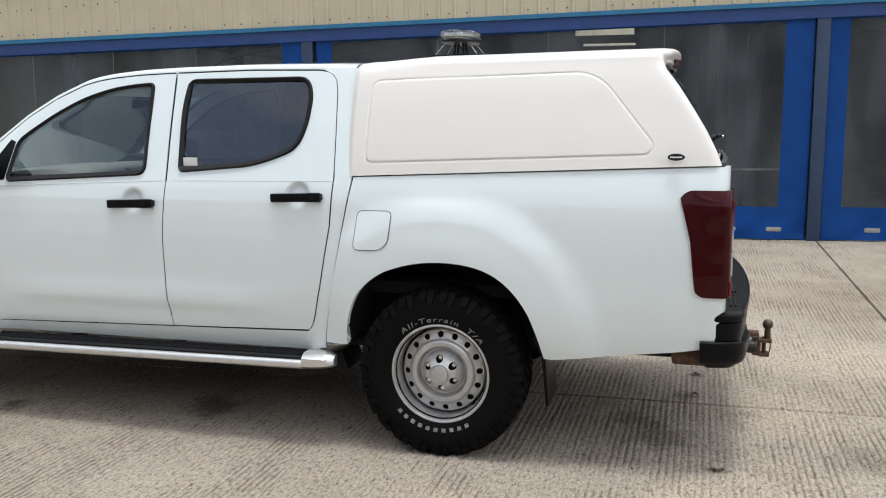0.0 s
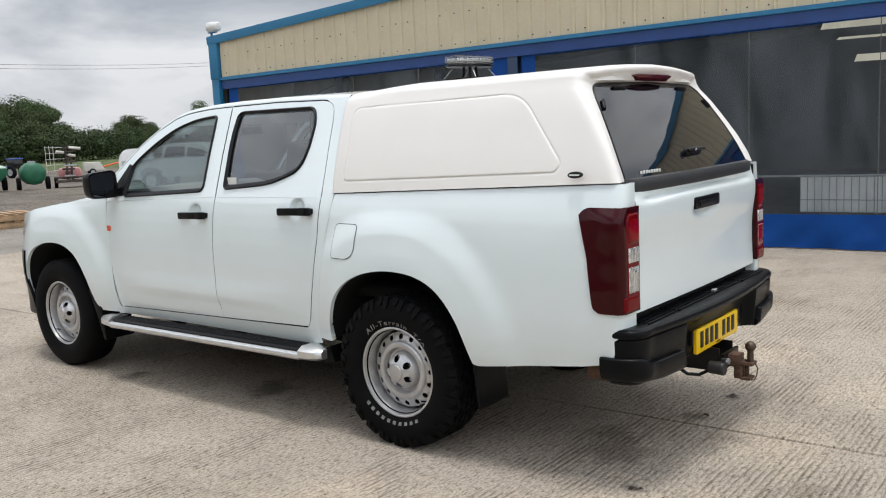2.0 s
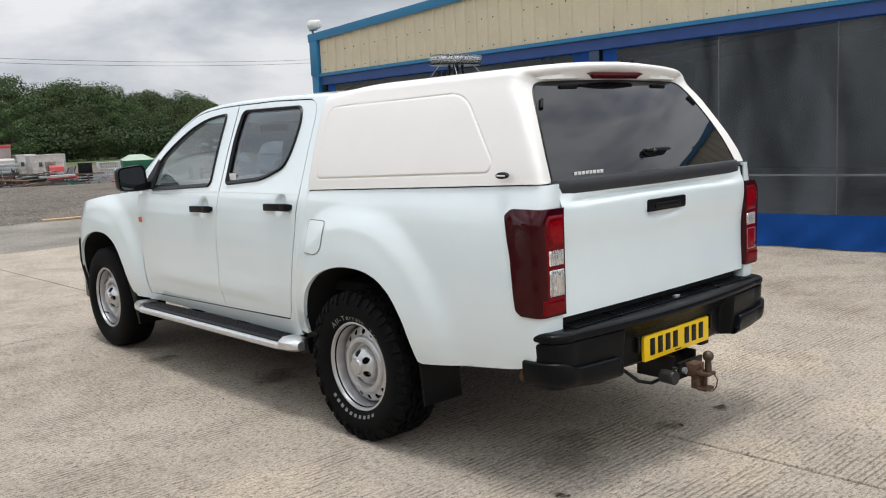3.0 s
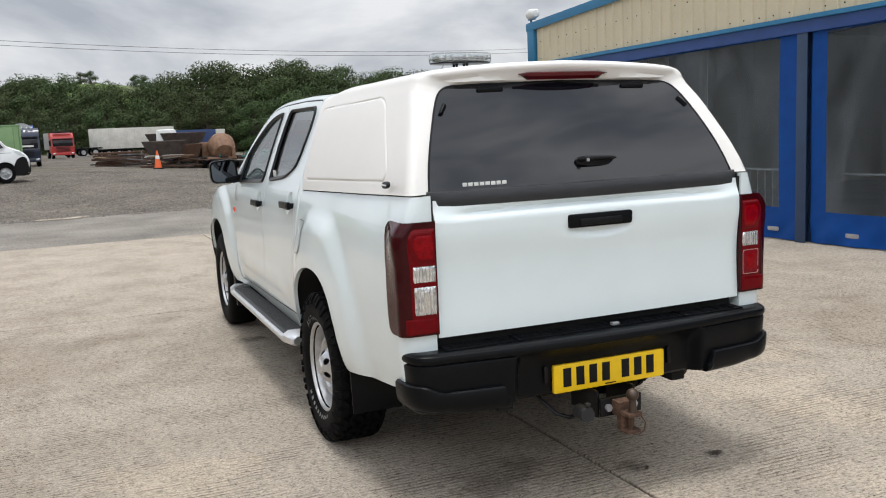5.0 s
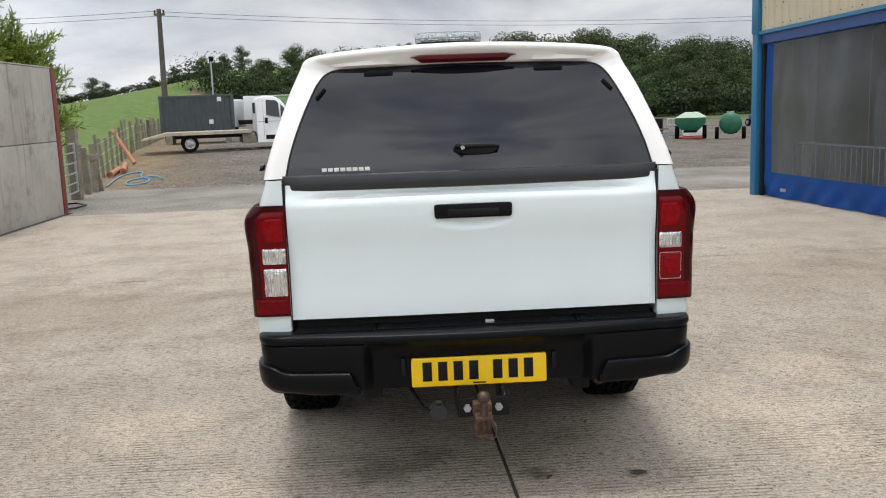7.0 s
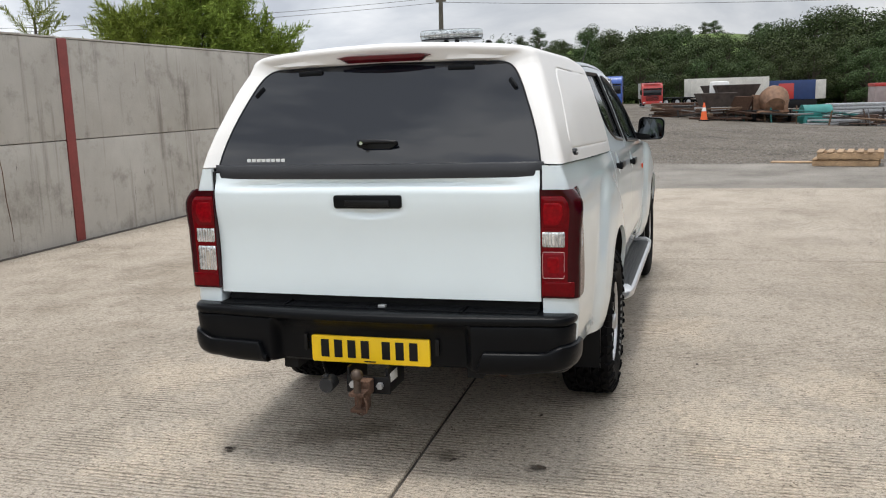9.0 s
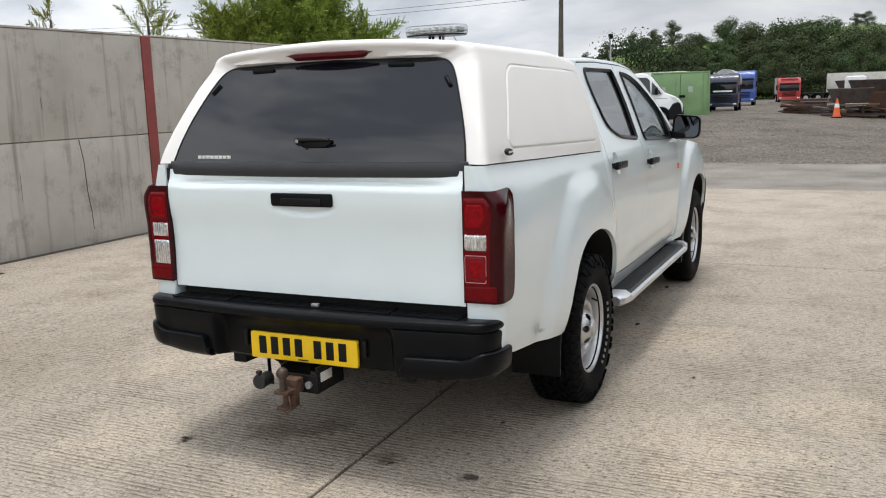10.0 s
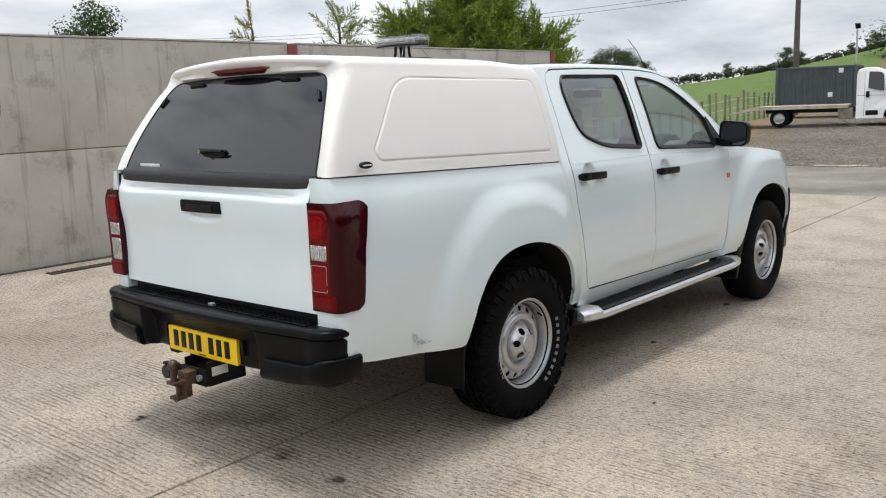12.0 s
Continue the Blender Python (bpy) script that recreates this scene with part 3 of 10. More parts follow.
rnd = random.Random(41)
spots = [(1.088, 0.680, 0.030), (1.087, 0.295, 0.024), (-2.715, 0.737, 0.050), (0.475, 0.573, 0.016), (-1.522, 0.772, 0.036), (-0.511, 1.304, 0.016), (-0.521, -0.673, 0.020), (1.173, -0.755, 0.026), (1.205, -0.73, 0.014), (0.833, -0.819, 0.012)]
spots += [(rnd.uniform(-3.6, 2.3), rnd.uniform(-2.6, 3.0), rnd.uniform(0.002, 0.0065)) for _ in range(420)]
litter = part("leaf_litter", leaf_litter(spots, rnd), M_LITTER, angle=20)
tagged(litter, "brown dead leaves and crumbs scattered on the concrete", "leaf litter", kind="stuff")

# ---- concrete wall with steel posts ----
def wall_material():
    m = bpy.data.materials.new("precast_concrete")
    m.use_nodes = True
    n, l = m.node_tree.nodes, m.node_tree.links
    b = n["Principled BSDF"]
    tc = n.new("ShaderNodeNewGeometry")

    def noise_(scale3, sc, det=4, rough=0.55):
        mp = n.new("ShaderNodeMapping"); mp.inputs["Scale"].default_value = scale3
        l.new(tc.outputs["Position"], mp.inputs["Vector"])
        t = n.new("ShaderNodeTexNoise")
        t.inputs["Scale"].default_value, t.inputs["Detail"].default_value, t.inputs["Roughness"].default_value = sc, det, rough
        l.new(mp.outputs[0], t.inputs["Vector"])
        return t.outputs["Fac"]

    def ramp(fac, stops):
        t = n.new("ShaderNodeValToRGB")
        el = t.color_ramp.elements
        while len(el) < len(stops): el.new(0.5)
        for q, (p, c) in zip(el, stops): q.position, q.color = p, (*c, 1)
        l.new(fac, t.inputs[0])
        return t.outputs[0]

    def mulc(a, c, f=1.0):
        t = n.new("ShaderNodeMix"); t.data_type, t.blend_type = "RGBA", "MULTIPLY"
        t.inputs["Factor"].default_value = f
        l.new(a, t.inputs["A"]); l.new(c, t.inputs["B"])
        return t.outputs["Result"]

    base = ramp(noise_((1, 1, 1), 1.1, 6, 0.6), [(0.3, (0.355, 0.330, 0.290)), (0.7, (0.475, 0.448, 0.402))])
    drip = ramp(noise_((9, 9, 0.45), 1.0, 5, 0.6), [(0.28, (0.50, 0.48, 0.455)), (0.44, (1, 1, 1))])
    blot = ramp(noise_((1, 1, 1), 3.0, 5, 0.7), [(0.30, (0.60, 0.585, 0.57)), (0.47, (1, 1, 1))])
    scr = ramp(noise_((26, 26, 1.5), 1.0, 3, 0.6), [(0.255, (0.14, 0.13, 0.125)), (0.272, (1, 1, 1))])
    col = mulc(mulc(mulc(base, drip, 0.8), blot, 0.8), scr, 0.8)
    l.new(col, b.inputs["Base Color"])
    b.inputs["Roughness"].default_value = 0.82
    bp = n.new("ShaderNodeBump"); bp.inputs["Strength"].default_value, bp.inputs["Distance"].default_value = 0.25, 0.01
    l.new(noise_((1, 1, 1), 30, 4), bp.inputs["Height"]); l.new(bp.outputs[0], b.inputs["Normal"])
    return m


M_WALL = wall_material()
wall_south = thing("wall_south", "grey precast concrete panel wall with red steel posts", "wall", kind="structure")
WY = -5.87
post_x = [-10.38, -4.27, 1.84, 7.95, 14.06]
for a, b_ in zip(post_x, post_x[1:]):
    for z0, z1 in ((0.0, 1.21), (1.218, 2.385)):
        bm = bm_new()
        box(bm, ((a + b_) / 2, WY - 0.10, (z0 + z1) / 2), (b_ - a - 0.15, 0.20, z1 - z0), 0.012)
        part("concrete_panel", bm, M_WALL, wall_south)
    bm = bm_new()
    box(bm, ((a + b_) / 2, WY - 0.10, 2.40), (b_ - a - 0.15, 0.215, 0.022), 0.006)
    part("coping", bm, M_WALL, wall_south)
for a in post_x:
    bm = bm_new()
    # H section: two flanges and a web
    box(bm, (a, WY + 0.006, 1.19), (0.155, 0.014, 2.40), 0.003)
    box(bm, (a, WY - 0.206, 1.19), (0.155, 0.014, 2.40), 0.003)
    box(bm, (a, WY - 0.10, 1.19), (0.012, 0.198, 2.39))
    part("steel_post", bm, M_REDSTEEL, wall_south, "red oxide painted steel post")
# the crack line in a lower panel, a strip of filler at the foot
bm = bm_new()
box(bm, (-0.5 + 2.2, WY + 0.03, 0.006), (24.4, 0.06, 0.012), 0.003)
part("filler_strip", bm, M_JOINT, wall_south)

# a rusty crack down one lower panel
bm = bm_new()
tube(bm, [(x, WY + 0.001, z) for x, z in ((-3.10, 1.205), (-3.145, 0.94), (-3.155, 0.62), (-3.19, 0.38), (-3.20, 0.17))], [0.006, 0.005, 0.006, 0.005, 0.003], 5)
part("panel_crack", bm, mat("rusty_crack", (0.13, 0.075, 0.05), 0.9, var=0.3, scale=20), wall_south)

# channel drain at the wall's foot
drain = thing("drain_channel", "dark iron drain grating set in the concrete yard", "drain", pose(-1.05, -5.42, 0.0))
bm = bm_new(); box(bm, (0, 0, 0.003), (1.0, 0.16, 0.006)); part("channel", bm, M_DARK, drain)
for k in range(20):
    bm = bm_new(); box(bm, (-0.475 + 0.05 * k, 0, 0.0085), (0.018, 0.15, 0.005)); part("bar", bm, M_RUST, drain)

# loose stones on the gravel, nearest stretch
rs = np.random.RandomState(5)
NS = 14000
ex = -15.3 - 16.0 * rs.rand(NS) ** 1.5
ey = -7.2 + 15.0 * rs.rand(NS)
keep = ey > (-3.8 + 0.2 * ex) + 0.6
ex, ey = ex[keep], ey[keep]
octa = np.array([(1, 0, 0), (0, 1, 0), (-1, 0, 0), (0, -1, 0), (0, 0, 1), (0, 0, -0.6)], float)
tri_ = [(0, 1, 4), (1, 2, 4), (2, 3, 4), (3, 0, 4), (1, 0, 5), (2, 1, 5), (3, 2, 5), (0, 3, 5)]
sv_, sf_ = [], []
for x, y, q, a in zip(ex, ey, 0.010 + 0.030 * rs.rand(len(ex)) ** 2.5, 6.28 * rs.rand(len(ex))):
    jit = octa * (0.7 + 0.6 * rs.rand(6, 3))
    c_, s_ = math.cos(a), math.sin(a)
    z = ground_z(x, y) - 0.03 + q * 0.25
    k0 = len(sv_)
    sv_ += [(x + q * (v[0] * c_ - v[1] * s_) * 1.2, y + q * (v[0] * s_ + v[1] * c_), z + q * 0.7 * v[2]) for v in jit]
    sf_ += [(k0 + i_, k0 + j_, k0 + k_) for i_, j_, k_ in tri_]
me_ = bpy.data.meshes.new("gravel_stones")
me_.from_pydata(sv_, [], sf_)
me_.materials.append(mat("gravel_stone", (0.20, 0.18, 0.155), 0.9, var=0.45, scale=9))
stones_ob = new("gravel_stones", me_)
tagged(stones_ob, "loose grey and brown stones on the gravel yard", "gravel", kind="stuff")

# a pale scrap of old concrete in the gravel's edge
bm = bm_new()
ang = [2 * math.pi * k / 26 for k in range(26)]
fan(bm, [(0.16 * math.cos(t) * (1 + 0.25 * math.sin(3 * t + 1) + 0.15 * math.sin(7 * t)), 0.62 * math.sin(t) * (1 + 0.2 * math.cos(2 * t) + 0.12 * math.sin(5 * t)), 0.0) for t in ang])
thicken(bm, 0.012)
patch = part("concrete_patch", bm, M_CONC, m=pose(-15.4, -2.3, ground_z(-15.4, -2.3) - 0.012, 0, 0, 8))
tagged(patch, "pale ragged patch of old concrete in the gravel", "concrete patch", kind="structure")

# ---- pickup truck: x runs to its tail, y to its offside, rear axle at x = 0 ----
truck = thing("pickup_truck", "white double cab pickup truck parked on the concrete yard", "pickup truck")
WB, TR = 3.095, 0.375           # wheelbase, tyre radius


def y_low(x, z):
    """Half the body's width below the waist, with the flares round the wheels and the drawn-in nose and tail."""
    y = curve(z, (0.40, 0.46, 0.52, 0.60, 0.70, 0.85, 0.95, 1.05, 1.12, 1.18, 1.235, 1.30), (0.80, 0.825, 0.846, 0.860, 0.867, 0.868, 0.865, 0.858, 0.849, 0.836, 0.818, 0.795))
    for xc in (0.0, -WB):
        r = math.hypot((x - xc) * 1.05, (z - 0.365) * 0.95)
        y += (0.030 * sstep(0.800, 0.650, r) + 0.016 * sstep(0.70, 0.50, r)) * sstep(1.24, 1.08, z) * (sstep(-0.62, -0.34, x) if xc == 0.0 else 1.0)
    # the doors' pressed line above the sill
    y += 0.009 * sstep(0.585, 0.640, z) * sstep(0.76, 0.640, z) * sstep(-2.42, -2.0, x) * sstep(-0.72, -1.0, x)
    y -= 0.013 * sstep(0.55, 1.20, x)
    if x < -3.35:
        y -= 0.30 * ((-3.35 - x) / 0.62) ** 2.2
    return y


def y_up(z):
    """Half the cab's width above the waist."""
    return 0.818 - 0.385 * (z - 1.235) - 0.04 * max(0.0, z - 1.45)


def cols(a, b, n):
    return [a + (b - a) * k / n for k in range(n + 1)]


def smooth_line(pts, times=3):
    """An open line with its corners cut until it runs smooth."""
    p = [Vector(q) for q in pts]
    for _ in range(times):
        q = [p[0]]
        for a, c in zip(p, p[1:]):
            q += [a.lerp(c, 0.25), a.lerp(c, 0.75)]
        p = q + [p[-1]]
    return [(v.x, v.y) for v in p]


ARCH = smooth_line([(-0.440, 0.479), (-0.432, 0.56), (-0.409, 0.657), (-0.360, 0.746), (-0.265, 0.822), (-0.131, 0.866), (0.0, 0.881), (0.14, 0.871), (0.248, 0.833),
        (0.329, 0.768), (0.399, 0.670), (0.442, 0.549), (0.460, 0.477)])


def arch_shift(xc):
    return [(xc + x, z) for x, z in ARCH]


def panel(bm, sg, xz_cols, rows, shift=None, off=0.0, yfun=y_low):
    """A body panel: columns of (x, z low, z high), moved sideways by shift(x, z, z low) so that its ends may lean."""
    n = len(xz_cols)
    out = []
    for i, (x, zb, zt) in enumerate(xz_cols):
        col = []
        for k in range(rows + 1):
            z = zb + (zt - zb) * k / rows
            xx = x + (shift(x, z, zb) if shift else 0.0)
            col.append((xx, sg * (yfun(xx, z) + off), z))
        out.append(col)
    grid(bm, out)
    return bm


def panel_between(bm, sg, low, high, rows, power=0.85):
    """A body panel between a lower and an upper line of as many (x, z) points."""
    out = []
    for (bx, bz), (tx, tz) in zip(low, high):
        col = []
        for k in range(rows + 1):
            v = k / rows
            x, z = bx + (tx - bx) * v ** power, bz + (tz - bz) * v
            col.append((x, sg * y_low(x, z), z))
        out.append(col)
    grid(bm, out)
    return bm


def spread(marks, n_each):
    """Even steps between marks, with n_each steps in each."""
    out = []
    for (a, b), n in zip(zip(marks, marks[1:]), n_each):
        out += [a + (b - a) * k / n for k in range(n)]
    return out + [marks[-1]]


def belt(x):
    return curve(x, (-2.6, -2.26, -1.36, -0.45), (1.160, 1.178, 1.208, 1.215))


def door_low(x):
    return 0.511 + 0.026 * (x + 1.35)


X_SPLIT = lambda z: curve(z, (0.5, 0.73, 0.94, 1.24), (-1.348, -1.367, -1.372, -1.358))
X_REAR = lambda z: curve(z, (0.52, 0.56, 0.602, 0.761, 1.02, 1.247), (-0.640, -0.612, -0.598, -0.562, -0.514, -0.502))
X_FRONT = lambda z: curve(z, (0.48, 0.60, 0.80, 1.03, 1.2), (-2.395, -2.412, -2.440, -2.462, -2.470))
X_GAP = lambda z: curve(z, (0.44, 0.483, 0.71, 1.02, 1.23), (-0.562, -0.554, -0.502, -0.449, -0.411))
FENDER_TOP = lambda x: curve(x, (-3.95, -3.80, -3.60, -3.35, -3.0, -2.7, -2.4), (0.93, 1.00, 1.055, 1.10, 1.145, 1.170, 1.190))

FWIN = rounded([(-2.268, 1.208), (-2.238, 1.388), (-2.185, 1.430), (-2.045, 1.521), (-1.897, 1.594), (-1.745, 1.638), (-1.62, 1.654), (-1.522, 1.660), (-1.492, 1.248)], [0.02, 0.03, 0.04, 0.06, 0.06, 0.06, 0.05, 0.02, 0.03])
RWIN = rounded([(-1.288, 1.262), (-1.318, 1.55), (-1.308, 1.672), (-0.700, 1.672), (-0.668, 1.60), (-0.674, 1.46), (-0.712, 1.362), (-0.90, 1.292)], [0.02, 0.1, 0.03, 0.04, 0.05, 0.1, 0.1, 0.1])
FDOOR = [(-2.468, 1.168), (-2.415, 1.340), (-2.361, 1.388), (-2.218, 1.506), (-2.07, 1.597), (-1.919, 1.664), (-1.84, 1.684), (-1.759, 1.696), (-1.599, 1.709), (-1.402, 1.714), (-1.364, 1.208)]
RAIL = [(-2.66, 1.168), (-2.50, 1.285), (-2.361, 1.394), (-2.218, 1.512), (-2.07, 1.603), (-1.919, 1.670), (-1.84, 1.690), (-1.759, 1.702), (-1.599, 1.715), (-1.394, 1.722), (-1.0, 1.726), (-0.64, 1.719), (-0.46, 1.712)]
RDOOR = [(-1.354, 1.208), (-1.392, 1.714), (-1.0, 1.719), (-0.64, 1.711), (-0.60, 1.705), (-0.572, 1.692), (-0.552, 1.668), (-0.538, 1.607), (-0.519, 1.416), (-0.508, 1.267), (-0.505, 1.214)]
def on_up(sg, p, off=0.0):
    return (p[0], sg * (y_up(p[1]) + off), p[1])


def grow(poly, d):
    """The outline moved outward by d."""
    c = sum((Vector(p) for p in poly), Vector((0, 0))) / len(poly)
    out = []
    n = len(poly)
    for i in range(n):
        a, b = Vector(poly[i - 1]), Vector(poly[(i + 1) % n])
        t = (b - a).normalized()
        nn = Vector((t.y, -t.x))
        if nn.dot(Vector(poly[i]) - c) < 0:
            nn = -nn
        out.append(Vector(poly[i]) + nn * d)
    return out


def match_ring(outer, inner, n=72):
    """Both outlines as n points, paired by their bearing from the inner one's middle."""
    c = sum((Vector(p) for p in inner), Vector((0, 0))) / len(inner)
    def hit(poly, ang):
        d = Vector((math.cos(ang), math.sin(ang)))
        best = None
        for a, b in zip(poly, list(poly[1:]) + [poly[0]]):
            a, b = Vector(a) - c, Vector(b) - c
            ed = b - a
            den = d.x * ed.y - d.y * ed.x
            if abs(den) < 1e-12: continue
            s = (a.x * ed.y - a.y * ed.x) / den
            t = (a.x * d.y - a.y * d.x) / den
            if s > 0 and -1e-6 <= t <= 1 + 1e-6 and (best is None or s > best):
                best = s
        return c + d * (best or 0.1)
    angs = sorted([math.atan2((Vector(p) - c).y, (Vector(p) - c).x) for p in list(outer) + list(inner)])
    angs = sorted(set(round(a, 4) for a in angs + [-math.pi + 2 * math.pi * k / n for k in range(n)]))
    return [hit(outer, a) for a in angs], [hit(inner, a) for a in angs]


def door(sg, outline, window, name, xl, xr, label):
    """A cab door: pressed lower panel, window frame, black seal, glass, recessed grip and handle."""
    b = bm_new()
    n = 84
    xs = cols(0, 1, n)
    rows = 66
    out = []
    for u in xs:
        col = []
        for k in range(rows + 1):
            v = k / rows
            xm = xl(0.9) + (xr(0.9) - xl(0.9)) * u
            zz = door_low(xm) + (belt(xm) - door_low(xm)) * v
            xx = xl(zz) + 0.0028 + (xr(zz) - xl(zz) - 0.0056) * u
            yy = y_low(xx, zz)
            hx, hz = HANDLES[name]
            r = math.hypot(xx - hx, zz - hz - 0.012)
            yy -= 0.020 * sstep(0.060, 0.034, r)
            col.append((xx, sg * yy, zz))
        out.append(col)
    grid(b, out)
    seal = grow(window, 0.016)
    o, i = match_ring(outline, seal)
    ring(b, [on_up(sg, p) for p in o], [on_up(sg, p) for p in i])
    thicken(b, 0.018)
    d = part(name, b, M_WHITE, truck, label, angle=40)
    b = bm_new()
    o, i = match_ring(seal, window)
    ring(b, [on_up(sg, p, 0.002) for p in o], [on_up(sg, p, -0.010) for p in i])
    thicken(b, 0.012)
    part("window_seal", b, M_TRIM, d, "black rubber window seal")
    b = bm_new()
    fan(b, [on_up(sg, p, -0.009) for p in resample(window, 60)])
    g = part("window_glass", b, M_GLASS if name == "front_door" else M_REARGLASS, d, "tinted side window glass")
    g.visible_shadow = False
    hx, hz = HANDLES[name]
    b = bm_new()
    yy = y_low(hx, hz)
    tilt = pose(hx, sg * (yy + 0.022), hz, 0, -1.5, 0)
    box(b, (0, 0, 0), (0.246, 0.020, 0.040), 0.008, m=tilt); box(b, (0.085, sg * 0.004, 0), (0.078, 0.020, 0.042), 0.007, m=tilt)
    for ex in (-0.112, 0.112):
        box(b, (ex, -sg * 0.014, 0), (0.022, 0.026, 0.030), 0.006, m=tilt)
    hd = part("door_handle", b, M_BLACKPL, d, "black plastic door handle")
    b = bm_new()
    cyl(b, (hx + 0.085, sg * (yy + 0.030), hz + 0.001), (hx + 0.085, sg * (yy + 0.0385), hz + 0.001), 0.009, seg=14)
    part("lock_barrel", b, M_TRIM, hd)
    return d


HANDLES = {"front_door": (-1.535, 1.100), "rear_door": (-0.672, 1.142)}

for sg in (-1, 1):
    door(sg, FDOOR, FWIN, "front_door", X_FRONT, X_SPLIT, "white front door with a black handle")
    door(sg, RDOOR, RWIN, "rear_door", X_SPLIT, X_REAR, "white rear door with a black handle")
    # near-black tubes in the gaps round the doors, standing in for their shade
    seams = [[(xf(z), sg * (y_low(xf(z), z) - 0.0055), z) for z in cols(0.56, 1.20, 24)] for xf in (X_FRONT, X_SPLIT, X_REAR)]
    seams += [[on_up(sg, p, -0.0055) for p in resample([(x - 0.001, z + 0.003) for x, z in FDOOR[:-1]] + [(-1.359, 1.208)], 50, closed=False)]]
    seams += [[on_up(sg, p, -0.0055) for p in resample([(x + (0.002 if x > -0.6 else 0.0), z + 0.003) for x, z in RDOOR[1:]], 50, closed=False)]]
    seams += [[(x, sg * (y_low(x, door_low(x)) - 0.0055), door_low(x) - 0.0035) for x in cols(-2.38, -0.63, 40)]]
    for line in seams:
        b = bm_new(); tube(b, line, 0.0042, 6); part("door_seal", b, M_SEAM, truck)
    # sill below the doors
    b = bm_new()
    panel(b, sg, [(x, 0.43, door_low(x) - 0.007) for x in cols(-2.44, -0.60, 16)], 4)
    thicken(b, 0.02)
    part("sill", b, M_WHITE, truck)
    # cab corner between rear door and load bed
    b = bm_new()
    rows_ = []
    for k in range(25):
        z = 0.44 + (1.236 - 0.44) * k / 24
        x0, x1 = max(X_REAR(z), -0.64) + 0.004, X_GAP(z) - 0.006
        if z < 0.515: x0 = -0.66
        r_ = []
        for j in range(7):
            xx = x0 + (x1 - x0) * j / 6
            r_.append((xx, sg * (y_low(xx, z) - 0.006 * sstep(0.75, 1.0, j / 6)), z))
        rows_.append(r_)
    for k in range(1, 33):
        z = 1.236 + (1.722 - 1.236) * k / 32
        x0 = curve(z, (1.236, 1.267, 1.416, 1.607, 1.668, 1.692, 1.705, 1.74), (-0.499, -0.503, -0.514, -0.533, -0.547, -0.567, -0.595, -0.66))
        x1 = curve(z, (1.236, 1.60, 1.72, 1.74), (-0.412, -0.432, -0.445, -0.46))
        rows_.append([(x0 + (x1 - x0) * j / 6, sg * (y_up(z) - 0.006 * sstep(0.75, 1.0, j / 6)), z) for j in range(7)])
    grid(b, rows_)
    thicken(b, 0.015)
    part("cab_corner", b, M_WHITE, truck, angle=50)
    # roof rail above the doors, running down as the windscreen pillar
    b = bm_new()
    line = RAIL
    rr = []
    for (x, z) in [tuple(q) for q in resample([(p[0], p[1]) for p in line], 40, closed=False)]:
        y0 = y_up(z)
        t_ = sstep(-1.9, -2.6, x)
        rr.append([(x, sg * (y0 - 0.006), z - 0.014), (x, sg * (y0 - 0.004), z), (x - 0.004 * t_, sg * (y0 - 0.009), z + 0.012), (x - 0.012 * t_, sg * (y0 - 0.024), z + 0.021), (x - 0.03 * t_, sg * (y0 - 0.055), z + 0.026), (x - 0.05 * t_, sg * (y0 - 0.085), z + 0.028 - 0.01 * t_), (x - 0.05 * t_, sg * (y0 - 0.085), z - 0.02)])
    grid(b, rr)
    part("roof_rail", b, M_WHITE, truck, angle=60)
    # front wing
    b = bm_new()
    al = [(p.x, p.y) for p in resample(arch_shift(-WB), 41, closed=False)]
    low = [(x, 0.62 + 0.02 * (x + 3.6)) for x in cols(-3.93, -3.57, 7)] + al + [(x, 0.44) for x in (-2.60, -2.55, -2.50, -2.45, -2.402)]
    hx_ = spread([-3.93, -3.72, -3.095, -2.56, -2.476], [8, 20, 20, 5])
    hx_ = hx_[:len(low) - 1] + [-2.476]
    high = [(x, FENDER_TOP(x)) for x in hx_]
    panel_between(b, sg, low, high, 30, 1.0)
    thicken(b, 0.02)
    w = part("front_wing", b, M_WHITE, truck, "white front wing with a flared wheel arch", angle=45)
    b = bm_new()
    box(b, (-2.428, sg * (y_low(-2.43, 0.99) + 0.003), 0.995), (0.034, 0.014, 0.036), 0.006)
    part("side_indicator", b, M_AMBER, w, "small orange side indicator")
    # black wheel arch lining, front and rear
    for xc, nm in ((-WB, "front_arch_liner"), (0.0, "rear_arch_liner")):
        b = bm_new()
        arch = [Vector((p[0], p[1])) for p in resample([(x, z) for x, z in arch_shift(xc)], 30, closed=False)]
        grid(b, [[(xc + (p.x - xc) * 1.03, sg * (y_low(p.x, max(p.y, 0.45)) - 0.021), p.y * 1.012) for p in arch], [(xc + (p.x - xc) * 1.03, sg * 0.80, p.y * 1.012) for p in arch], [(xc + (p.x - xc) * 1.03, sg * 0.50, p.y * 1.012) for p in arch]])
        fan(b, [(xc + (p.x - xc) * 1.03, sg * 0.50, p.y * 1.012) for p in arch])
        part(nm, b, M_DARK, truck)
    # load bed side
    b = bm_new()
    al = [(p.x, p.y) for p in resample(ARCH, 41, closed=False)]
    low = [(x, 0.474) for x in (-0.556, -0.53, -0.50, -0.475)] + al + [(x, curve(x, (0.46, 0.785, 1.01, 1.12), (0.468, 0.502, 0.530, 0.552))) for x in cols(0.49, 1.12, 15)]
    hx_ = [X_GAP(1.235) + 0.003 + 0.006 * k for k in range(4)]
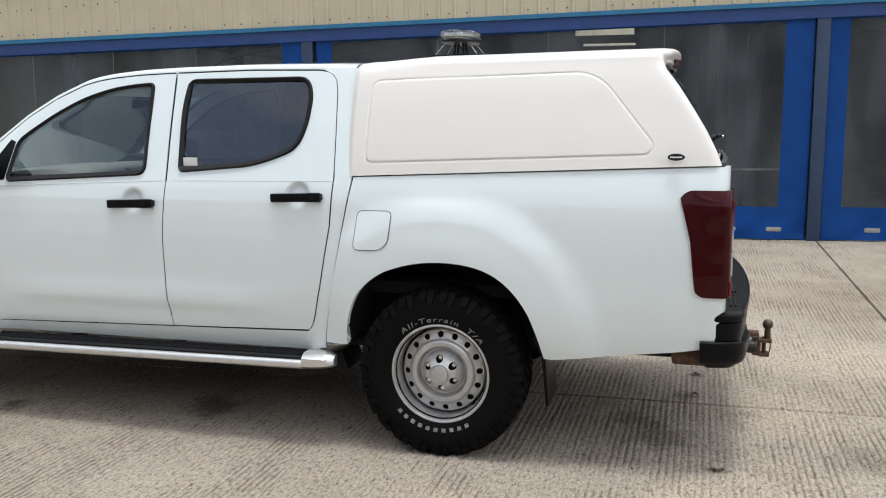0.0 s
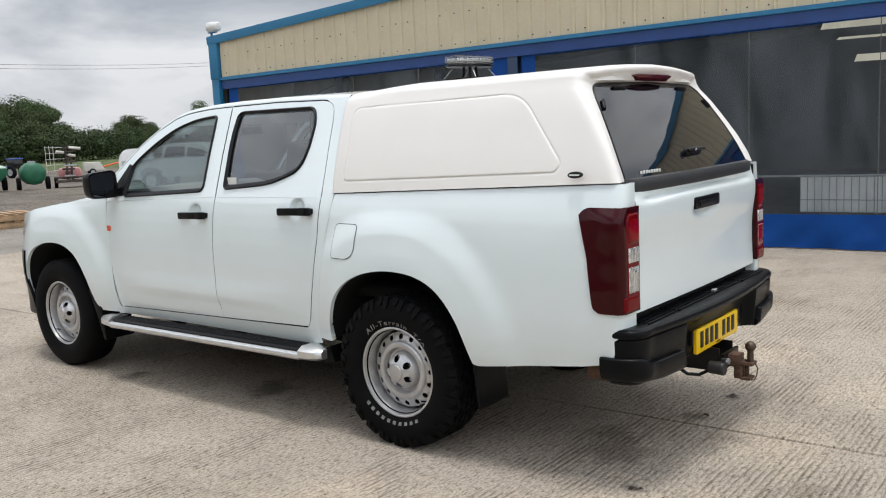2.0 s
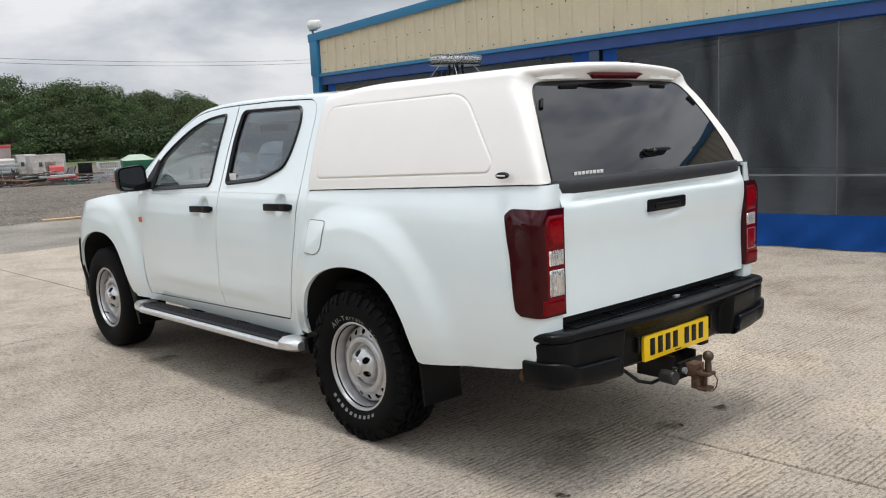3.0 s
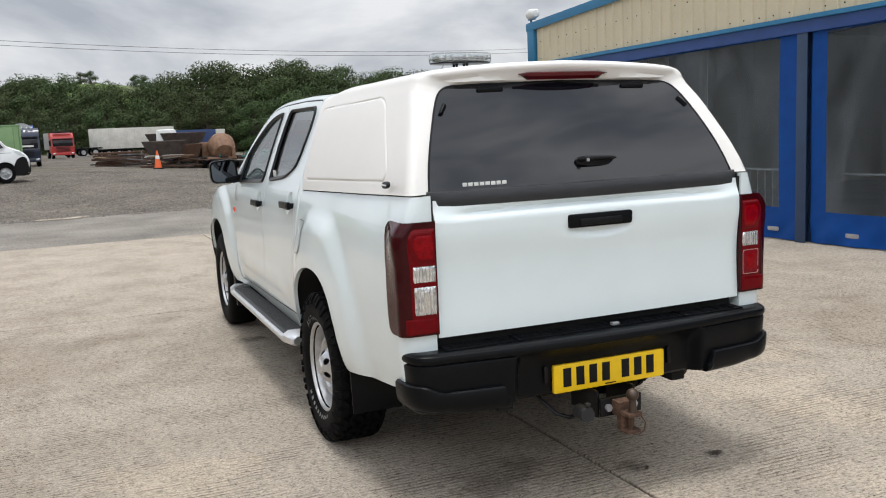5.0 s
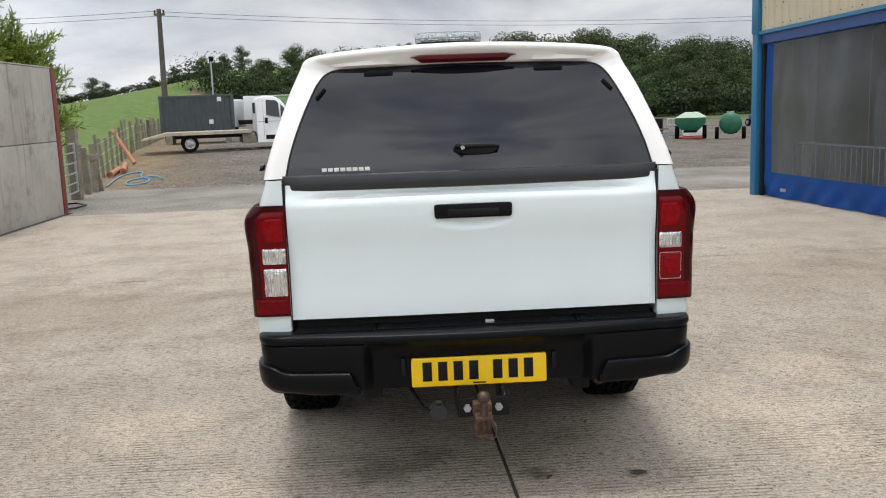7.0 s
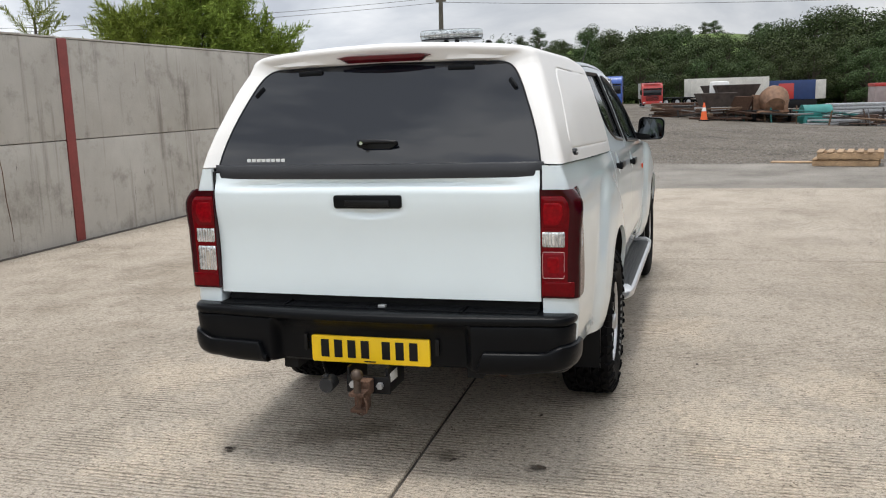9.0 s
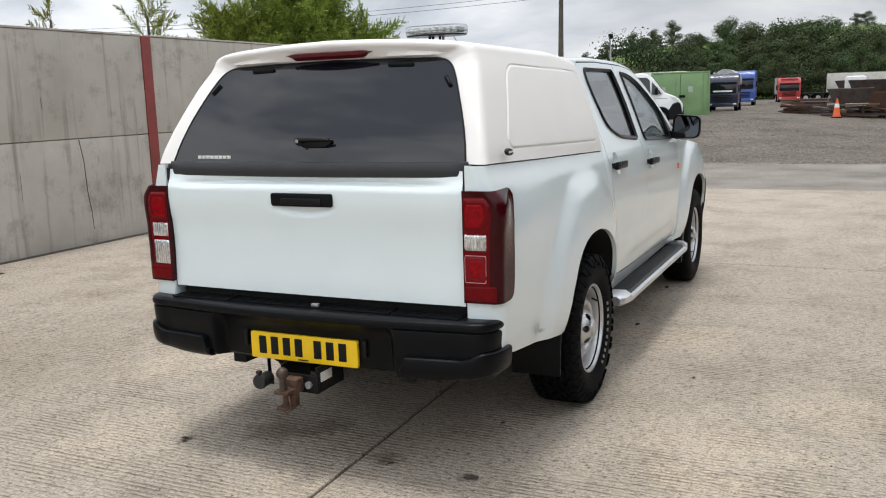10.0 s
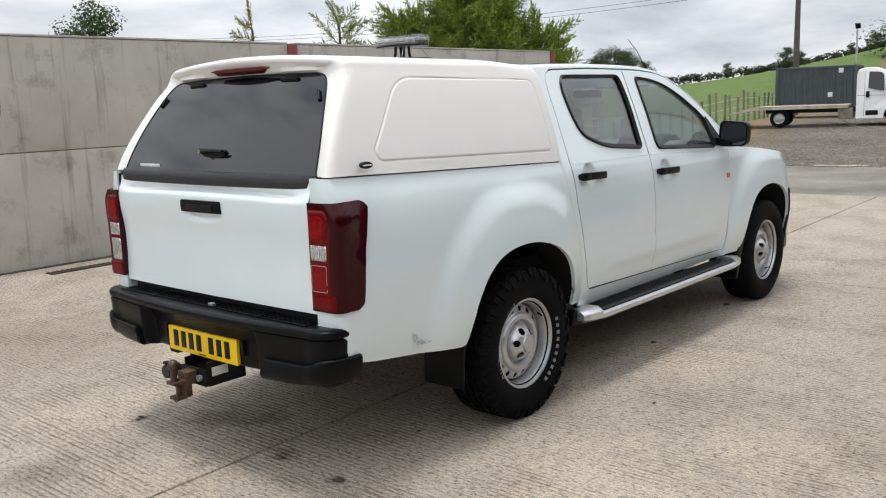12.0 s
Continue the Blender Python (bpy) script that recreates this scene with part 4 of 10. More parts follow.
    hx_ += [-0.379 + 0.999 * (k / 40) ** 1.35 for k in range(41)] + cols(0.63, 1.12, 15)
    high = [(x, 1.232 + 0.034 * (x + 0.45)) for x in hx_]
    panel_between(b, sg, low, high, 40, 0.95)
    # round the tail corner to the tailgate's edge
    rws = []
    for k in range(35):
        r_ = []
        for a in range(15):
            th = math.pi / 2 * (a / 14)
            zb, zt = 0.552 + 0.10 * sstep(0, 1, a / 14), 1.232 + 0.034 * 1.57 + 0.004 * a / 14
            z = zb + (zt - zb) * k / 34
            y0 = y_low(1.12, z)
            r_.append((1.12 + 0.072 * math.sin(th) ** 0.7, sg * (y0 - (y0 - 0.722) * (1 - math.cos(th) ** 0.7)), z))
        rws.append(r_)
    grid(b, rws)
    bmesh.ops.remove_doubles(b, verts=b.verts, dist=0.0015)
    thicken(b, 0.02)
    bedside = part("bed_side", b, M_WHITE, truck, "white load bed side with a flared wheel arch", angle=45)
    # fuel flap on the nearside only
    if sg < 0:
        flap = rounded([(-0.376, 1.088), (-0.213, 1.089), (-0.226, 0.952), (-0.268, 0.921), (-0.391, 0.920)], [0.025, 0.025, 0.04, 0.05, 0.025])
        o = grow(flap, 0.004)
        b = bm_new()
        pts = resample(flap, 48)
        for f_ in (0.0,):
            c0 = Vector((-0.292, 1.0))
            rws = [[(c0.x + (p.x - c0.x) * s, sg * (y_low(c0.x + (p.x - c0.x) * s, c0.y + (p.y - c0.y) * s) + 0.0035), c0.y + (p.y - c0.y) * s) for p in pts] for s in (1.0, 0.85, 0.65, 0.45, 0.25, 0.06)]
            vs_ = grid(b, rws, close_u=True)
            b.faces.new(vs_[-1])
        part("fuel_flap", b, M_WHITE, bedside, "white fuel filler flap")
        # dark ring laid on the paint for the shade in the flap's gap
        b = bm_new()
        ring(b, [(p.x, sg * (y_low(p.x, p.y) + 0.0025), p.y) for p in resample(grow(flap, 0.0030), 48)], [(p.x, sg * (y_low(p.x, p.y) + 0.0025), p.y) for p in pts])
        part("flap_gap", b, M_SEAM, bedside)
    if sg > 0:
        b = bm_new()
        grid(b, [[(0.66 + 0.115 * u + 0.02 * v, y_low(0.70, 0.54 + 0.07 * v) + 0.0012, 0.532 + 0.010 * u + (0.012 + 0.055 * u * u) * v) for u in (0.0, 0.2, 0.4, 0.6, 0.8, 1.0)] for v in (0.0, 0.35, 0.7, 1.0)])
        part("scuff_mark", b, M_SCUFF, bedside, "grey scuff in the paint")
    # tail lamp wrapping round the corner
    lamp = new("tail_light"); lamp.parent = truck
    tagged(lamp, "dark red wrap-round tail light cluster")
    def lamp_pt(s, z, off):
        """s runs from 0 at the lamp's front edge to 1 at the tailgate; the corner lies between 0.45 and 0.62."""
        x_l = curve(z, (0.755, 0.80, 0.985, 1.10, 1.185), (1.072, 1.062, 1.042, 1.014, 0.992))
        swell = curve(z, (0.757, 0.90, 1.02, 1.10, 1.136, 1.16, 1.184), (-0.002, 0.000, 0.010, 0.027, 0.031, 0.024, 0.006)) * sstep(0.0, 0.45, s)
        rc, up = 0.030, 0.010
        if s < 0.45:
            x = x_l + (1.192 - rc - x_l) * s / 0.45
            return Vector((x, sg * (y_low(min(x, 1.13), z) + off + swell), z + up))
        y0 = y_low(1.13, z) + swell
        if s < 0.62:
            th = math.pi / 2 * (s - 0.45) / 0.17
            return Vector((1.192 - rc + (rc + off) * math.sin(th), sg * (y0 - rc + (rc + off) * math.cos(th)), z + up))
        y = y0 - rc - (y0 - rc - 0.711) * (s - 0.62) / 0.38
        return Vector((1.192 + off + 0.004 * (s - 0.62) / 0.38, sg * y, z + up))
    def lens(outline, off, nm, mt, lab="", dome=0.004):
        """A lens with a rounded outline in (s, z), domed a little."""
        bb = bm_new()
        pts = resample(outline, 56)
        c0 = sum(pts, Vector((0, 0))) / len(pts)
        rr_ = []
        for q, e_ in ((1.0, -0.010), (1.0, 0.0), (0.93, dome * 0.7), (0.75, dome), (0.5, dome), (0.25, dome), (0.03, dome)):
            rr_.append([lamp_pt(c0.x + (p_.x - c0.x) * q, c0.y + (p_.y - c0.y) * q, off + e_) for p_ in pts])
        grid(bb, rr_, close_u=True)
        return part(nm, bb, mt, lamp, lab, angle=40)
    bb = bm_new()
    rows2 = []
    for k in range(25):
        row = []
        for j in range(35):
            q = 0.99 * j / 34
            cut = max(0.0, 1 - q / 0.16) ** 2
            z0, z1 = 0.757 + 0.020 * cut, 1.186 - 0.030 * cut
            row.append(lamp_pt(q, z0 + (z1 - z0) * k / 24, 0.010))
        rows2.append(row)
    grid(bb, rows2)
    thicken(bb, 0.03)
    part("lens_housing", bb, M_DARKRED, lamp, "deep red smoked lens", angle=50)
    cr = lambda z0, z1, s0, s1, r=0.02: rounded([(s0, z0), (s1, z0), (s1, z1), (s0, z1)], r, 5)
    lens(rounded([(0.63, 0.766), (0.984, 0.766), (0.984, 1.172), (0.65, 1.172), (0.63, 1.10)], [0.01, 0.01, 0.01, 0.06, 0.05], 6), 0.0085, "rear_lens", M_LAMPRED, "red rear face of the lamp", 0.003)
    lens(rounded([(0.70, 1.036), (0.972, 1.036), (0.972, 1.158), (0.66, 1.158), (0.645, 1.10)], [0.03, 0.01, 0.01, 0.06, 0.05], 6), 0.011, "brake_lens", M_LAMPRED, "bright red brake lens")
    # a brighter red centre paints the reflector's glow into the lens
    lens(rounded([(0.76, 1.048), (0.950, 1.048), (0.950, 1.136), (0.74, 1.136), (0.71, 1.095)], [0.05, 0.03, 0.03, 0.06, 0.06], 6), 0.0155, "brake_reflector", M_HOTRED, "bright red reflector with its glow painted in", 0.001)
    lens(cr(0.960, 1.022, 0.675, 0.968, 0.012), 0.011, "reversing_lens", M_REFLECT, "clear ribbed lens over a bright reflector")
    if sg > 0:
        lens(cr(0.836, 0.944, 0.675, 0.968, 0.012), 0.011, "fog_lens", M_FOGRED, "dusty red fog lens")
        lens(cr(0.858, 0.922, 0.74, 0.90, 0.03), 0.0153, "fog_reflector", M_HOTRED, "", 0.001)
        bb = bm_new()
        tube(bb, [lamp_pt(p_.x, p_.y, 0.0135) for p_ in resample(cr(0.838, 0.942, 0.68, 0.963, 0.012), 48)], 0.0013, 5)
        part("lens_rim", bb, M_RIM, lamp, "thin pale lens rim")
    else:
        lens(cr(0.836, 0.944, 0.675, 0.968, 0.012), 0.011, "reversing_lens", M_REFLECT, "clear ribbed lens over a bright reflector")
        lens(cr(0.850, 0.930, 0.80, 0.88, 0.03), 0.0153, "bulb_bowl", M_CHROME, "", 0.001)
    lens(cr(0.764, 0.824, 0.56, 0.978, 0.010), 0.011, "reflector_strip", M_LAMPRED, "red reflector strip")
    # vertical flutes in the clear lenses
    for z0, z1 in ((0.964, 1.018),) + (((0.840, 0.940),) if sg < 0 else ()):
        for j in range(6):
            bb = bm_new()
            s_ = 0.715 + 0.042 * j
            tube(bb, [lamp_pt(s_, z0 + (z1 - z0) * q / 4, 0.0150) for q in range(5)], 0.0016, 6)
            part("lens_flute", bb, M_STEEL, lamp)
    # mud flap behind the rear wheel, and behind the front wheel
    b = bm_new()
    prism(b, [(0.420, 0.560), (0.463, 0.500), (0.470, 0.40), (0.480, 0.262), (0.468, 0.262), (0.456, 0.40), (0.448, 0.490), (0.405, 0.552)], "y", sg * 0.625, sg * 0.862, bevel=0.004)
    part("mud_flap", b, M_BLACKPL, truck, "black rubber mud flap")
    b = bm_new()
    prism(b, [(-2.70, 0.62), (-2.60, 0.46), (-2.575, 0.24), (-2.60, 0.235), (-2.66, 0.40), (-2.74, 0.56)], "y", sg * 0.66, sg * 0.872, bevel=0.006)
    part("mud_flap", b, M_BLACKPL, truck, "black rubber mud flap")
    # side step: ribbed black tread between polished edges
    st = new("side_step"); st.parent = truck
    tagged(st, "black ribbed side step with a polished edge")
    def zs(x): return 0.388 + 0.014 * (x + 2.3) / 1.7
    b = bm_new()
    grid(b, [[(x, sg * yv, zs(x) + zv) for x in cols(-2.40, -0.60, 10)] for yv, zv in ((0.80, -0.03), (0.80, 0.022), (0.905, 0.022), (0.915, 0.012), (0.915, -0.03))])
    for x in (-2.40, -0.60):
        fan(b, [(x, sg * yv, zs(x) + zv) for yv, zv in ((0.80, -0.03), (0.80, 0.022), (0.905, 0.022), (0.915, 0.012), (0.915, -0.03))])
    part("tread_board", b, M_TRIM, st)
    for j in range(6):
        b = bm_new(); tube(b, [(-2.36, sg * (0.815 + 0.016 * j), zs(-2.36) + 0.023), (-0.66, sg * (0.815 + 0.016 * j), zs(-0.66) + 0.023)], 0.004, 6)
        part("tread_rib", b, M_BLACKPL, st)
    b = bm_new()
    rws = []
    for x in cols(-2.42, -0.64, 14):
        rws.append([(x, sg * yv, zs(x) + zv) for yv, zv in ((0.905, 0.004), (0.925, 0.004), (0.936, -0.006), (0.936, -0.026), (0.925, -0.036), (0.905, -0.038))])
    grid(b, rws)
    thicken(b, 0.004)
    part("polished_edge", b, M_SATIN, st, "polished metal step edge", angle=60)
    for xe, dx in ((-0.64, 1), (-2.42, -1)):
        b = bm_new()
        rws = []
        for k in range(7):
            t_ = k / 6
            ww = math.sqrt(max(0.0, 1 - (t_ * 0.96) ** 2))
            rws.append([(xe + dx * 0.145 * t_, sg * (0.865 + 0.071 * yv * (0.35 + 0.65 * ww)), zs(xe) + 0.0 + zv * (0.55 + 0.45 * ww)) for yv, zv in ((-1, -0.036), (-1, 0.024), (-0.5, 0.036), (0.5, 0.036), (1, 0.014), (1, -0.022), (0.6, -0.038))])
        vs_ = grid(b, rws, close_u=True)
        b.faces.new(vs_[-1]); b.faces.new(vs_[0])
        part("end_cap", b, M_SATIN, st, "polished metal end cap", angle=50)
    for xb in (-2.05, -1.45, -0.85):
        b = bm_new(); box(b, (xb, sg * 0.74, 0.37), (0.05, 0.24, 0.03), 0.004); part("bracket", b, M_TRIM, st)
    b = bm_new(); prism(b, [(-0.60, 0.40), (-0.47, 0.445), (-0.44, 0.36), (-0.60, 0.35)], "y", sg * 0.66, sg * 0.86, bevel=0.005); part("step_bracket_cover", b, M_BLACKPL, st)
    # door mirror
    mi = new("door_mirror"); mi.parent = truck
    tagged(mi, "black door mirror")
    b = bm_new()
    mx, my, mz = -2.355, 0.930, 1.284
    prof = rounded([(-0.100, -0.088), (0.098, -0.086), (0.106, 0.072), (-0.082, 0.088)], 0.042, 6)
    pr = [[(mx + 0.03 - 0.0, sg * (my + p.x), mz + p.y) for p in prof]]
    for k, (dx, s) in enumerate(((0.0, 1.0), (-0.03, 1.02), (-0.07, 0.97), (-0.10, 0.83), (-0.118, 0.55), (-0.124, 0.1))):
        pr.append([(mx + 0.03 + dx, sg * (my + 0.01 + (p.x - 0.01) * s), mz + p.y * s) for p in prof])
    grid(b, pr[1:], close_u=True)
    part("mirror_shell", b, M_BLACKPL, mi, angle=60)
    b = bm_new()
    ring(b, [(mx + 0.031, sg * (my + p.x), mz + p.y) for p in prof], [(mx + 0.022, sg * (my + 0.01 + (p.x - 0.01) * 0.88), mz + p.y * 0.86) for p in prof])
    part("mirror_rim", b, M_BLACKPL, mi)
    b = bm_new()
    fan(b, [(mx + 0.022, sg * (my + 0.01 + (p.x - 0.01) * 0.88), mz + p.y * 0.86) for p in prof])
    part("mirror_glass", b, mat("mirror_silver", (0.09, 0.10, 0.11), 0.03, metal=1.0), mi, "mirror glass")
    b = bm_new()
    prism(b, rounded([(0.80, 1.20), (0.93, 1.205), (0.93, 1.235), (0.80, 1.26)], 0.012, 3), "x", mx - 0.06, mx + 0.03, bevel=0.004)
    if sg < 0:
        for v in b.verts: v.co.y = -v.co.y
    part("mirror_arm", b, M_BLACKPL, mi)
    b = bm_new()
    tri = [(-2.45, 1.195), (-2.292, 1.205), (-2.262, 1.392), (-2.29, 1.402)]
    fan(b, [on_up(sg, p, 0.004) for p in tri])
    thicken(b, 0.01)
    part("mirror_base", b, M_BLACKPL, mi)

# dark seams: a near-black sheet behind the panel gaps, its colour standing for their shade
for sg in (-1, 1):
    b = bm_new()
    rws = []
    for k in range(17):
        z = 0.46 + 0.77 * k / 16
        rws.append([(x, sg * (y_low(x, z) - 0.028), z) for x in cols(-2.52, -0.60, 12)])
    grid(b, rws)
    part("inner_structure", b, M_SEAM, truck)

# roof, windscreen, bonnet, nose
b = bm_new()
rws = []
for x in cols(-2.02, -0.45, 20):
    ze = curve(x, (-2.02, -1.985, -1.76, -1.5, -1.0, -0.62, -0.45), (1.644, 1.660, 1.722, 1.742, 1.752, 1.747, 1.739))
    yr = y_up(ze - 0.03) - 0.075
    crown = 0.026 * sstep(-2.02, -1.6, x)
    rws.append([(x - 0.10 * (1 - (j / 8) ** 2) * sstep(-1.5, -2.02, x), yr * j / 8, ze + crown * (1 - (j / 8) ** 2)) for j in range(-8, 9)])
grid(b, rws)
thicken(b, 0.02)
part("roof", b, M_WHITE, truck, "white pressed cab roof", angle=60)
b = bm_new()
rws = []
for k in range(13):
    t_ = k / 12
    z = 1.17 + (1.646 - 1.17) * t_
    xe = curve(z, (1.17, 1.295, 1.40, 1.515, 1.60, 1.646), (-2.68, -2.52, -2.39, -2.25, -2.11, -2.03))
    yr = y_up(z) - 0.07
    rws.append([(xe - (0.22 - 0.10 * t_) * (1 - (j / 8) ** 2), yr * j / 8, z) for j in range(-8, 9)])
grid(b, rws)
ws = part("windscreen", b, M_GLASS, truck, "tinted windscreen", angle=60)
ws.visible_shadow = False
b = bm_new()
rws = []
for k in range(19):
    x = -3.96 + (-2.62 + 3.96) * k / 18
    zf = FENDER_TOP(x)
    yr = y_low(x, zf) - 0.006
    rws.append([(x, yr * j / 10, zf + 0.055 * (1 - abs(j / 10) ** 2.4) * sstep(-4.0, -3.6, x)) for j in range(-10, 11)])
grid(b, rws)
thicken(b, 0.02)
part("bonnet", b, M_WHITE, truck, "white bonnet", angle=50)
b = bm_new()
grid(b, [[(-3.95 - 0.05 * (1 - (j / 10) ** 2), (y_low(-3.95, 0.9) - 0.0) * j / 10, z) for j in range(-10, 11)] for z in (0.55, 0.65, 0.80, 0.93)])
part("grille_panel", b, M_TRIM, truck)
for sg in (-1, 1):
    b = bm_new()
    grid(b, [[(x, sg * (y_low(x, z) + 0.012 * math.sin(math.pi * (z - 0.84) / 0.2)), z) for x in cols(-3.95, -3.62, 6)] for z in cols(0.86, 0.99, 5)])
    part("headlight", b, M_CLEAR, truck, "clear headlight lens")
    b = bm_new()
    rws = []
    for z in cols(0.34, 0.80, 8):
        xr = curve(z, (0.34, 0.5, 0.62, 0.80), (-3.42, -3.50, -3.535, -3.50))
        rws.append([(xr + (-3.98 - xr) * u, sg * (y_low(xr + (-3.98 - xr) * u, max(z, 0.5)) + 0.012), z) for u in cols(0, 1, 8)])
    grid(b, rws)
    thicken(b, 0.02)
    part("bumper_end", b, M_BLACKPL, truck, "black plastic front bumper end")
b = bm_new()
grid(b, [[(-3.99 - 0.06 * (1 - (j / 10) ** 2), 0.60 * j / 10, z) for j in range(-10, 11)] for z in (0.34, 0.45, 0.62, 0.72)])
part("front_bumper", b, M_BLACKPL, truck)

# tailgate
b = bm_new()
rws = []
for k in range(61):
    z = 0.747 + (1.268 - 0.747) * k / 60
    r_ = []
    for j in range(-24, 25):
        y = 0.711 * j / 24
        x = 1.197 - 0.012 * sstep(1.20, 1.27, z) - 0.012 * (y / 0.711) ** 2
        # pressed hollow under the top edge, dying out towards the sides
        hol = math.exp(-((z - (1.226 - 0.02 * (y / 0.7) ** 2)) / 0.012) ** 2) * sstep(0.70, 0.50, abs(y))
        x -= 0.019 * hol
        x += 0.012 * sstep(1.02, 1.15, z) * sstep(1.235, 1.18, z)
        x -= 0.006 * sstep(0.74, 0.92, z) * sstep(1.08, 0.95, z)
        x -= 0.016 * sstep(1.0, 0.55, math.hypot((y) / 0.158, (z - 1.125) / 0.047) ** 1.5)
        r_.append((x, y, z))
    rws.append(r_)
grid(b, rws)
thicken(b, 0.03)
tailgate = part("tailgate", b, M_WHITE, truck, "white pressed tailgate with a black handle", angle=50)
b = bm_new()
prism(b, rounded([(-0.148, 1.121), (0.148, 1.121), (0.150, 1.176), (-0.150, 1.176)], 0.012, 3), "x", 1.185, 1.216, bevel=0.005)
th_ = part("tailgate_handle", b, M_BLACKPL, tailgate, "black plastic tailgate handle")
b = bm_new()
prism(b, rounded([(-0.098, 1.130), (0.098, 1.130), (0.098, 1.156), (-0.098, 1.156)], 0.006, 3), "x", 1.212, 1.221, bevel=0.003)
part("handle_lever", b, M_TRIM, th_)
# white bed walls below the tailgate corners, and dark filler for the shaded gaps beside the tailgate
for sg in (-1, 1):
    b = bm_new(); box(b, (1.165, sg * 0.7165, 1.01), (0.036, 0.0105, 0.53)); part("gap_seal", b, M_SEAM, truck)
    b = bm_new(); box(b, (1.15, sg * 0.735, 0.70), (0.08, 0.035, 0.14), 0.006); part("bed_corner", b, M_WHITE, truck)
b = bm_new(); box(b, (-0.385, 0, 1.06), (0.02, 1.60, 0.30), 0.004); part("bed_front_wall", b, M_WHITE, truck)
b = bm_new(); box(b, (-0.462, 0, 0.95), (0.012, 1.50, 0.56), 0.004); part("cab_rear_wall", b, M_WHITE, truck)
b = bm_new(); box(b, (0.35, 0, 0.72), (1.60, 1.40, 0.06), 0.01); part("bed_floor", b, M_DARK, truck)
b = bm_new(); box(b, (1.13, 0, 0.70), (0.03, 1.40, 0.10), 0.004); part("bed_rear_beam", b, M_DARK, truck)

# rear bumper with a ribbed step
bumper = new("rear_bumper"); bumper.parent = truck
tagged(bumper, "black plastic rear step bumper")
def bump_plan(u, off=0.0, back=1.12):
    """A point of the bumper's outline from above: u from 0 in the middle to 1 where the corner begins, to 2 where its side ends."""
    if u <= 1:
        y = 0.715 * u
        return 1.318 - 0.050 * (y / 0.70) ** 2 + off, y
    th = math.pi / 2 * (u - 1)
    return back + (1.268 - back) * math.cos(th) ** 0.72 + off * math.cos(th), 0.715 + 0.136 * math.sin(th) ** 0.72 + off * math.sin(th)


def bump_profile(mid):
    """The bumper's section as (distance out, z): a rounded lip, a fine groove, then the outer block or (mid = 1) the middle that falls back to the plate."""
    lip = [(-0.060, 0.7035), (-0.028, 0.7035), (-0.011, 0.7005), (-0.003, 0.6940), (0.0, 0.6850), (0.0, 0.6740), (-0.003, 0.6680), (-0.010, 0.6650)]
    block = [(-0.011, 0.6620), (-0.006, 0.6585), (-0.004, 0.6510), (-0.007, 0.6100), (-0.011, 0.5600), (-0.014, 0.5000), (-0.020, 0.4800), (-0.034, 0.4680), (-0.060, 0.4640)]
    inset = [(-0.016, 0.6590), (-0.026, 0.6510), (-0.036, 0.6420), (-0.060, 0.6120), (-0.067, 0.5800), (-0.068, 0.5000), (-0.073, 0.4780), (-0.086, 0.4660), (-0.110, 0.4620)]
    return lip + [(p[0] + (q[0] - p[0]) * mid, p[1] + (q[1] - p[1]) * mid) for p, q in zip(block, inset)]


b = bm_new()
half_us = cols(0.0, 0.545, 8) + [0.560 + 0.070 * k / 14 for k in range(15)] + cols(0.66, 1.0, 8) + [1 + k / 16 for k in range(1, 17)]
rws = []
for sg, us in ((-1, half_us[::-1]), (1, half_us[1:])):
    for u in us:
        prof = bump_profile(sstep(0.628, 0.562, u))
        y_in = 0.80 * min(u, 1.05) / 1.05 if u > 0.95 else 0.715 * u
        row = [(1.10, sg * y_in, 0.7035)]
        for o, z in prof:
            x, y = bump_plan(u, o)
            row.append((max(x, 1.10), sg * y, z))
        row.append((1.10, sg * y_in, 0.49))
        rws.append(row)
vs_ = grid(b, rws)
b.faces.new(vs_[0]); b.faces.new(vs_[-1][::-1])
part("bumper_shell", b, M_BLACKPL, bumper, angle=30)
for sg in (-1, 1):
    # lower corner mouldings, running round to the side
    b = bm_new()
    rws = []
    for u in cols(0.648, 0.70, 8) + cols(0.72, 1.0, 10) + [1 + k / 16 for k in range(1, 17)]:
        y_ = bump_plan(u)[1]
        out = 0.4 + 0.6 * sstep(0.648, 0.668, u)
        top = 0.497 + 0.057 * sstep(0.650, 0.694, u) + 0.030 * sstep(0.72, 0.81, y_)
        low = 0.462 + 0.022 * sstep(0.60, 0.86, y_)
        row = []
        for o, z in ((-0.030, top + 0.003), (0.004, top + 0.001), (0.0095, top - 0.003), (0.0120, top - 0.010), (0.0110, (top + low) / 2), (0.0060, low + 0.024), (-0.002, low + 0.010), (-0.014, low + 0.002), (-0.045, low)):
            x, y = bump_plan(u, o * out if o > 0 else o, 1.092)
            row.append((x, sg * y, z))
        rws.append(row)
    vs_ = grid(b, rws)
    b.faces.new(vs_[0]); b.faces.new(vs_[-1])
    part("corner_moulding", b, M_BLACKPL, bumper, angle=30)
for j in range(6):
    for y0, y1 in ((-0.70, -0.405), (-0.385, 0.385), (0.405, 0.70)):
        b = bm_new()
        box(b, (1.128 + 0.021 * j, (y0 + y1) / 2, 0.7065), (0.009, y1 - y0, 0.008), 0.0025)
        part("step_rib", b, M_BLACKPL, bumper)
for y in (-0.395, 0.395):
    b = bm_new(); box(b, (1.180, y, 0.7070), (0.13, 0.014, 0.010), 0.003); part("step_rib", b, M_BLACKPL, bumper)
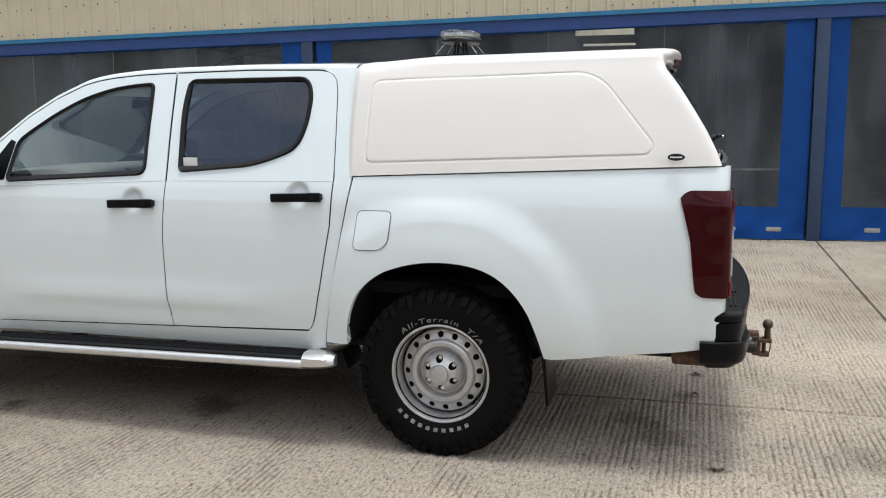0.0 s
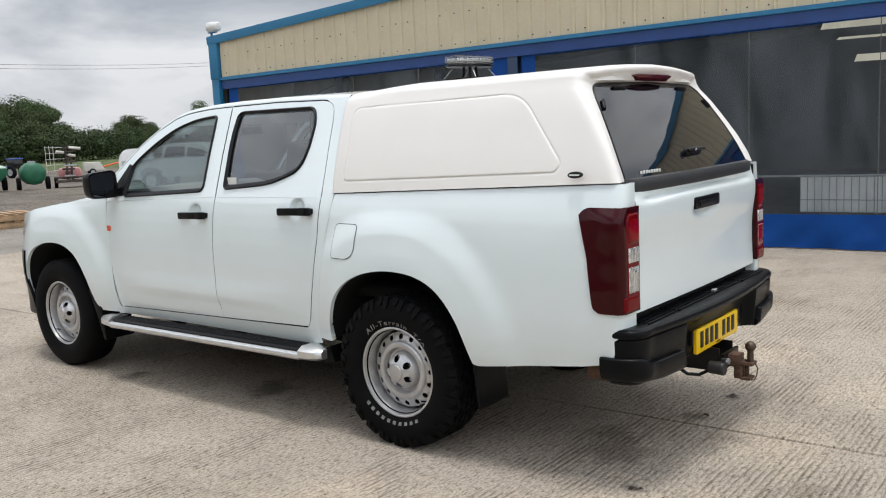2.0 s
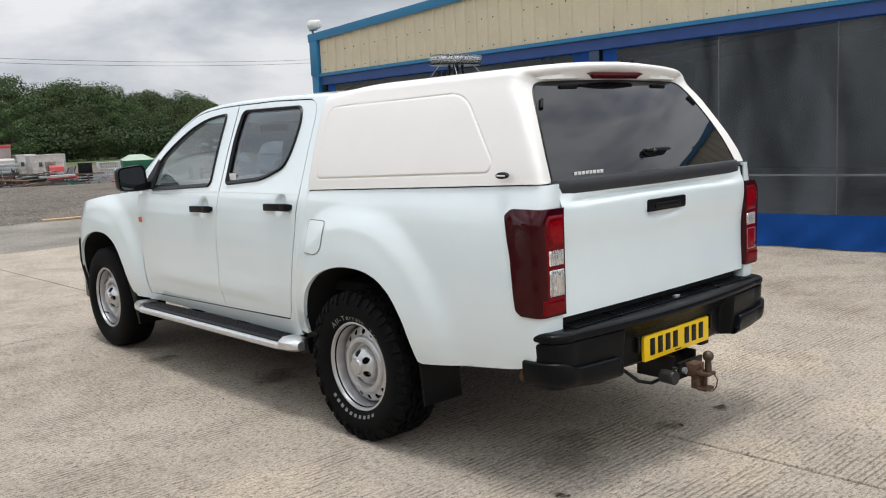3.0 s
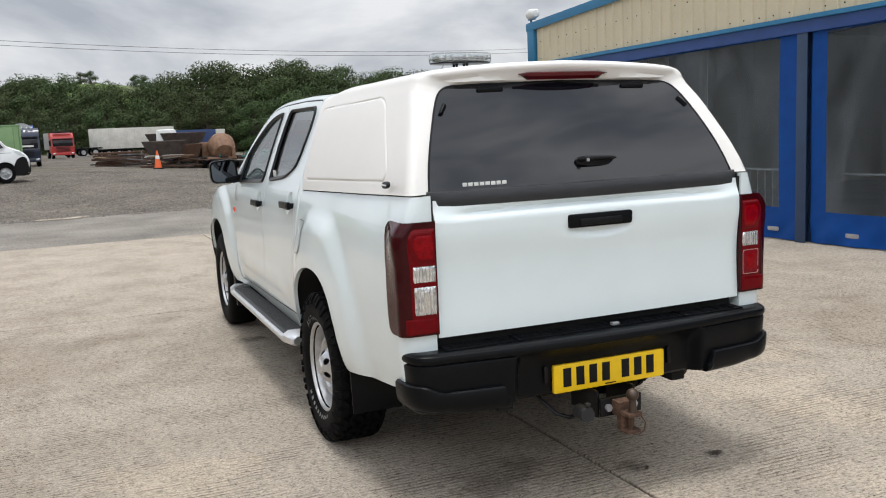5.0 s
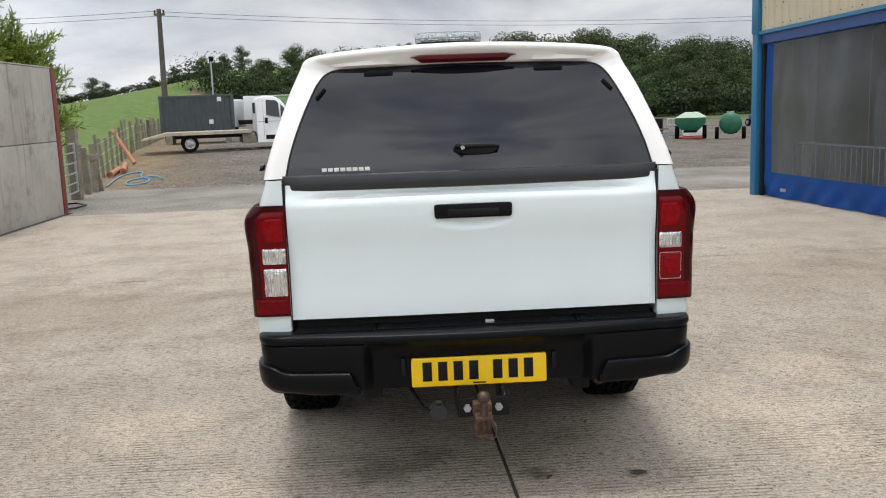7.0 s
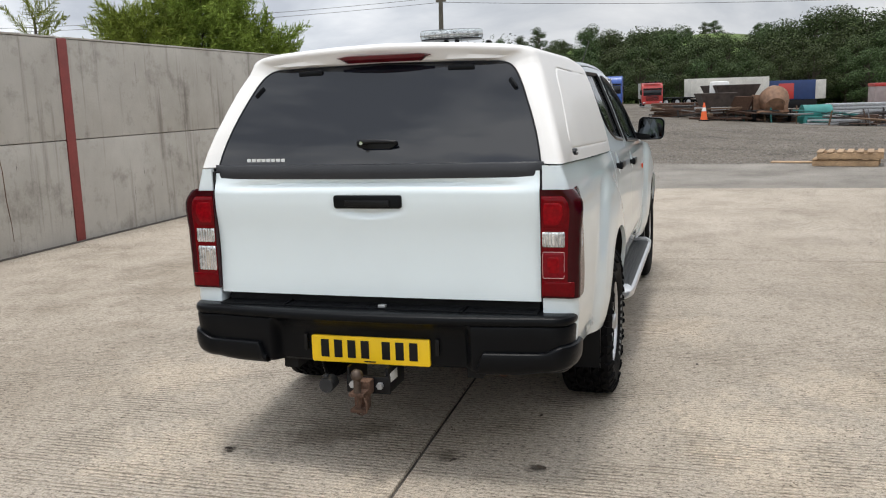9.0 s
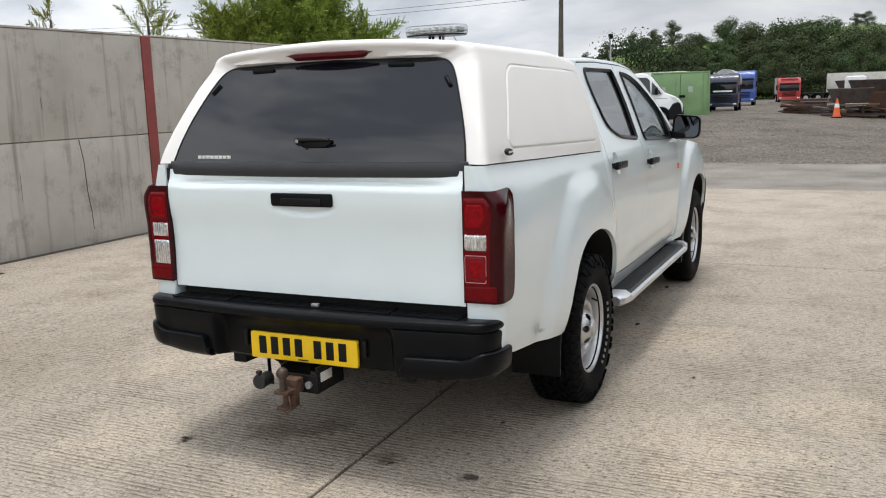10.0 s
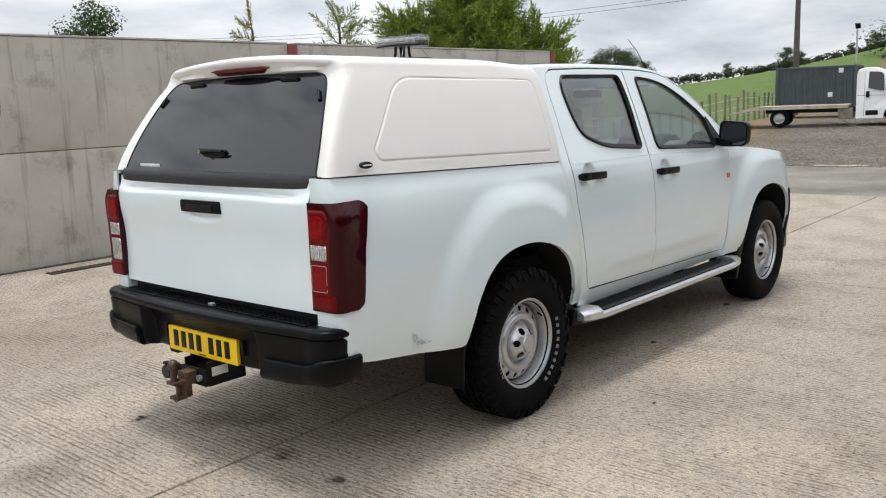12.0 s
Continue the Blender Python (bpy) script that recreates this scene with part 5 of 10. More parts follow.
b = bm_new(); box(b, (1.225, 0.05, 0.716), (0.02, 0.034, 0.012), 0.003); part("step_catch", b, M_GALV, bumper)
# number plate; its characters are plain bars
b = bm_new(); prism(b, rounded([(-0.262, 0.475), (0.262, 0.475), (0.262, 0.589), (-0.262, 0.589)], 0.008, 3), "x", 1.246, 1.262, bevel=0.002)
plate = part("number_plate", b, M_YELLOW, bumper, "yellow number plate with black characters as bars")
for k in range(7):
    b = bm_new()
    y = -0.213 + 0.06 * k + (0.033 if k > 3 else 0)
    box(b, (1.2630, y + 0.012, 0.535), (0.003, 0.036, 0.076), 0.001)
    part("plate_bar", b, M_TRIM, plate)
b = bm_new(); box(b, (1.2630, 0.0, 0.484), (0.002, 0.05, 0.005)); part("plate_bar", b, M_TRIM, plate)
for sg in (-1, 1):
    b = bm_new(); box(b, (1.243, sg * 0.292, 0.556), (0.03, 0.018, 0.07), 0.006); part("plate_lamp", b, M_TRIM, bumper)

# tow bar
tow = new("tow_bar"); tow.parent = truck
tagged(tow, "rusty tow bar with a ball and a black socket")
b = bm_new()
box(b, (1.04, 0, 0.50), (0.12, 1.0, 0.08), 0.01); box(b, (1.20, 0.085, 0.415), (0.20, 0.012, 0.11), 0.003); box(b, (1.20, -0.085, 0.415), (0.20, 0.012, 0.11), 0.003)
part("cross_beam", b, M_TRIM, tow)
b = bm_new()
box(b, (1.315, 0.01, 0.405), (0.016, 0.19, 0.075), 0.004)
part("back_plate", b, M_TRIM, tow, "black steel back plate")
b = bm_new()
box(b, (1.345, 0.0, 0.405), (0.06, 0.07, 0.06), 0.006)
box(b, (1.365, 0.0, 0.355), (0.04, 0.06, 0.07), 0.008)
box(b, (1.40, 0, 0.325), (0.05, 0.065, 0.014), 0.004); box(b, (1.40, 0, 0.395), (0.07, 0.065, 0.016), 0.004)
part("coupling_plate", b, M_RUST, tow, "rusty coupling plate")
b = bm_new(); cyl(b, (1.415, 0, 0.40), (1.415, 0, 0.455), 0.016, 0.014)
bmesh.ops.create_uvsphere(b, u_segments=20, v_segments=14, radius=0.025, matrix=Matrix.Translation((1.415, 0, 0.474)))
part("tow_ball", b, mat("worn_ball_steel", (0.10, 0.075, 0.06), 0.5, metal=0.8, var=0.3, scale=40), tow, "worn steel tow ball")
b = bm_new(); cyl(b, (1.40, 0, 0.312), (1.40, 0, 0.41), 0.010); part("pin", b, M_RUST, tow)
b = bm_new(); tube(b, [(1.425, 0.03, 0.39), (1.435, 0.045, 0.36), (1.43, 0.042, 0.325), (1.425, 0.02, 0.312), (1.42, 0.0, 0.314), (1.415, -0.01, 0.322)], 0.003, 6); part("chain", b, M_RUST, tow)
for y in (-0.055, 0.065):
    b = bm_new(); cyl(b, (1.322, y, 0.405), (1.338, y, 0.405), 0.015, seg=6); part("bolt", b, M_GALV, tow)
b = bm_new(); cyl(b, (1.285, -0.165, 0.40), (1.345, -0.165, 0.40), 0.029, 0.031, 20); cyl(b, (1.345, -0.165, 0.40), (1.356, -0.165, 0.40), 0.033, 0.030, 20); box(b, (1.35, -0.165, 0.442), (0.02, 0.02, 0.012), 0.003)
part("socket", b, mat("grey_black_plastic", (0.014, 0.015, 0.017), 0.5, var=0.1, scale=20), tow, "round black trailer socket")
b = bm_new(); tube(b, [(1.29, -0.165, 0.39), (1.24, -0.18, 0.36), (1.20, -0.22, 0.37), (1.15, -0.26, 0.42), (1.12, -0.28, 0.46)], 0.008, 8); part("cable", b, M_TRIM, tow)
b = bm_new(); box(b, (1.24, 0.0935, 0.425), (0.085, 0.003, 0.04), 0.001); part("data_label", b, M_STICKER, tow)
# chassis, axle, exhaust, spare underneath
for sg in (-1, 1):
    b = bm_new(); box(b, (-1.3, sg * 0.42, 0.47), (4.9, 0.07, 0.14), 0.01); part("chassis_rail", b, M_DARK, truck)
for xc in (0.0, -WB):
    b = bm_new(); cyl(b, (xc, -0.66, 0.365), (xc, 0.66, 0.365), 0.055); part("axle", b, M_DARK, truck)
b = bm_new(); tube(b, [(0.2, 0.30, 0.40), (0.75, 0.48, 0.42), (1.05, 0.52, 0.41)], 0.03, 12); part("exhaust", b, M_RUST, truck)
b = bm_new(); lathe(b, [(0.16, -0.09), (0.33, -0.10), (0.36, -0.06), (0.36, 0.06), (0.33, 0.10), (0.16, 0.09)], 28)
part("spare_wheel", b, M_RUBBER, truck, m=pose(0.72, 0, 0.52, 90, 0, 0))
b = bm_new(); box(b, (-1.3, 0, 0.455), (2.6, 1.50, 0.02)); part("floor_pan", b, M_DARK, truck)
b = bm_new(); box(b, (1.06, -0.72, 0.49), (0.16, 0.10, 0.07), 0.02); part("bumper_bracket", b, M_RUST, truck, "rusty steel bumper bracket")

# ---- canopy over the load bed ----
canopy = new("canopy"); canopy.parent = truck
tagged(canopy, "cream-white hard canopy with moulded side panels")
def can_bottom(x): return 1.238 + 0.034 * (x + 0.45)
def can_half(x, f):
    """Half the section at a length: from the lower edge (f = 0) up the side, round the shoulder, to the middle of the roof (f = 1)."""
    zb = can_bottom(x)
    ztop = 1.746 + 0.020 * sstep(-0.45, -0.05, x) + 0.006 * sstep(-0.1, 0.9, x)
    crown = 0.026
    nar = 0.014 * sstep(0.55, 1.15, x)
    side = lambda z: curve(z, (1.22, 1.28, 1.34, 1.414, 1.466, 1.541, 1.60, 1.651, 1.70, 1.74), (0.826, 0.815, 0.800, 0.779, 0.762, 0.737, 0.716, 0.695, 0.672, 0.652)) - nar
    pts = [(side(zb + (ztop - 0.055 - zb) * k / 8), zb + (ztop - 0.055 - zb) * k / 8) for k in range(9)]
    pts += [(side(1.735), ztop - 0.030), (0.616, ztop - 0.012), (0.56, ztop - 0.003), (0.45, ztop + 0.008), (0.22, ztop + crown * 0.82), (0.0, ztop + crown)]
    pts = smooth_line(pts, 2)
    d = [0.0]
    for a, c in zip(pts, pts[1:]): d.append(d[-1] + math.hypot(c[0] - a[0], c[1] - a[1]))
    s = f * d[-1]
    return float(np.interp(s, d, [p[0] for p in pts])), float(np.interp(s, d, [p[1] for p in pts]))
import functools
can_half = functools.lru_cache(None)(can_half)
def rear_x(z):
    """Where the canopy ends behind, at a height."""
    return curve(z, (1.27, 1.28, 1.346, 1.433, 1.524, 1.615, 1.69, 1.72, 1.80), (1.162, 1.160, 1.137, 1.092, 1.034, 0.974, 0.914, 0.905, 0.905))
def in_panel(x, z):
    """The depth of the moulded line that frames the side panel: 1 on the line."""
    q = PANEL_Q
    best = 9.0
    for a, c in zip(q, q[1:] + q[:1]):
        ax_, ay_ = x - a[0], z - a[1]
        dx, dy = c[0] - a[0], c[1] - a[1]
        t = max(0, min(1, (ax_ * dx + ay_ * dy) / (dx * dx + dy * dy + 1e-12)))
        best = min(best, math.hypot(ax_ - t * dx, ay_ - t * dy))
    return best
PANEL_Q = [(p.x, p.y) for p in rounded([(-0.352, 1.300), (-0.352, 1.655), (0.645, 1.673), (0.885, 1.375), (0.868, 1.337)], [0.03, 0.05, 0.10, 0.06, 0.03], 6)]
def inside(x, z):
    c = False
    q = PANEL_Q
    for a, d in zip(q, q[1:] + q[:1]):
        if (a[1] > z) != (d[1] > z) and x < (d[0] - a[0]) * (z - a[1]) / (d[1] - a[1]) + a[0]: c = not c
    return c
def rear_pt(y, z, off=0.0):
    """A point of the bowed rear face."""
    q = min(z, 1.72) - 1.28
    return (1.176 - 0.42 * q - 0.40 * q * q - 0.030 * (y / 0.8) ** 2 + off, y, z)
GL_LINE = [(0.706, 1.292), (0.689, 1.381), (0.657, 1.480), (0.615, 1.582), (0.590, 1.635), (0.572, 1.664), (0.552, 1.685), (0.522, 1.699), (0.47, 1.704), (0.0, 1.712)]
GL_HALF = [p for p in resample(smooth_line(GL_LINE, 2), 200, closed=False)]
GL = [Vector((-p[0], p[1])) for p in GL_HALF] + [Vector(p) for p in GL_HALF[::-1]]
F_CORNER, G_CORNER = 0.415, 0.455
def glass_edge(f):
    g = f / F_CORNER * G_CORNER if f < F_CORNER else G_CORNER + (f - F_CORNER) / (1 - F_CORNER) * (1 - G_CORNER)
    q = g * 199
    k = min(198, int(q))
    return GL_HALF[k].lerp(GL_HALF[k + 1], q - k)
def rear_turn(x0, y, z, f):
    """The turn from the shell's rear edge to the glass: a soft corner at the side, an overhanging lip along the roof."""
    gy, gz = glass_edge(f)
    gx = rear_pt(gy, gz, -0.004)[0]
    xe = rear_x(z)
    E, G = Vector((xe, y, z)), Vector((gx, gy, gz))
    A = Vector((x0, y, z))
    M = E.lerp(G, 0.35) + Vector((0.004, 0, 0))
    side = [(1 - t) ** 2 * A + 2 * t * (1 - t) * (E + Vector((0.004, 0, 0))) + t * t * M for t in (0.2, 0.4, 0.6, 0.8, 1.0)] + [M.lerp(G, 0.33), M.lerp(G, 0.67), G, G + Vector((-0.02, 0, 0))]
    k = sstep(0.655, 0.52, abs(y))
    tip = 0.966 - 0.034 * (abs(y) / 0.6) ** 2
    gm = (y * 0.75 + gy * 0.25)
    roof = [Vector(p) for p in ((x0 + (tip - x0) * 0.45, y, z), (tip - 0.022, y, z - 0.003), (tip - 0.006, y, z - 0.010), (tip, y, z - 0.020), (tip - 0.004, y, z - 0.032), (tip - 0.020, gm, z - 0.046), (gx + 0.022, (gm + gy) / 2, max(gz + 0.012, z - 0.075)), (gx + 0.008, gy, gz + 0.004), (gx - 0.012, gy, gz))]
    return [tuple(a.lerp(c, k)) for a, c in zip(side, roof)]
NX = 330
F_STEPS = cols(0, F_CORNER - 0.03, 90) + cols(F_CORNER - 0.025, F_CORNER + 0.10, 22) + cols(F_CORNER + 0.12, 1.0, 26)
b = bm_new()
rows_f = []
for f in F_STEPS:
    row = []
    y, z = can_half(1.0, f)
    x_end = rear_x(z) - 0.050
    for i in range(NX + 1):
        u = i / NX
        x = -0.452 + (x_end + 0.452) * u
        y, z = can_half(round(x, 4), f)
        if f < F_CORNER:
            # the side panel stands a little proud within its moulded line
            dist = in_panel(x, z) * (1 if inside(x, z) else -1)
            y += 0.0024 * sstep(-0.003, 0.003, dist) - 0.0042 * math.exp(-((dist + 0.003) / 0.0028) ** 2)
        y -= 0.030 * sstep(0.03, 0.0, u) ** 2 if f < 0.6 else 0.0
        z -= 0.020 * sstep(0.02, 0.0, u) ** 2 if f > 0.6 else 0.0
        row.append((x, y, z))
    row += rear_turn(x_end, y, z, f)
    rows_f.append(row)
grid(b, [[(x, -y, z) for x, y, z in r] for r in rows_f] + rows_f[::-1][1:])
part("canopy_shell", b, M_CANOPY, canopy, "", angle=60)
# front bulkhead
b = bm_new()
fr = [(-0.44, -can_half(-0.45, k / 20)[0] + 0.03, can_half(-0.45, k / 20)[1] - 0.015) for k in range(21)] + [(-0.44, can_half(-0.45, k / 20)[0] - 0.03, can_half(-0.45, k / 20)[1] - 0.015) for k in range(19, -1, -1)]
fan(b, fr)
part("bulkhead", b, M_CANOPY, canopy)
# rear window
b = bm_new()
rws = []
ins = resample(GL, 140)
cg = Vector((0, 1.46))
for s in (1.004, 0.85, 0.65, 0.4, 0.2):
    rws.append([rear_pt(cg.x + (p.x - cg.x) * s, cg.y + (p.y - cg.y) * s, 0.0) for p in ins])
vs_ = grid(b, rws, close_u=True)
b.faces.new(vs_[-1])
thicken(b, 0.006)
rear_glass = part("rear_window", b, M_BACKGLASS, canopy, "dark privacy glass rear window", angle=50)
b = bm_new()
tube(b, [rear_pt(p.x * 1.004, p.y, -0.001) for p in resample(GL, 160, closed=False)], 0.0042, 6)
part("window_seal", b, M_TRIM, rear_glass, "black rubber seal round the glass")
# black sill strip under the glass
b = bm_new()
rws = []
for j in range(-20, 21):
    y = 0.722 * j / 20
    x0 = rear_pt(y, 1.29)[0]
    e_ = sstep(1.0, 0.96, abs(j) / 20)
    rws.append([(x0 + 0.002, y, 1.302), (x0 + 0.016 * e_ + 0.004, y, 1.298), (x0 + 0.024 * e_ + 0.004, y, 1.285), (x0 + 0.026 * e_ + 0.004, y, 1.262), (x0 + 0.022 * e_ + 0.004, y, 1.243), (x0 + 0.004, y, 1.237)])
vs_ = grid(b, rws)
b.faces.new(vs_[0]); b.faces.new(vs_[-1][::-1])
part("sill_strip", b, M_STRIP, canopy, "black plastic strip under the glass", angle=40)
# high brake light under the roof's lip
b = bm_new()
rws = []
for j in range(-14, 15):
    y = 0.212 * j / 14
    k_ = sstep(1.0, 0.78, abs(j) / 14)
    dx = -0.062 - 0.016 * (y / 0.212) ** 2
    zt, zb_ = 1.742 + 0.006 * k_, 1.740 - 0.022 * k_
    rws.append([(0.90, y, zt + 0.004), (1.026 + dx, y, zt), (1.033 + dx, y, zt - 0.004), (1.029 + dx, y, (zt + zb_) / 2 - 0.002), (1.012 + dx, y, zb_), (0.90, y, zb_)])
vs_ = grid(b, rws)
b.faces.new(vs_[0]); b.faces.new(vs_[-1][::-1])
part("high_brake_light", b, mat("dark_red_lens", (0.090, 0.004, 0.008), 0.2, spec=0.4, var=0.15, scale=40), canopy, "dark red high-level brake light")
# hinge and strut covers on the glass
for y0, y1, z0, z1 in ((-0.400, -0.284, 1.682, 1.684), (0.284, 0.400, 1.684, 1.682), (-0.588, -0.556, 1.588, 1.628), (0.588, 0.556, 1.588, 1.628)):
    b = bm_new()
    a, c = Vector(rear_pt(y0, z0, 0.004)), Vector(rear_pt(y1, z1, 0.004))
    mid, d = (a + c) / 2, (c - a)
    q = d.to_track_quat("X", "Z").to_matrix().to_4x4()
    box(b, (0, 0, 0), (d.length, 0.014, 0.020), 0.0068, m=Matrix.Translation(mid) @ q)
    part("hinge_cover", b, M_BLACKPL, rear_glass, "black hinge cover")
b = bm_new()
hx = rear_pt(0.03, 1.38)[0]
prism(b, rounded([(-0.060, 1.368), (0.02, 1.356), (0.085, 1.360), (0.118, 1.382), (0.108, 1.394), (-0.050, 1.396), (-0.066, 1.386)], 0.016, 4), "x", hx - 0.004, hx + 0.010, bevel=0.003)
gh = part("window_handle", b, M_TRIM, rear_glass, "black T-shaped window handle")
b = bm_new()
tube(b, [(hx + 0.012, -0.052, 1.388), (hx + 0.030, -0.036, 1.391), (hx + 0.034, 0.02, 1.392), (hx + 0.033, 0.075, 1.391), (hx + 0.026, 0.112, 1.388)], [0.010, 0.0115, 0.009, 0.008, 0.005], 10)
box(b, (hx + 0.016, -0.030, 1.387), (0.030, 0.030, 0.022), 0.006)
part("handle_grip", b, M_TRIM, gh)
b = bm_new(); cyl(b, (hx + 0.034, -0.030, 1.386), (hx + 0.045, -0.030, 1.386), 0.008, seg=14); part("lock_barrel", b, M_CHROME, gh)
# maker's mark on the glass as a plain row of bars
for k in range(8):
    b = bm_new()
    y = -0.572 + 0.0235 * k
    box(b, (rear_pt(y, 1.319, 0.003)[0], y + 0.011, 1.319), (0.0015, 0.019, 0.014), 0.0004, m=None)
    part("mark_bar", b, M_STICKER, rear_glass)
for sg in (-1, 1):
    b = bm_new()
    el = [(0.978 + 0.034 * math.cos(t), 1.327 + 0.014 * math.sin(t)) for t in [2 * math.pi * k / 28 for k in range(28)]]
    rws = [[(x, sg * (0.8190 - 0.25 * (z - 1.327) + e_), z) for x, z in [(0.978 + (p[0] - 0.978) * s, 1.327 + (p[1] - 1.327) * s) for p in el]] for s, e_ in ((1.0, -0.004), (1.0, 0.006), (0.9, 0.009), (0.05, 0.009))]
    grid(b, rws, close_u=True)
    bd = part("side_badge", b, M_TRIM, canopy, "small black oval badge with a pale bar")
    b = bm_new(); box(b, (0.978, sg * 0.8290, 1.327), (0.046, 0.002, 0.006)); part("badge_bar", b, M_STICKER, bd)

# ---- beacon bar on the canopy roof ----
beacon = thing("beacon_light_bar", "clear-lensed beacon light bar on a black bracket on the canopy roof", "light bar", pose(-0.13, 0.005, 1.808))
pl = [Vector((0.090 * math.copysign(abs(math.cos(a)) ** 0.80, math.cos(a)), 0.172 * math.copysign(abs(math.sin(a)) ** 0.80, math.sin(a)))) for a in [2 * math.pi * k / 40 for k in range(40)]]
b = bm_new()
prism(b, [(p.x * 0.97, p.y * 0.97) for p in pl], "z", 0.056, 0.064, bevel=0.003)
part("base_plate", b, M_TRIM, beacon)
b = bm_new()
rws = [[(p.x * s, p.y * (1 - (1 - s) * 0.4), z) for p in pl] for s, z in ((0.97, 0.064), (1.0, 0.078), (1.0, 0.100), (0.93, 0.110), (0.5, 0.114), (0.02, 0.114))]
grid(b, rws, close_u=True)
part("lens", b, M_CLEAR, beacon, "clear plastic lens", angle=40)
for k in range(8):
    w_ = 0.142 * math.sqrt(1 - (abs(-0.126 + 0.036 * k) / 0.175) ** 2)
    b = bm_new(); box(b, (0.0, -0.126 + 0.036 * k, 0.086), (w_, 0.030, 0.028), 0.004); part("lamp_module", b, M_REFLECT, beacon)
b = bm_new(); prism(b, [(p.x * 1.008, p.y * 1.004) for p in pl], "z", 0.081, 0.084, bevel=0.0); part("lens_band", b, mat("smoked_band", (0.30, 0.29, 0.27), 0.2, var=0.2, scale=60), beacon)
# a short stand in the middle, with thin stays to the corners
for x in (-0.022, 0.022):
    for y in (-0.030, 0.030):
        b = bm_new(); tube(b, [(x * 1.3, y * 1.1, -0.008), (x, y, 0.025), (x * 0.9, y, 0.057)], 0.0075, 8); part("bracket_leg", b, M_TRIM, beacon)
for sx in (-1, 1):
    for sy in (-1, 1):
        b = bm_new(); tube(b, [(sx * 0.115, sy * 0.10, -0.012), (sx * 0.060, sy * 0.07, 0.057)], 0.0022, 6); part("stay", b, M_GALV, beacon)
b = bm_new(); box(b, (0, 0, -0.007), (0.24, 0.21, 0.008), 0.003); part("magnet_plate", b, M_TRIM, beacon)
b = bm_new(); cyl(b, (-0.12, 0.45, 0.0), (-0.06, 0.46, 0.035), 0.018, 0.010, 10); tube(b, [(-0.07, 0.46, 0.028), (0.10, 0.51, 0.10), (0.32, 0.565, 0.165)], [0.004, 0.003, 0.002], 6)
part("roof_aerial", b, M_TRIM, truck, "thin black roof aerial", m=pose(-1.9, 0.0, 1.74))

# ---- cab interior ----
def seat(x, y, w, name="seat", h=0.62):
    b = bm_new()
    box(b, (x - 0.22, y, 0.86), (0.50, w, 0.16), 0.05)
    part(name + "_cushion", b, M_SEAT, truck)
    b = bm_new()
    box(b, (0, 0, h / 2), (0.13, w, h), 0.05, m=pose(x + 0.02, y, 0.90, 0, 14, 0))
    part(name + "_back", b, M_SEAT, truck)
for y in (-0.36, 0.36):
    seat(-1.06, y, 0.54, "front_seat")
    b = bm_new(); box(b, (0, 0, 0), (0.09, 0.28, 0.20), 0.05, m=pose(-0.865, y, 1.605, 0, 10, 0)); cyl(b, (-0.88, y - 0.05, 1.47), (-0.875, y - 0.05, 1.56), 0.006); cyl(b, (-0.88, y + 0.05, 1.47), (-0.875, y + 0.05, 1.56), 0.006)
    part("headrest", b, M_SEAT, truck)
seat(-0.55, 0, 1.30, "rear_seat", 0.56)
for y in (-0.42, 0.42):
    b = bm_new(); box(b, (0, 0, 0), (0.08, 0.26, 0.15), 0.04, m=pose(-0.50, y, 1.50, 0, 8, 0)); part("headrest", b, M_SEAT, truck)
b = bm_new()
prism(b, [(-2.64, 1.16), (-2.42, 1.235), (-2.20, 1.245), (-2.09, 1.215), (-2.05, 1.13), (-2.12, 0.75), (-2.64, 0.75)], "y", -0.70, 0.70, bevel=0.025)
dashboard = part("dashboard", b, M_DASHTOP, truck, "pale grey plastic dashboard")
for y in (-0.60, -0.10, 0.10, 0.60):
    b = bm_new(); cyl(b, (-2.12, y, 1.165), (-2.052, y, 1.155), 0.055, 0.050, 20); part("air_vent", b, M_DASH, dashboard, "round dark air vent")
b = bm_new(); prism(b, [(-2.40, 1.235), (-2.30, 1.285), (-2.12, 1.275), (-2.06, 1.225), (-2.06, 1.19), (-2.40, 1.20)], "y", 0.20, 0.54, bevel=0.02); part("instrument_hood", b, M_DASH, dashboard, "dark instrument hood")
for sg in (-1, 1):
    for xa, xb in ((-1.47, -1.33), (-0.655, -0.47)):
        b = bm_new()
        grid(b, [[(x + 0.012 * (1.70 - z), sg * (y_up(z) - 0.045 + 0.012 * abs(x - (xa + xb) / 2) / (xb - xa)), z) for x in cols(xa, xb, 6)] for z in cols(1.16, 1.70, 12)])
        thicken(b, 0.012)
        part("pillar_trim", b, M_HEADLINER, truck, "pale pillar trim")
b = bm_new()
cs = pose(-1.96, 0.36, 1.10, 0, 62, 0)
ringpts = [cs @ Vector((0.185 * math.cos(2 * math.pi * k / 32), 0.185 * math.sin(2 * math.pi * k / 32), 0)) for k in range(33)]
tube(b, ringpts, 0.014, 8)
for a in (0.0, math.pi, -math.pi / 2):
    tube(b, [cs @ Vector((0, 0, -0.02)), cs @ Vector((0.18 * math.cos(a), 0.18 * math.sin(a), 0))], 0.014, 8)
part("steering_wheel", b, M_DASH, truck, "black steering wheel")
b = bm_new(); box(b, (-1.15, 0, 1.715), (1.35, 1.10, 0.015), 0.004); part("headliner", b, M_HEADLINER, truck)
b = bm_new(); box(b, (-0.447, 0, 1.0), (0.012, 1.45, 0.62), 0.0); part("cab_back_panel", b, M_DASH, truck)
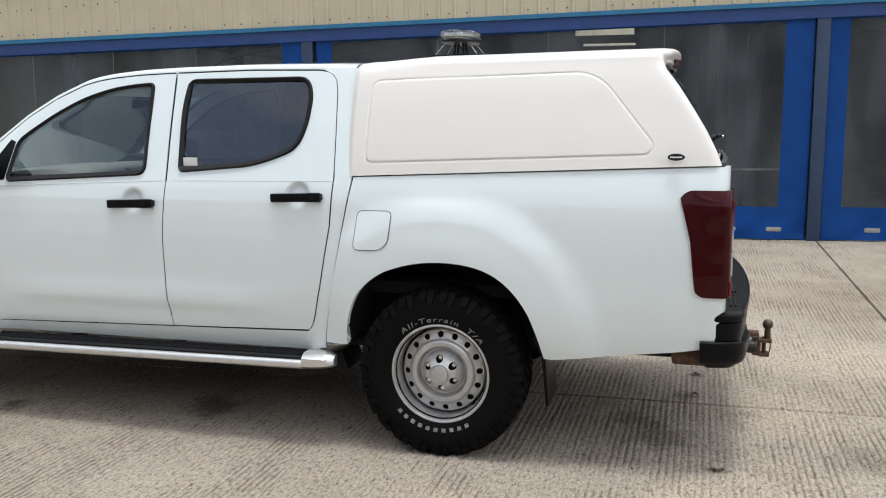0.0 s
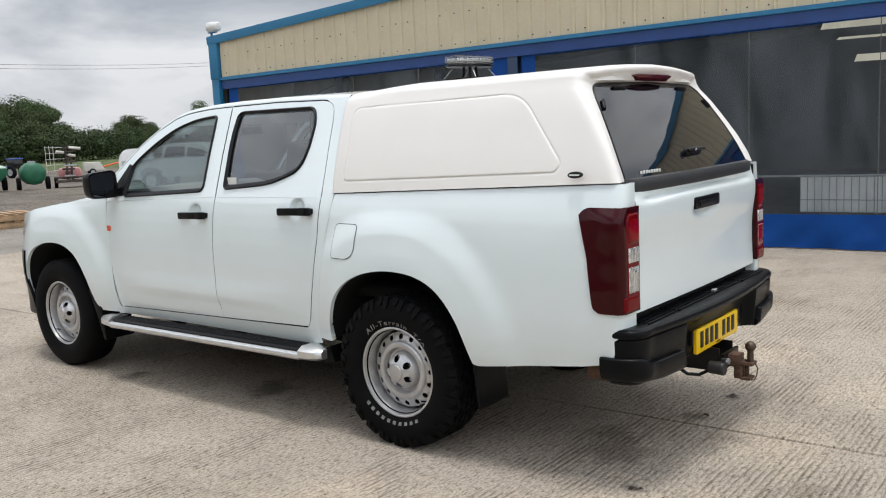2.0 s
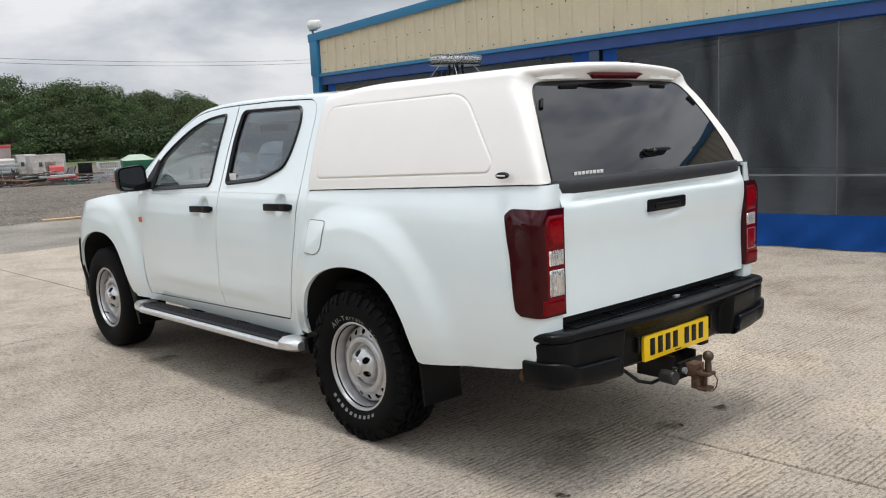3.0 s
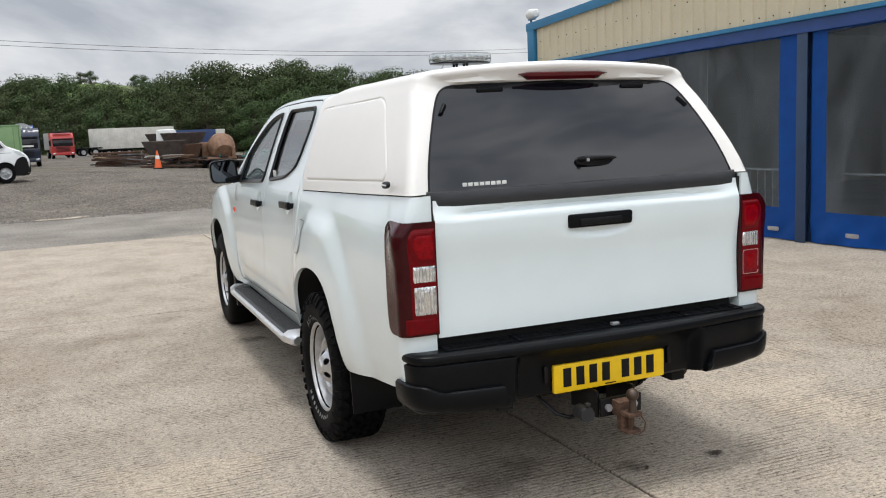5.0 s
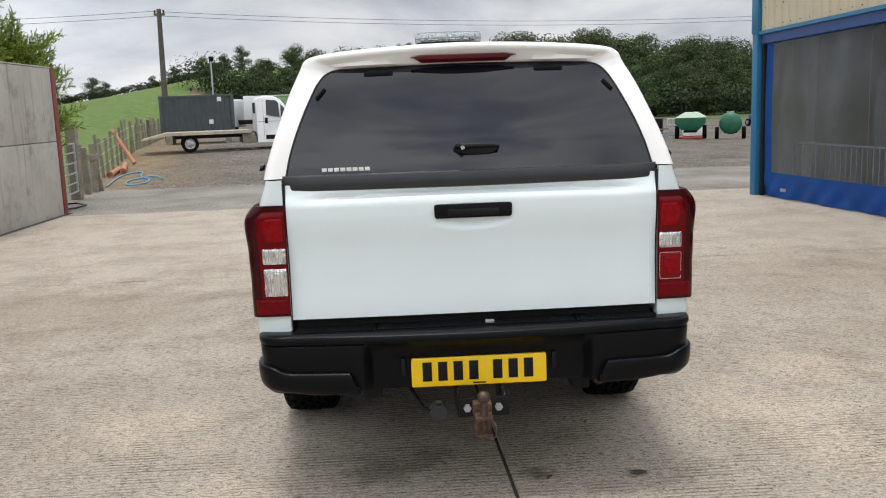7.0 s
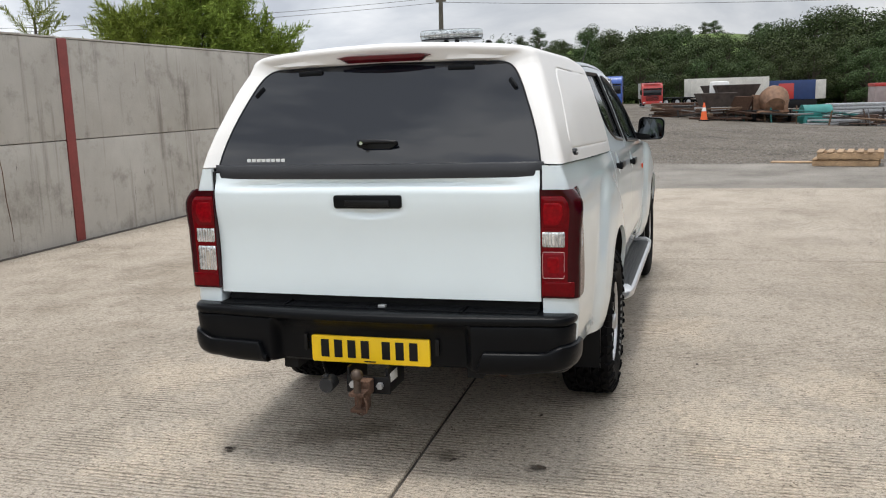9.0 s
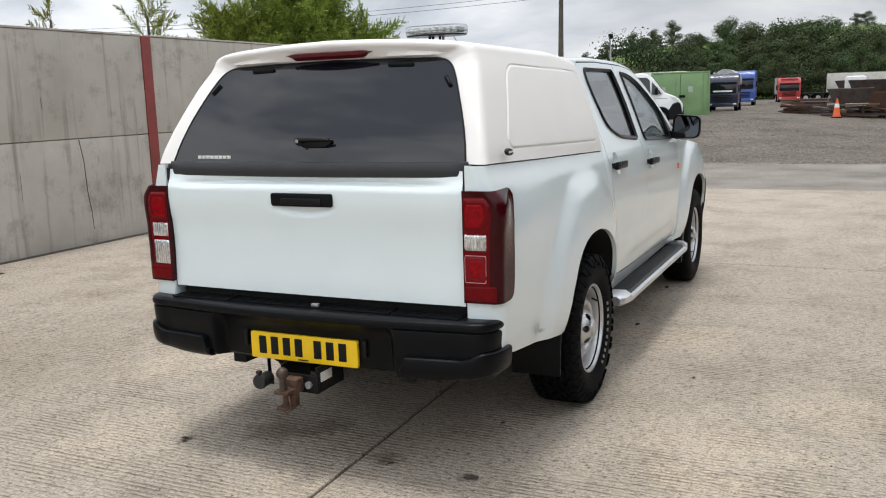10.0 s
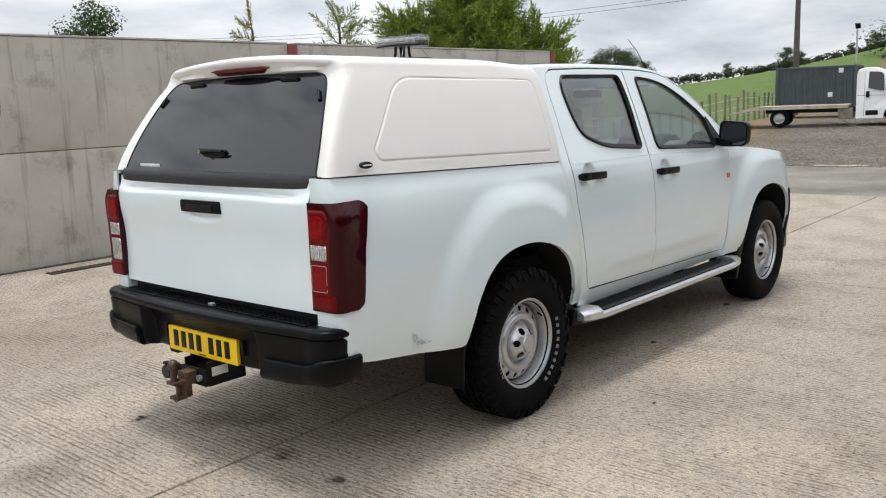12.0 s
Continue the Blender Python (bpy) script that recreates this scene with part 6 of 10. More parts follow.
b = bm_new(); box(b, (-0.455, 0, 1.50), (0.006, 1.12, 0.33), 0.0); part("cab_back_glass", b, M_GLASS, truck)
for sg in (-1, 1):
    b = bm_new()
    grid(b, [[(x, sg * (y_low(x, z) - 0.085), z) for x in cols(-2.40, -0.60, 8)] for z in cols(0.55, belt(-1.4) - 0.005, 5)] + [[(x, sg * (y_low(x, 1.2) - 0.03), belt(x) - 0.002) for x in cols(-2.40, -0.60, 8)]])
    part("door_lining", b, M_DASH, truck)
b = bm_new(); box(b, (-1.245, -(y_up(1.295) - 0.004), 1.295), (0.075, 0.003, 0.042), 0.0, m=None); part("window_sticker", b, M_STICKER, truck, "small white window sticker")
b = bm_new(); box(b, (-2.02, 0, 1.58), (0.03, 0.22, 0.055), 0.015); part("interior_mirror", b, M_TRIM, truck)

# ---- wheels: built once about the origin with the outer face towards -y ----
def polar(r, a, y):
    return (r * math.cos(a), y, r * math.sin(a))


def holed_band(bm, r0, r1, n, hole, y_at, phase=0.0, squash=1.0):
    """A ring of n sectors, each with a round hole."""
    K = 24
    rm = (r0 + r1) / 2
    for s in range(n):
        a0, a1 = phase + 2 * math.pi * s / n, phase + 2 * math.pi * (s + 1) / n
        am = (a0 + a1) / 2
        inner = [(rm + hole * squash * math.cos(t), am + hole / rm * math.sin(t)) for t in [2 * math.pi * k / K for k in range(K)]]
        outer = []
        hr, ha = (r1 - r0) / 2, (a1 - a0) / 2
        for t in [2 * math.pi * k / K for k in range(K)]:
            c, sn = math.cos(t), math.sin(t)
            q = max(abs(c), abs(sn))
            outer.append((rm + hr * c / q, am + ha * sn / q))
        vo = [bm.verts.new(polar(r, a, y_at(r))) for r, a in outer]
        vi = [bm.verts.new(polar(r, a, y_at(r) + 0.003)) for r, a in inner]
        vd = [bm.verts.new(polar(r, a, y_at(r) + 0.007)) for r, a in inner]
        for k in range(K):
            j = (k + 1) % K
            bm.faces.new((vo[k], vo[j], vi[j], vi[k])); bm.faces.new((vi[k], vi[j], vd[j], vd[k]))


def text_on_arc(text, radius, size, mid_deg, y, spread=1.0, wide=1.0):
    """Raised letters round the tyre's wall."""
    cu = bpy.data.curves.new("letters", "FONT")
    cu.body, cu.size, cu.extrude, cu.space_character, cu.shear = text, size, 0.0, spread, 0.2
    cu.offset = 0.0003
    tmp = bpy.data.objects.new("letters", cu)
    scene.collection.objects.link(tmp)
    dg = bpy.context.evaluated_depsgraph_get()
    me = bpy.data.meshes.new_from_object(tmp.evaluated_get(dg))
    b = bmesh.new()
    b.from_mesh(me)
    bpy.data.objects.remove(tmp); bpy.data.curves.remove(cu); bpy.data.meshes.remove(me)
    bmesh.ops.triangulate(b, faces=b.faces)
    bmesh.ops.subdivide_edges(b, edges=[e_ for e_ in b.edges if e_.calc_length() > 0.012], cuts=1)
    xs = [v.co.x for v in b.verts]
    w = max(xs) - min(xs)
    for v in b.verts:
        u, h = (v.co.x - min(xs) - w / 2) * wide, v.co.y
        a = radians(mid_deg) - u / radius
        r = radius + h
        v.co = Vector(polar(r, a, y(r)))
    return b


def sidewall_y(r):
    """The wall's bulge: y of the outer face at a radius."""
    return -curve(r, (0.215, 0.235, 0.265, 0.30, 0.33, 0.350, 0.362, 0.370), (0.098, 0.112, 0.1235, 0.1265, 0.122, 0.114, 0.106, 0.096))


def make_wheel(name_label, knobbly):
    w = new("wheel"); w.parent = truck
    tagged(w, name_label)
    b = bm_new()
    top = 0.362 if knobbly else 0.374
    prof = [(0.205, -0.085), (0.215, -0.098)] + [(r, sidewall_y(r)) for r in (0.225, 0.235, 0.25, 0.265, 0.28, 0.30, 0.315, 0.33, 0.342, 0.350, 0.358)]
    prof += [(top, -0.094), (top + 0.001, -0.05), (top + 0.001, 0.05), (top, 0.094)] + [(r, -sidewall_y(r)) for r in (0.358, 0.342, 0.32, 0.30, 0.265, 0.235)] + [(0.205, 0.09)]
    lathe(b, prof, 96)
    tyre = part("tyre", b, M_RUBBER, w, "black all-terrain tyre with white letters" if knobbly else "black road tyre", angle=50)
    # tread blocks
    n = 46 if knobbly else 60
    b = bm_new()
    rnd = random.Random(4)
    for k in range(n):
        a = 2 * math.pi * k / n
        da = 2 * math.pi / n
        rows_ = ((-0.090, 0.036, 0.0), (-0.049, 0.034, 0.5), (-0.010, 0.030, 0.1), (0.028, 0.032, 0.6), (0.070, 0.036, 0.15), (0.098, 0.018, 0.6)) if knobbly else ((-0.072, 0.048, 0.0), (-0.025, 0.036, 0.3), (0.025, 0.036, 0.1), (0.072, 0.048, 0.4))
        for yc, wd, ph in rows_:
            aa = a + ph * da + (rnd.uniform(-0.08, 0.08) * da if knobbly else 0)
            hh = 0.017 if knobbly else 0.003
            sl = (0.34 if (k + int(yc * 100)) % 2 else -0.34) * da
            lw = (0.36 + 0.05 * rnd.random()) if knobbly else 0.44
            corners = []
            for r_ in (top - 0.004, top + hh):
                sh = 0.92 if r_ > top else 1.0
                for sa, sy in ((-1, -1), (1, -1), (1, 1), (-1, 1)):
                    corners.append(b.verts.new(polar(r_ - (0.006 if abs(yc + sy * wd / 2) > 0.09 and r_ > top else 0), aa + sa * da * lw * sh + sy * sl, yc + sy * wd / 2 * sh)))
            v = corners
            b.faces.new(v[4:8])
            for q in range(4):
                b.faces.new((v[q], v[(q + 1) % 4], v[4 + (q + 1) % 4], v[4 + q]))
    part("tread", b, M_RUBBER, tyre, angle=20)["kind"] = "stuff"
    if knobbly:
        b = bm_new()
        for side in (-1, 1):
            for k in range(n // 1):
                a = 2 * math.pi * (k + (0.25 if k % 2 else 0)) / n
                da = 2 * math.pi / n
                r_in = 0.318 if k % 2 else 0.338
                rings = []
                for e_, s in ((-0.003, 1.0), (0.013, 0.82)):
                    rings.append([b.verts.new(polar(r, a + sa * da * 0.38 * s, (sidewall_y(min(r, 0.369)) - e_) * (1 if side < 0 else -1))) for r, sa in ((r_in, -0.5), (r_in, 0.7), (0.352, 1), (0.374, 1), (0.374, -1), (0.352, -1))])
                b.faces.new(rings[1])
                for q in range(6):
                    b.faces.new((rings[0][q], rings[0][(q + 1) % 6], rings[1][(q + 1) % 6], rings[1][q]))
        part("shoulder_tread", b, M_RUBBER, tyre, angle=20)["kind"] = "stuff"
        ly = lambda r: sidewall_y(r) - 0.0045
        part("tyre_lettering", text_on_arc("All-Terrain", 0.2375, 0.035, 109, ly, spread=1.25, wide=1.35), M_LETTER, tyre, "raised white letters", turn_normals=False)
        part("tyre_lettering", text_on_arc("T/A", 0.2375, 0.035, 56, ly, spread=1.25, wide=1.35), M_LETTER, tyre, "raised white letters", turn_normals=False)
        # the maker's name as plain bars
        for k in range(10):
            b = bm_new()
            a0 = radians(-130 + 8.4 * k)
            rws = [[polar(r, a0 + radians(4.2) * q / 4, ly(r)) for q in range(5)] for r in (0.244, 0.252, 0.260)]
            grid(b, rws)
            part("letter_bar", b, M_LETTER, tyre)
    # rim: rolled lip, stepped barrel, set-in disc with round holes
    b = bm_new()
    lathe(b, [(0.218, -0.088), (0.2255, -0.092), (0.2265, -0.099), (0.224, -0.105), (0.219, -0.107), (0.2135, -0.104), (0.211, -0.097), (0.2095, -0.088), (0.206, -0.084), (0.2035, -0.078), (0.201, -0.055), (0.1995, -0.030), (0.1985, 0.02)], 72)
    ydisc = lambda r: curve(r, (0.148, 0.156, 0.172, 0.186), (-0.058, -0.056, -0.050, -0.041))
    holed_band(b, 0.148, 0.186, 16, 0.0135, ydisc)
    lathe(b, [(0.186, -0.041), (0.190, -0.034), (0.191, -0.015)], 72)
    lathe(b, [(0.148, -0.058), (0.144, -0.066), (0.137, -0.072), (0.127, -0.074), (0.117, -0.070), (0.110, -0.058), (0.105, -0.044), (0.085, -0.036), (0.06, -0.036)], 72)
    bmesh.ops.remove_doubles(b, verts=b.verts, dist=0.0004)
    rim = part("rim", b, M_STEEL, w, "silver painted steel rim with round holes", angle=35)
    b = bm_new()
    lathe(b, [(0.198, 0.08), (0.197, 0.02), (0.196, -0.002), (0.19, 0.0), (0.10, 0.01), (0.02, 0.01)], 40)
    lathe(b, [(0.145, -0.034), (0.19, -0.020)], 40)
    part("brake_drum", b, M_DARK, rim)
    # hub cap with six openings and the nuts in them
    b = bm_new()
    ycap = lambda r: curve(r, (0.040, 0.050, 0.065, 0.080, 0.090, 0.094), (-0.113, -0.110, -0.102, -0.086, -0.066, -0.044))
    holed_band(b, 0.045, 0.086, 6, 0.0165, ycap, phase=0.2)
    lathe(b, [(0.001, -0.119), (0.032, -0.119), (0.037, -0.117), (0.0395, -0.113), (0.0405, -0.109), (0.045, ycap(0.045))], 48)
    lathe(b, [(0.086, ycap(0.086)), (0.090, ycap(0.090)), (0.0945, -0.052), (0.0955, -0.036)], 48)
    bmesh.ops.remove_doubles(b, verts=b.verts, dist=0.0004)
    cap = part("hub_cap", b, M_STEEL, rim, "silver hub cap", angle=35)
    b = bm_new(); lathe(b, [(0.095, -0.036), (0.04, -0.040), (0.005, -0.040)], 24); part("hub_face", b, M_DARK, rim)
    for k in range(6):
        a = 0.2 + 2 * math.pi * (k + 0.5) / 6
        b = bm_new()
        c = Vector(polar(0.069, a, 0))
        cyl(b, (c.x, -0.040, c.z), (c.x, -0.078, c.z), 0.0105, 0.0095, 6)
        part("wheel_nut", b, M_CHROME, rim)
    b = bm_new(); a = radians(-35); c = Vector(polar(0.200, a, 0)); cyl(b, (c.x, -0.06, c.z), (c.x * 0.93, -0.092, c.z * 0.93), 0.005, 0.004, 8); part("valve", b, M_TRIM, rim)
    return w


rear_wheel = make_wheel("silver steel wheel with a knobbly all-terrain tyre", True)
rear_wheel.matrix_basis = pose(0, -0.775, TR, 0, 8, 0)
front_wheel = make_wheel("silver steel wheel with a road tyre", False)
front_wheel.matrix_basis = pose(-WB, -0.775, TR, 0, 100, 0)
for src, x, spin in ((rear_wheel, 0.0, -70), (front_wheel, -WB, 20)):
    c = copy_thing(src, pose(x, 0.775, TR, 0, 0, 180) @ pose(0, 0, 0, 0, spin, 0))

# ---- workshop: its front runs from the corner by the yard, turned a little from the truck ----
B_AT = pose(-9.12, 5.235, 0, 0, 0, 5.67)
workshop = thing("workshop_building", "workshop with cream ribbed cladding, blue flashings and curtained bays", "building", B_AT, kind="structure")
B_LEN, B_DEEP = 22.5, 14.0
def f_low(u): return 2.450 + 0.0185 * u
def f_top(u): return 3.155 + 0.080 * u if u < 11.25 else 3.155 + 0.080 * (22.5 - u)
# ribbed cladding on the gable
b = bm_new()
prof = []
pitch = 0.2
u = 0.19
while u < B_LEN - 0.1:
    prof += [(u, 0.0), (u + 0.145, 0.0), (u + 0.158, -0.026), (u + 0.182, -0.026), (u + 0.195, 0.0)]
    u += pitch
grid(b, [[(p[0], p[1] + 0.05, f_low(p[0]) + 0.04) for p in prof], [(p[0], p[1] + 0.05, f_top(p[0]) - 0.11) for p in prof]])
part("cladding", b, M_CREAM, workshop, "cream ribbed metal cladding", angle=15)
# fixing screws
rnd = random.Random(11)
for k in range(46):
    u = 0.30 + 0.4 * k * 0.6 + rnd.uniform(-0.03, 0.03)
    if u > 12.6: break
    for z in (f_low(u) + 0.11, (f_low(u) + f_top(u)) / 2 + 0.02):
        b = bm_new(); cyl(b, (u, 0.051, z), (u, 0.043, z), 0.009, seg=8); part("fixing_screw", b, M_TRIM, workshop)
# flashings
b = bm_new()
for u0, u1 in ((-0.03, 11.25), (11.25, 22.53)):
    v = []
    rws = []
    for u in (u0, u1):
        z = f_top(u) if 0 <= u <= B_LEN else f_top(min(max(u, 0), B_LEN))
        rws.append([(u, 0.03, z - 0.125), (u, -0.012, z - 0.13), (u, -0.018, z - 0.02), (u, -0.014, z), (u, 0.16, z + 0.012), (u, 0.16, z - 0.10)])
    grid(b, rws)
    b.verts.ensure_lookup_table()
part("verge_flashing", b, M_TEAL, workshop, "teal blue roof flashing")
b = bm_new()
rws = [[(u, 0.06, f_low(u) + 0.055), (u, 0.012, f_low(u) + 0.050), (u, 0.008, f_low(u) + 0.0), (u, 0.06, f_low(u) - 0.004)] for u in (0.0, B_LEN)]
grid(b, rws)
part("drip_flashing", b, M_TEAL, workshop, "teal blue drip flashing")
b = bm_new()
rws = [[(u, 0.055, f_low(u) - 0.004), (u, 0.055, f_low(u) - 0.14)] for u in (0.0, B_LEN)]
grid(b, rws); thicken(b, 0.06)
part("head_rail", b, mat("blue_painted_rail", (0.012, 0.05, 0.20), 0.4, var=0.12, scale=4), workshop, "blue head rail above the curtains")
# corner column and corner trim
b = bm_new(); box(b, (0.075, 0.085, 1.24), (0.16, 0.16, 2.48), 0.008); part("corner_column", b, M_TEAL, workshop, "teal blue corner column")
b = bm_new(); box(b, (0.085, 0.05, 2.80), (0.19, 0.12, 0.66), 0.008); part("corner_trim", b, M_TEAL, workshop)
b = bm_new(); box(b, (0.21, 0.12, 1.22), (0.06, 0.10, 2.44), 0.004); part("curtain_track", b, M_DARK, workshop)
for u in (5.475, 11.545, 17.5, 22.42):
    b = bm_new()
    box(b, (u, 0.075, f_low(u) / 2), (0.145, 0.012, f_low(u)), 0.002); box(b, (u, 0.20, f_low(u) / 2), (0.145, 0.012, f_low(u)), 0.002); box(b, (u, 0.137, f_low(u) / 2), (0.012, 0.112, f_low(u)))
    part("steel_column", b, M_BLUEDARK, workshop, "dark blue steel column")
# side and back walls, floor, roof, rooflights
b = bm_new(); box(b, (0.06, B_DEEP / 2 + 0.1, 1.55), (0.08, B_DEEP, 3.10), 0.0); part("side_wall", b, M_CREAM, workshop)
b = bm_new(); box(b, (B_LEN - 0.06, B_DEEP / 2 + 0.1, 1.55), (0.08, B_DEEP, 3.10), 0.0); part("side_wall", b, M_CREAM, workshop)
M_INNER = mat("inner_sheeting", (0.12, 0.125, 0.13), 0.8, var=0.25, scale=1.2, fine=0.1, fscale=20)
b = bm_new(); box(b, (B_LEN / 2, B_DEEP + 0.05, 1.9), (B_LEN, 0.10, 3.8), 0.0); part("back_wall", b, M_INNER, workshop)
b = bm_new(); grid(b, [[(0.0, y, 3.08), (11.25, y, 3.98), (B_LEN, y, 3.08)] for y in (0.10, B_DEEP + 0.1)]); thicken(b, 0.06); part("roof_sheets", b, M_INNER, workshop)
b = bm_new(); box(b, (B_LEN / 2, B_DEEP / 2 + 0.2, 0.004), (B_LEN - 0.2, B_DEEP - 0.2, 0.02)); part("workshop_floor", b, mat("workshop_floor_paint", (0.16, 0.155, 0.15), 0.55, var=0.25, scale=1.5), workshop)
M_SLAT = mat("pale_slat_paint", (0.82, 0.82, 0.80), 0.5, var=0.06, scale=5)
# the rooflights glow by themselves, in place of daylight coming through
M_ROOFLIGHT = mat("glowing_rooflight", (0.80, 0.74, 0.58), 0.5, emit=0.75, var=0.1, scale=2)
inv = B_AT.inverted()
for px, py, pz, wd, ht in ((-0.85, 9.58, 2.75, 0.90, 0.14), (-0.82, 10.34, 2.60, 0.84, 0.055), (-0.31, 9.24, 2.235, 0.56, 0.11)):
    q = inv @ Vector((px, py, pz))
    b = bm_new()
    grid(b, [[(q.x + wd * k / 16, q.y + dy - 0.01 * (k % 2), q.z + dz) for k in range(17)] for dy, dz in ((0, -ht / 2), (0.25, ht / 2))])
    part("rooflight", b, M_ROOFLIGHT, workshop, "pale rooflight sheet with a glow in place of daylight")
# pale slatted panel and a barrier rail just inside the second bay
for k in range(12):
    for z0, z1 in ((0.40, 0.53), (0.54, 0.795)):
        b = bm_new(); box(b, (9.02 + 0.077 * k, 0.36, (z0 + z1) / 2), (0.070, 0.02, z1 - z0), 0.004); part("panel_slat", b, M_SLAT, workshop)
b = bm_new(); box(b, (9.44, 0.385, 0.60), (0.93, 0.02, 0.42)); part("slat_backing", b, M_GALV, workshop)
b = bm_new(); tube(b, [(5.85, 0.34, 0.80), (11.3, 0.34, 0.815)], 0.014, 8); part("barrier_rail", b, M_GALV, workshop)
for y in (3.0, 6.5, 10.0):
    b = bm_new(); box(b, (5.6, y, 3.0), (11.0, 0.10, 0.20), 0.0, m=pose(0, 0, 0, 0, -4.57, 0)); box(b, (0.3, y, 1.5), (0.18, 0.18, 3.0)); box(b, (11.25, y, 1.9), (0.18, 0.18, 3.8)); part("portal_frame", b, M_BLUEDARK, workshop)

M_FILM = bpy.data.materials.new("clear_pvc_film")
M_FILM.use_nodes = True
n_, l_ = M_FILM.node_tree.nodes, M_FILM.node_tree.links
n_.remove(n_["Principled BSDF"])
f_tr, f_gl, f_df = n_.new("ShaderNodeBsdfTransparent"), n_.new("ShaderNodeBsdfGlossy"), n_.new("ShaderNodeBsdfDiffuse")
f_m1, f_m2, f_fr, f_no, f_rp = n_.new("ShaderNodeMixShader"), n_.new("ShaderNodeMixShader"), n_.new("ShaderNodeFresnel"), n_.new("ShaderNodeTexNoise"), n_.new("ShaderNodeMapRange")
f_tr.inputs["Color"].default_value = (0.82, 0.86, 0.88, 1)
f_df.inputs["Color"].default_value = (0.155, 0.172, 0.190, 1)
f_gl.inputs["Roughness"].default_value = 0.10
f_fr.inputs["IOR"].default_value = 1.09
f_no.inputs["Scale"].default_value, f_no.inputs["Detail"].default_value, f_no.inputs["Distortion"].default_value = 1.5, 9, 0.6
f_rp.inputs["From Min"].default_value, f_rp.inputs["From Max"].default_value = 0.33, 0.67
f_rp.inputs["To Min"].default_value, f_rp.inputs["To Max"].default_value = 0.19, 0.53
f_mp = n_.new("ShaderNodeMapping")
f_mp.inputs["Scale"].default_value = (1.5, 1.0, 0.55)
f_bp, f_n2, f_tc = n_.new("ShaderNodeBump"), n_.new("ShaderNodeTexNoise"), n_.new("ShaderNodeTexCoord")
f_n2.inputs["Scale"].default_value = 1.3
f_bp.inputs["Strength"].default_value, f_bp.inputs["Distance"].default_value = 0.25, 0.10
l_.new(f_tc.outputs["Object"], f_mp.inputs["Vector"]); l_.new(f_mp.outputs[0], f_no.inputs["Vector"]); l_.new(f_tc.outputs["Object"], f_n2.inputs["Vector"])
l_.new(f_n2.outputs["Fac"], f_bp.inputs["Height"]); l_.new(f_bp.outputs[0], f_gl.inputs["Normal"])
l_.new(f_no.outputs["Fac"], f_rp.inputs["Value"])
l_.new(f_rp.outputs[0], f_m1.inputs[0]); l_.new(f_tr.outputs[0], f_m1.inputs[1]); l_.new(f_df.outputs[0], f_m1.inputs[2])
l_.new(f_fr.outputs[0], f_m2.inputs[0]); l_.new(f_m1.outputs[0], f_m2.inputs[1]); l_.new(f_gl.outputs[0], f_m2.inputs[2])
l_.new(f_m2.outputs[0], n_["Material Output"].inputs["Surface"])


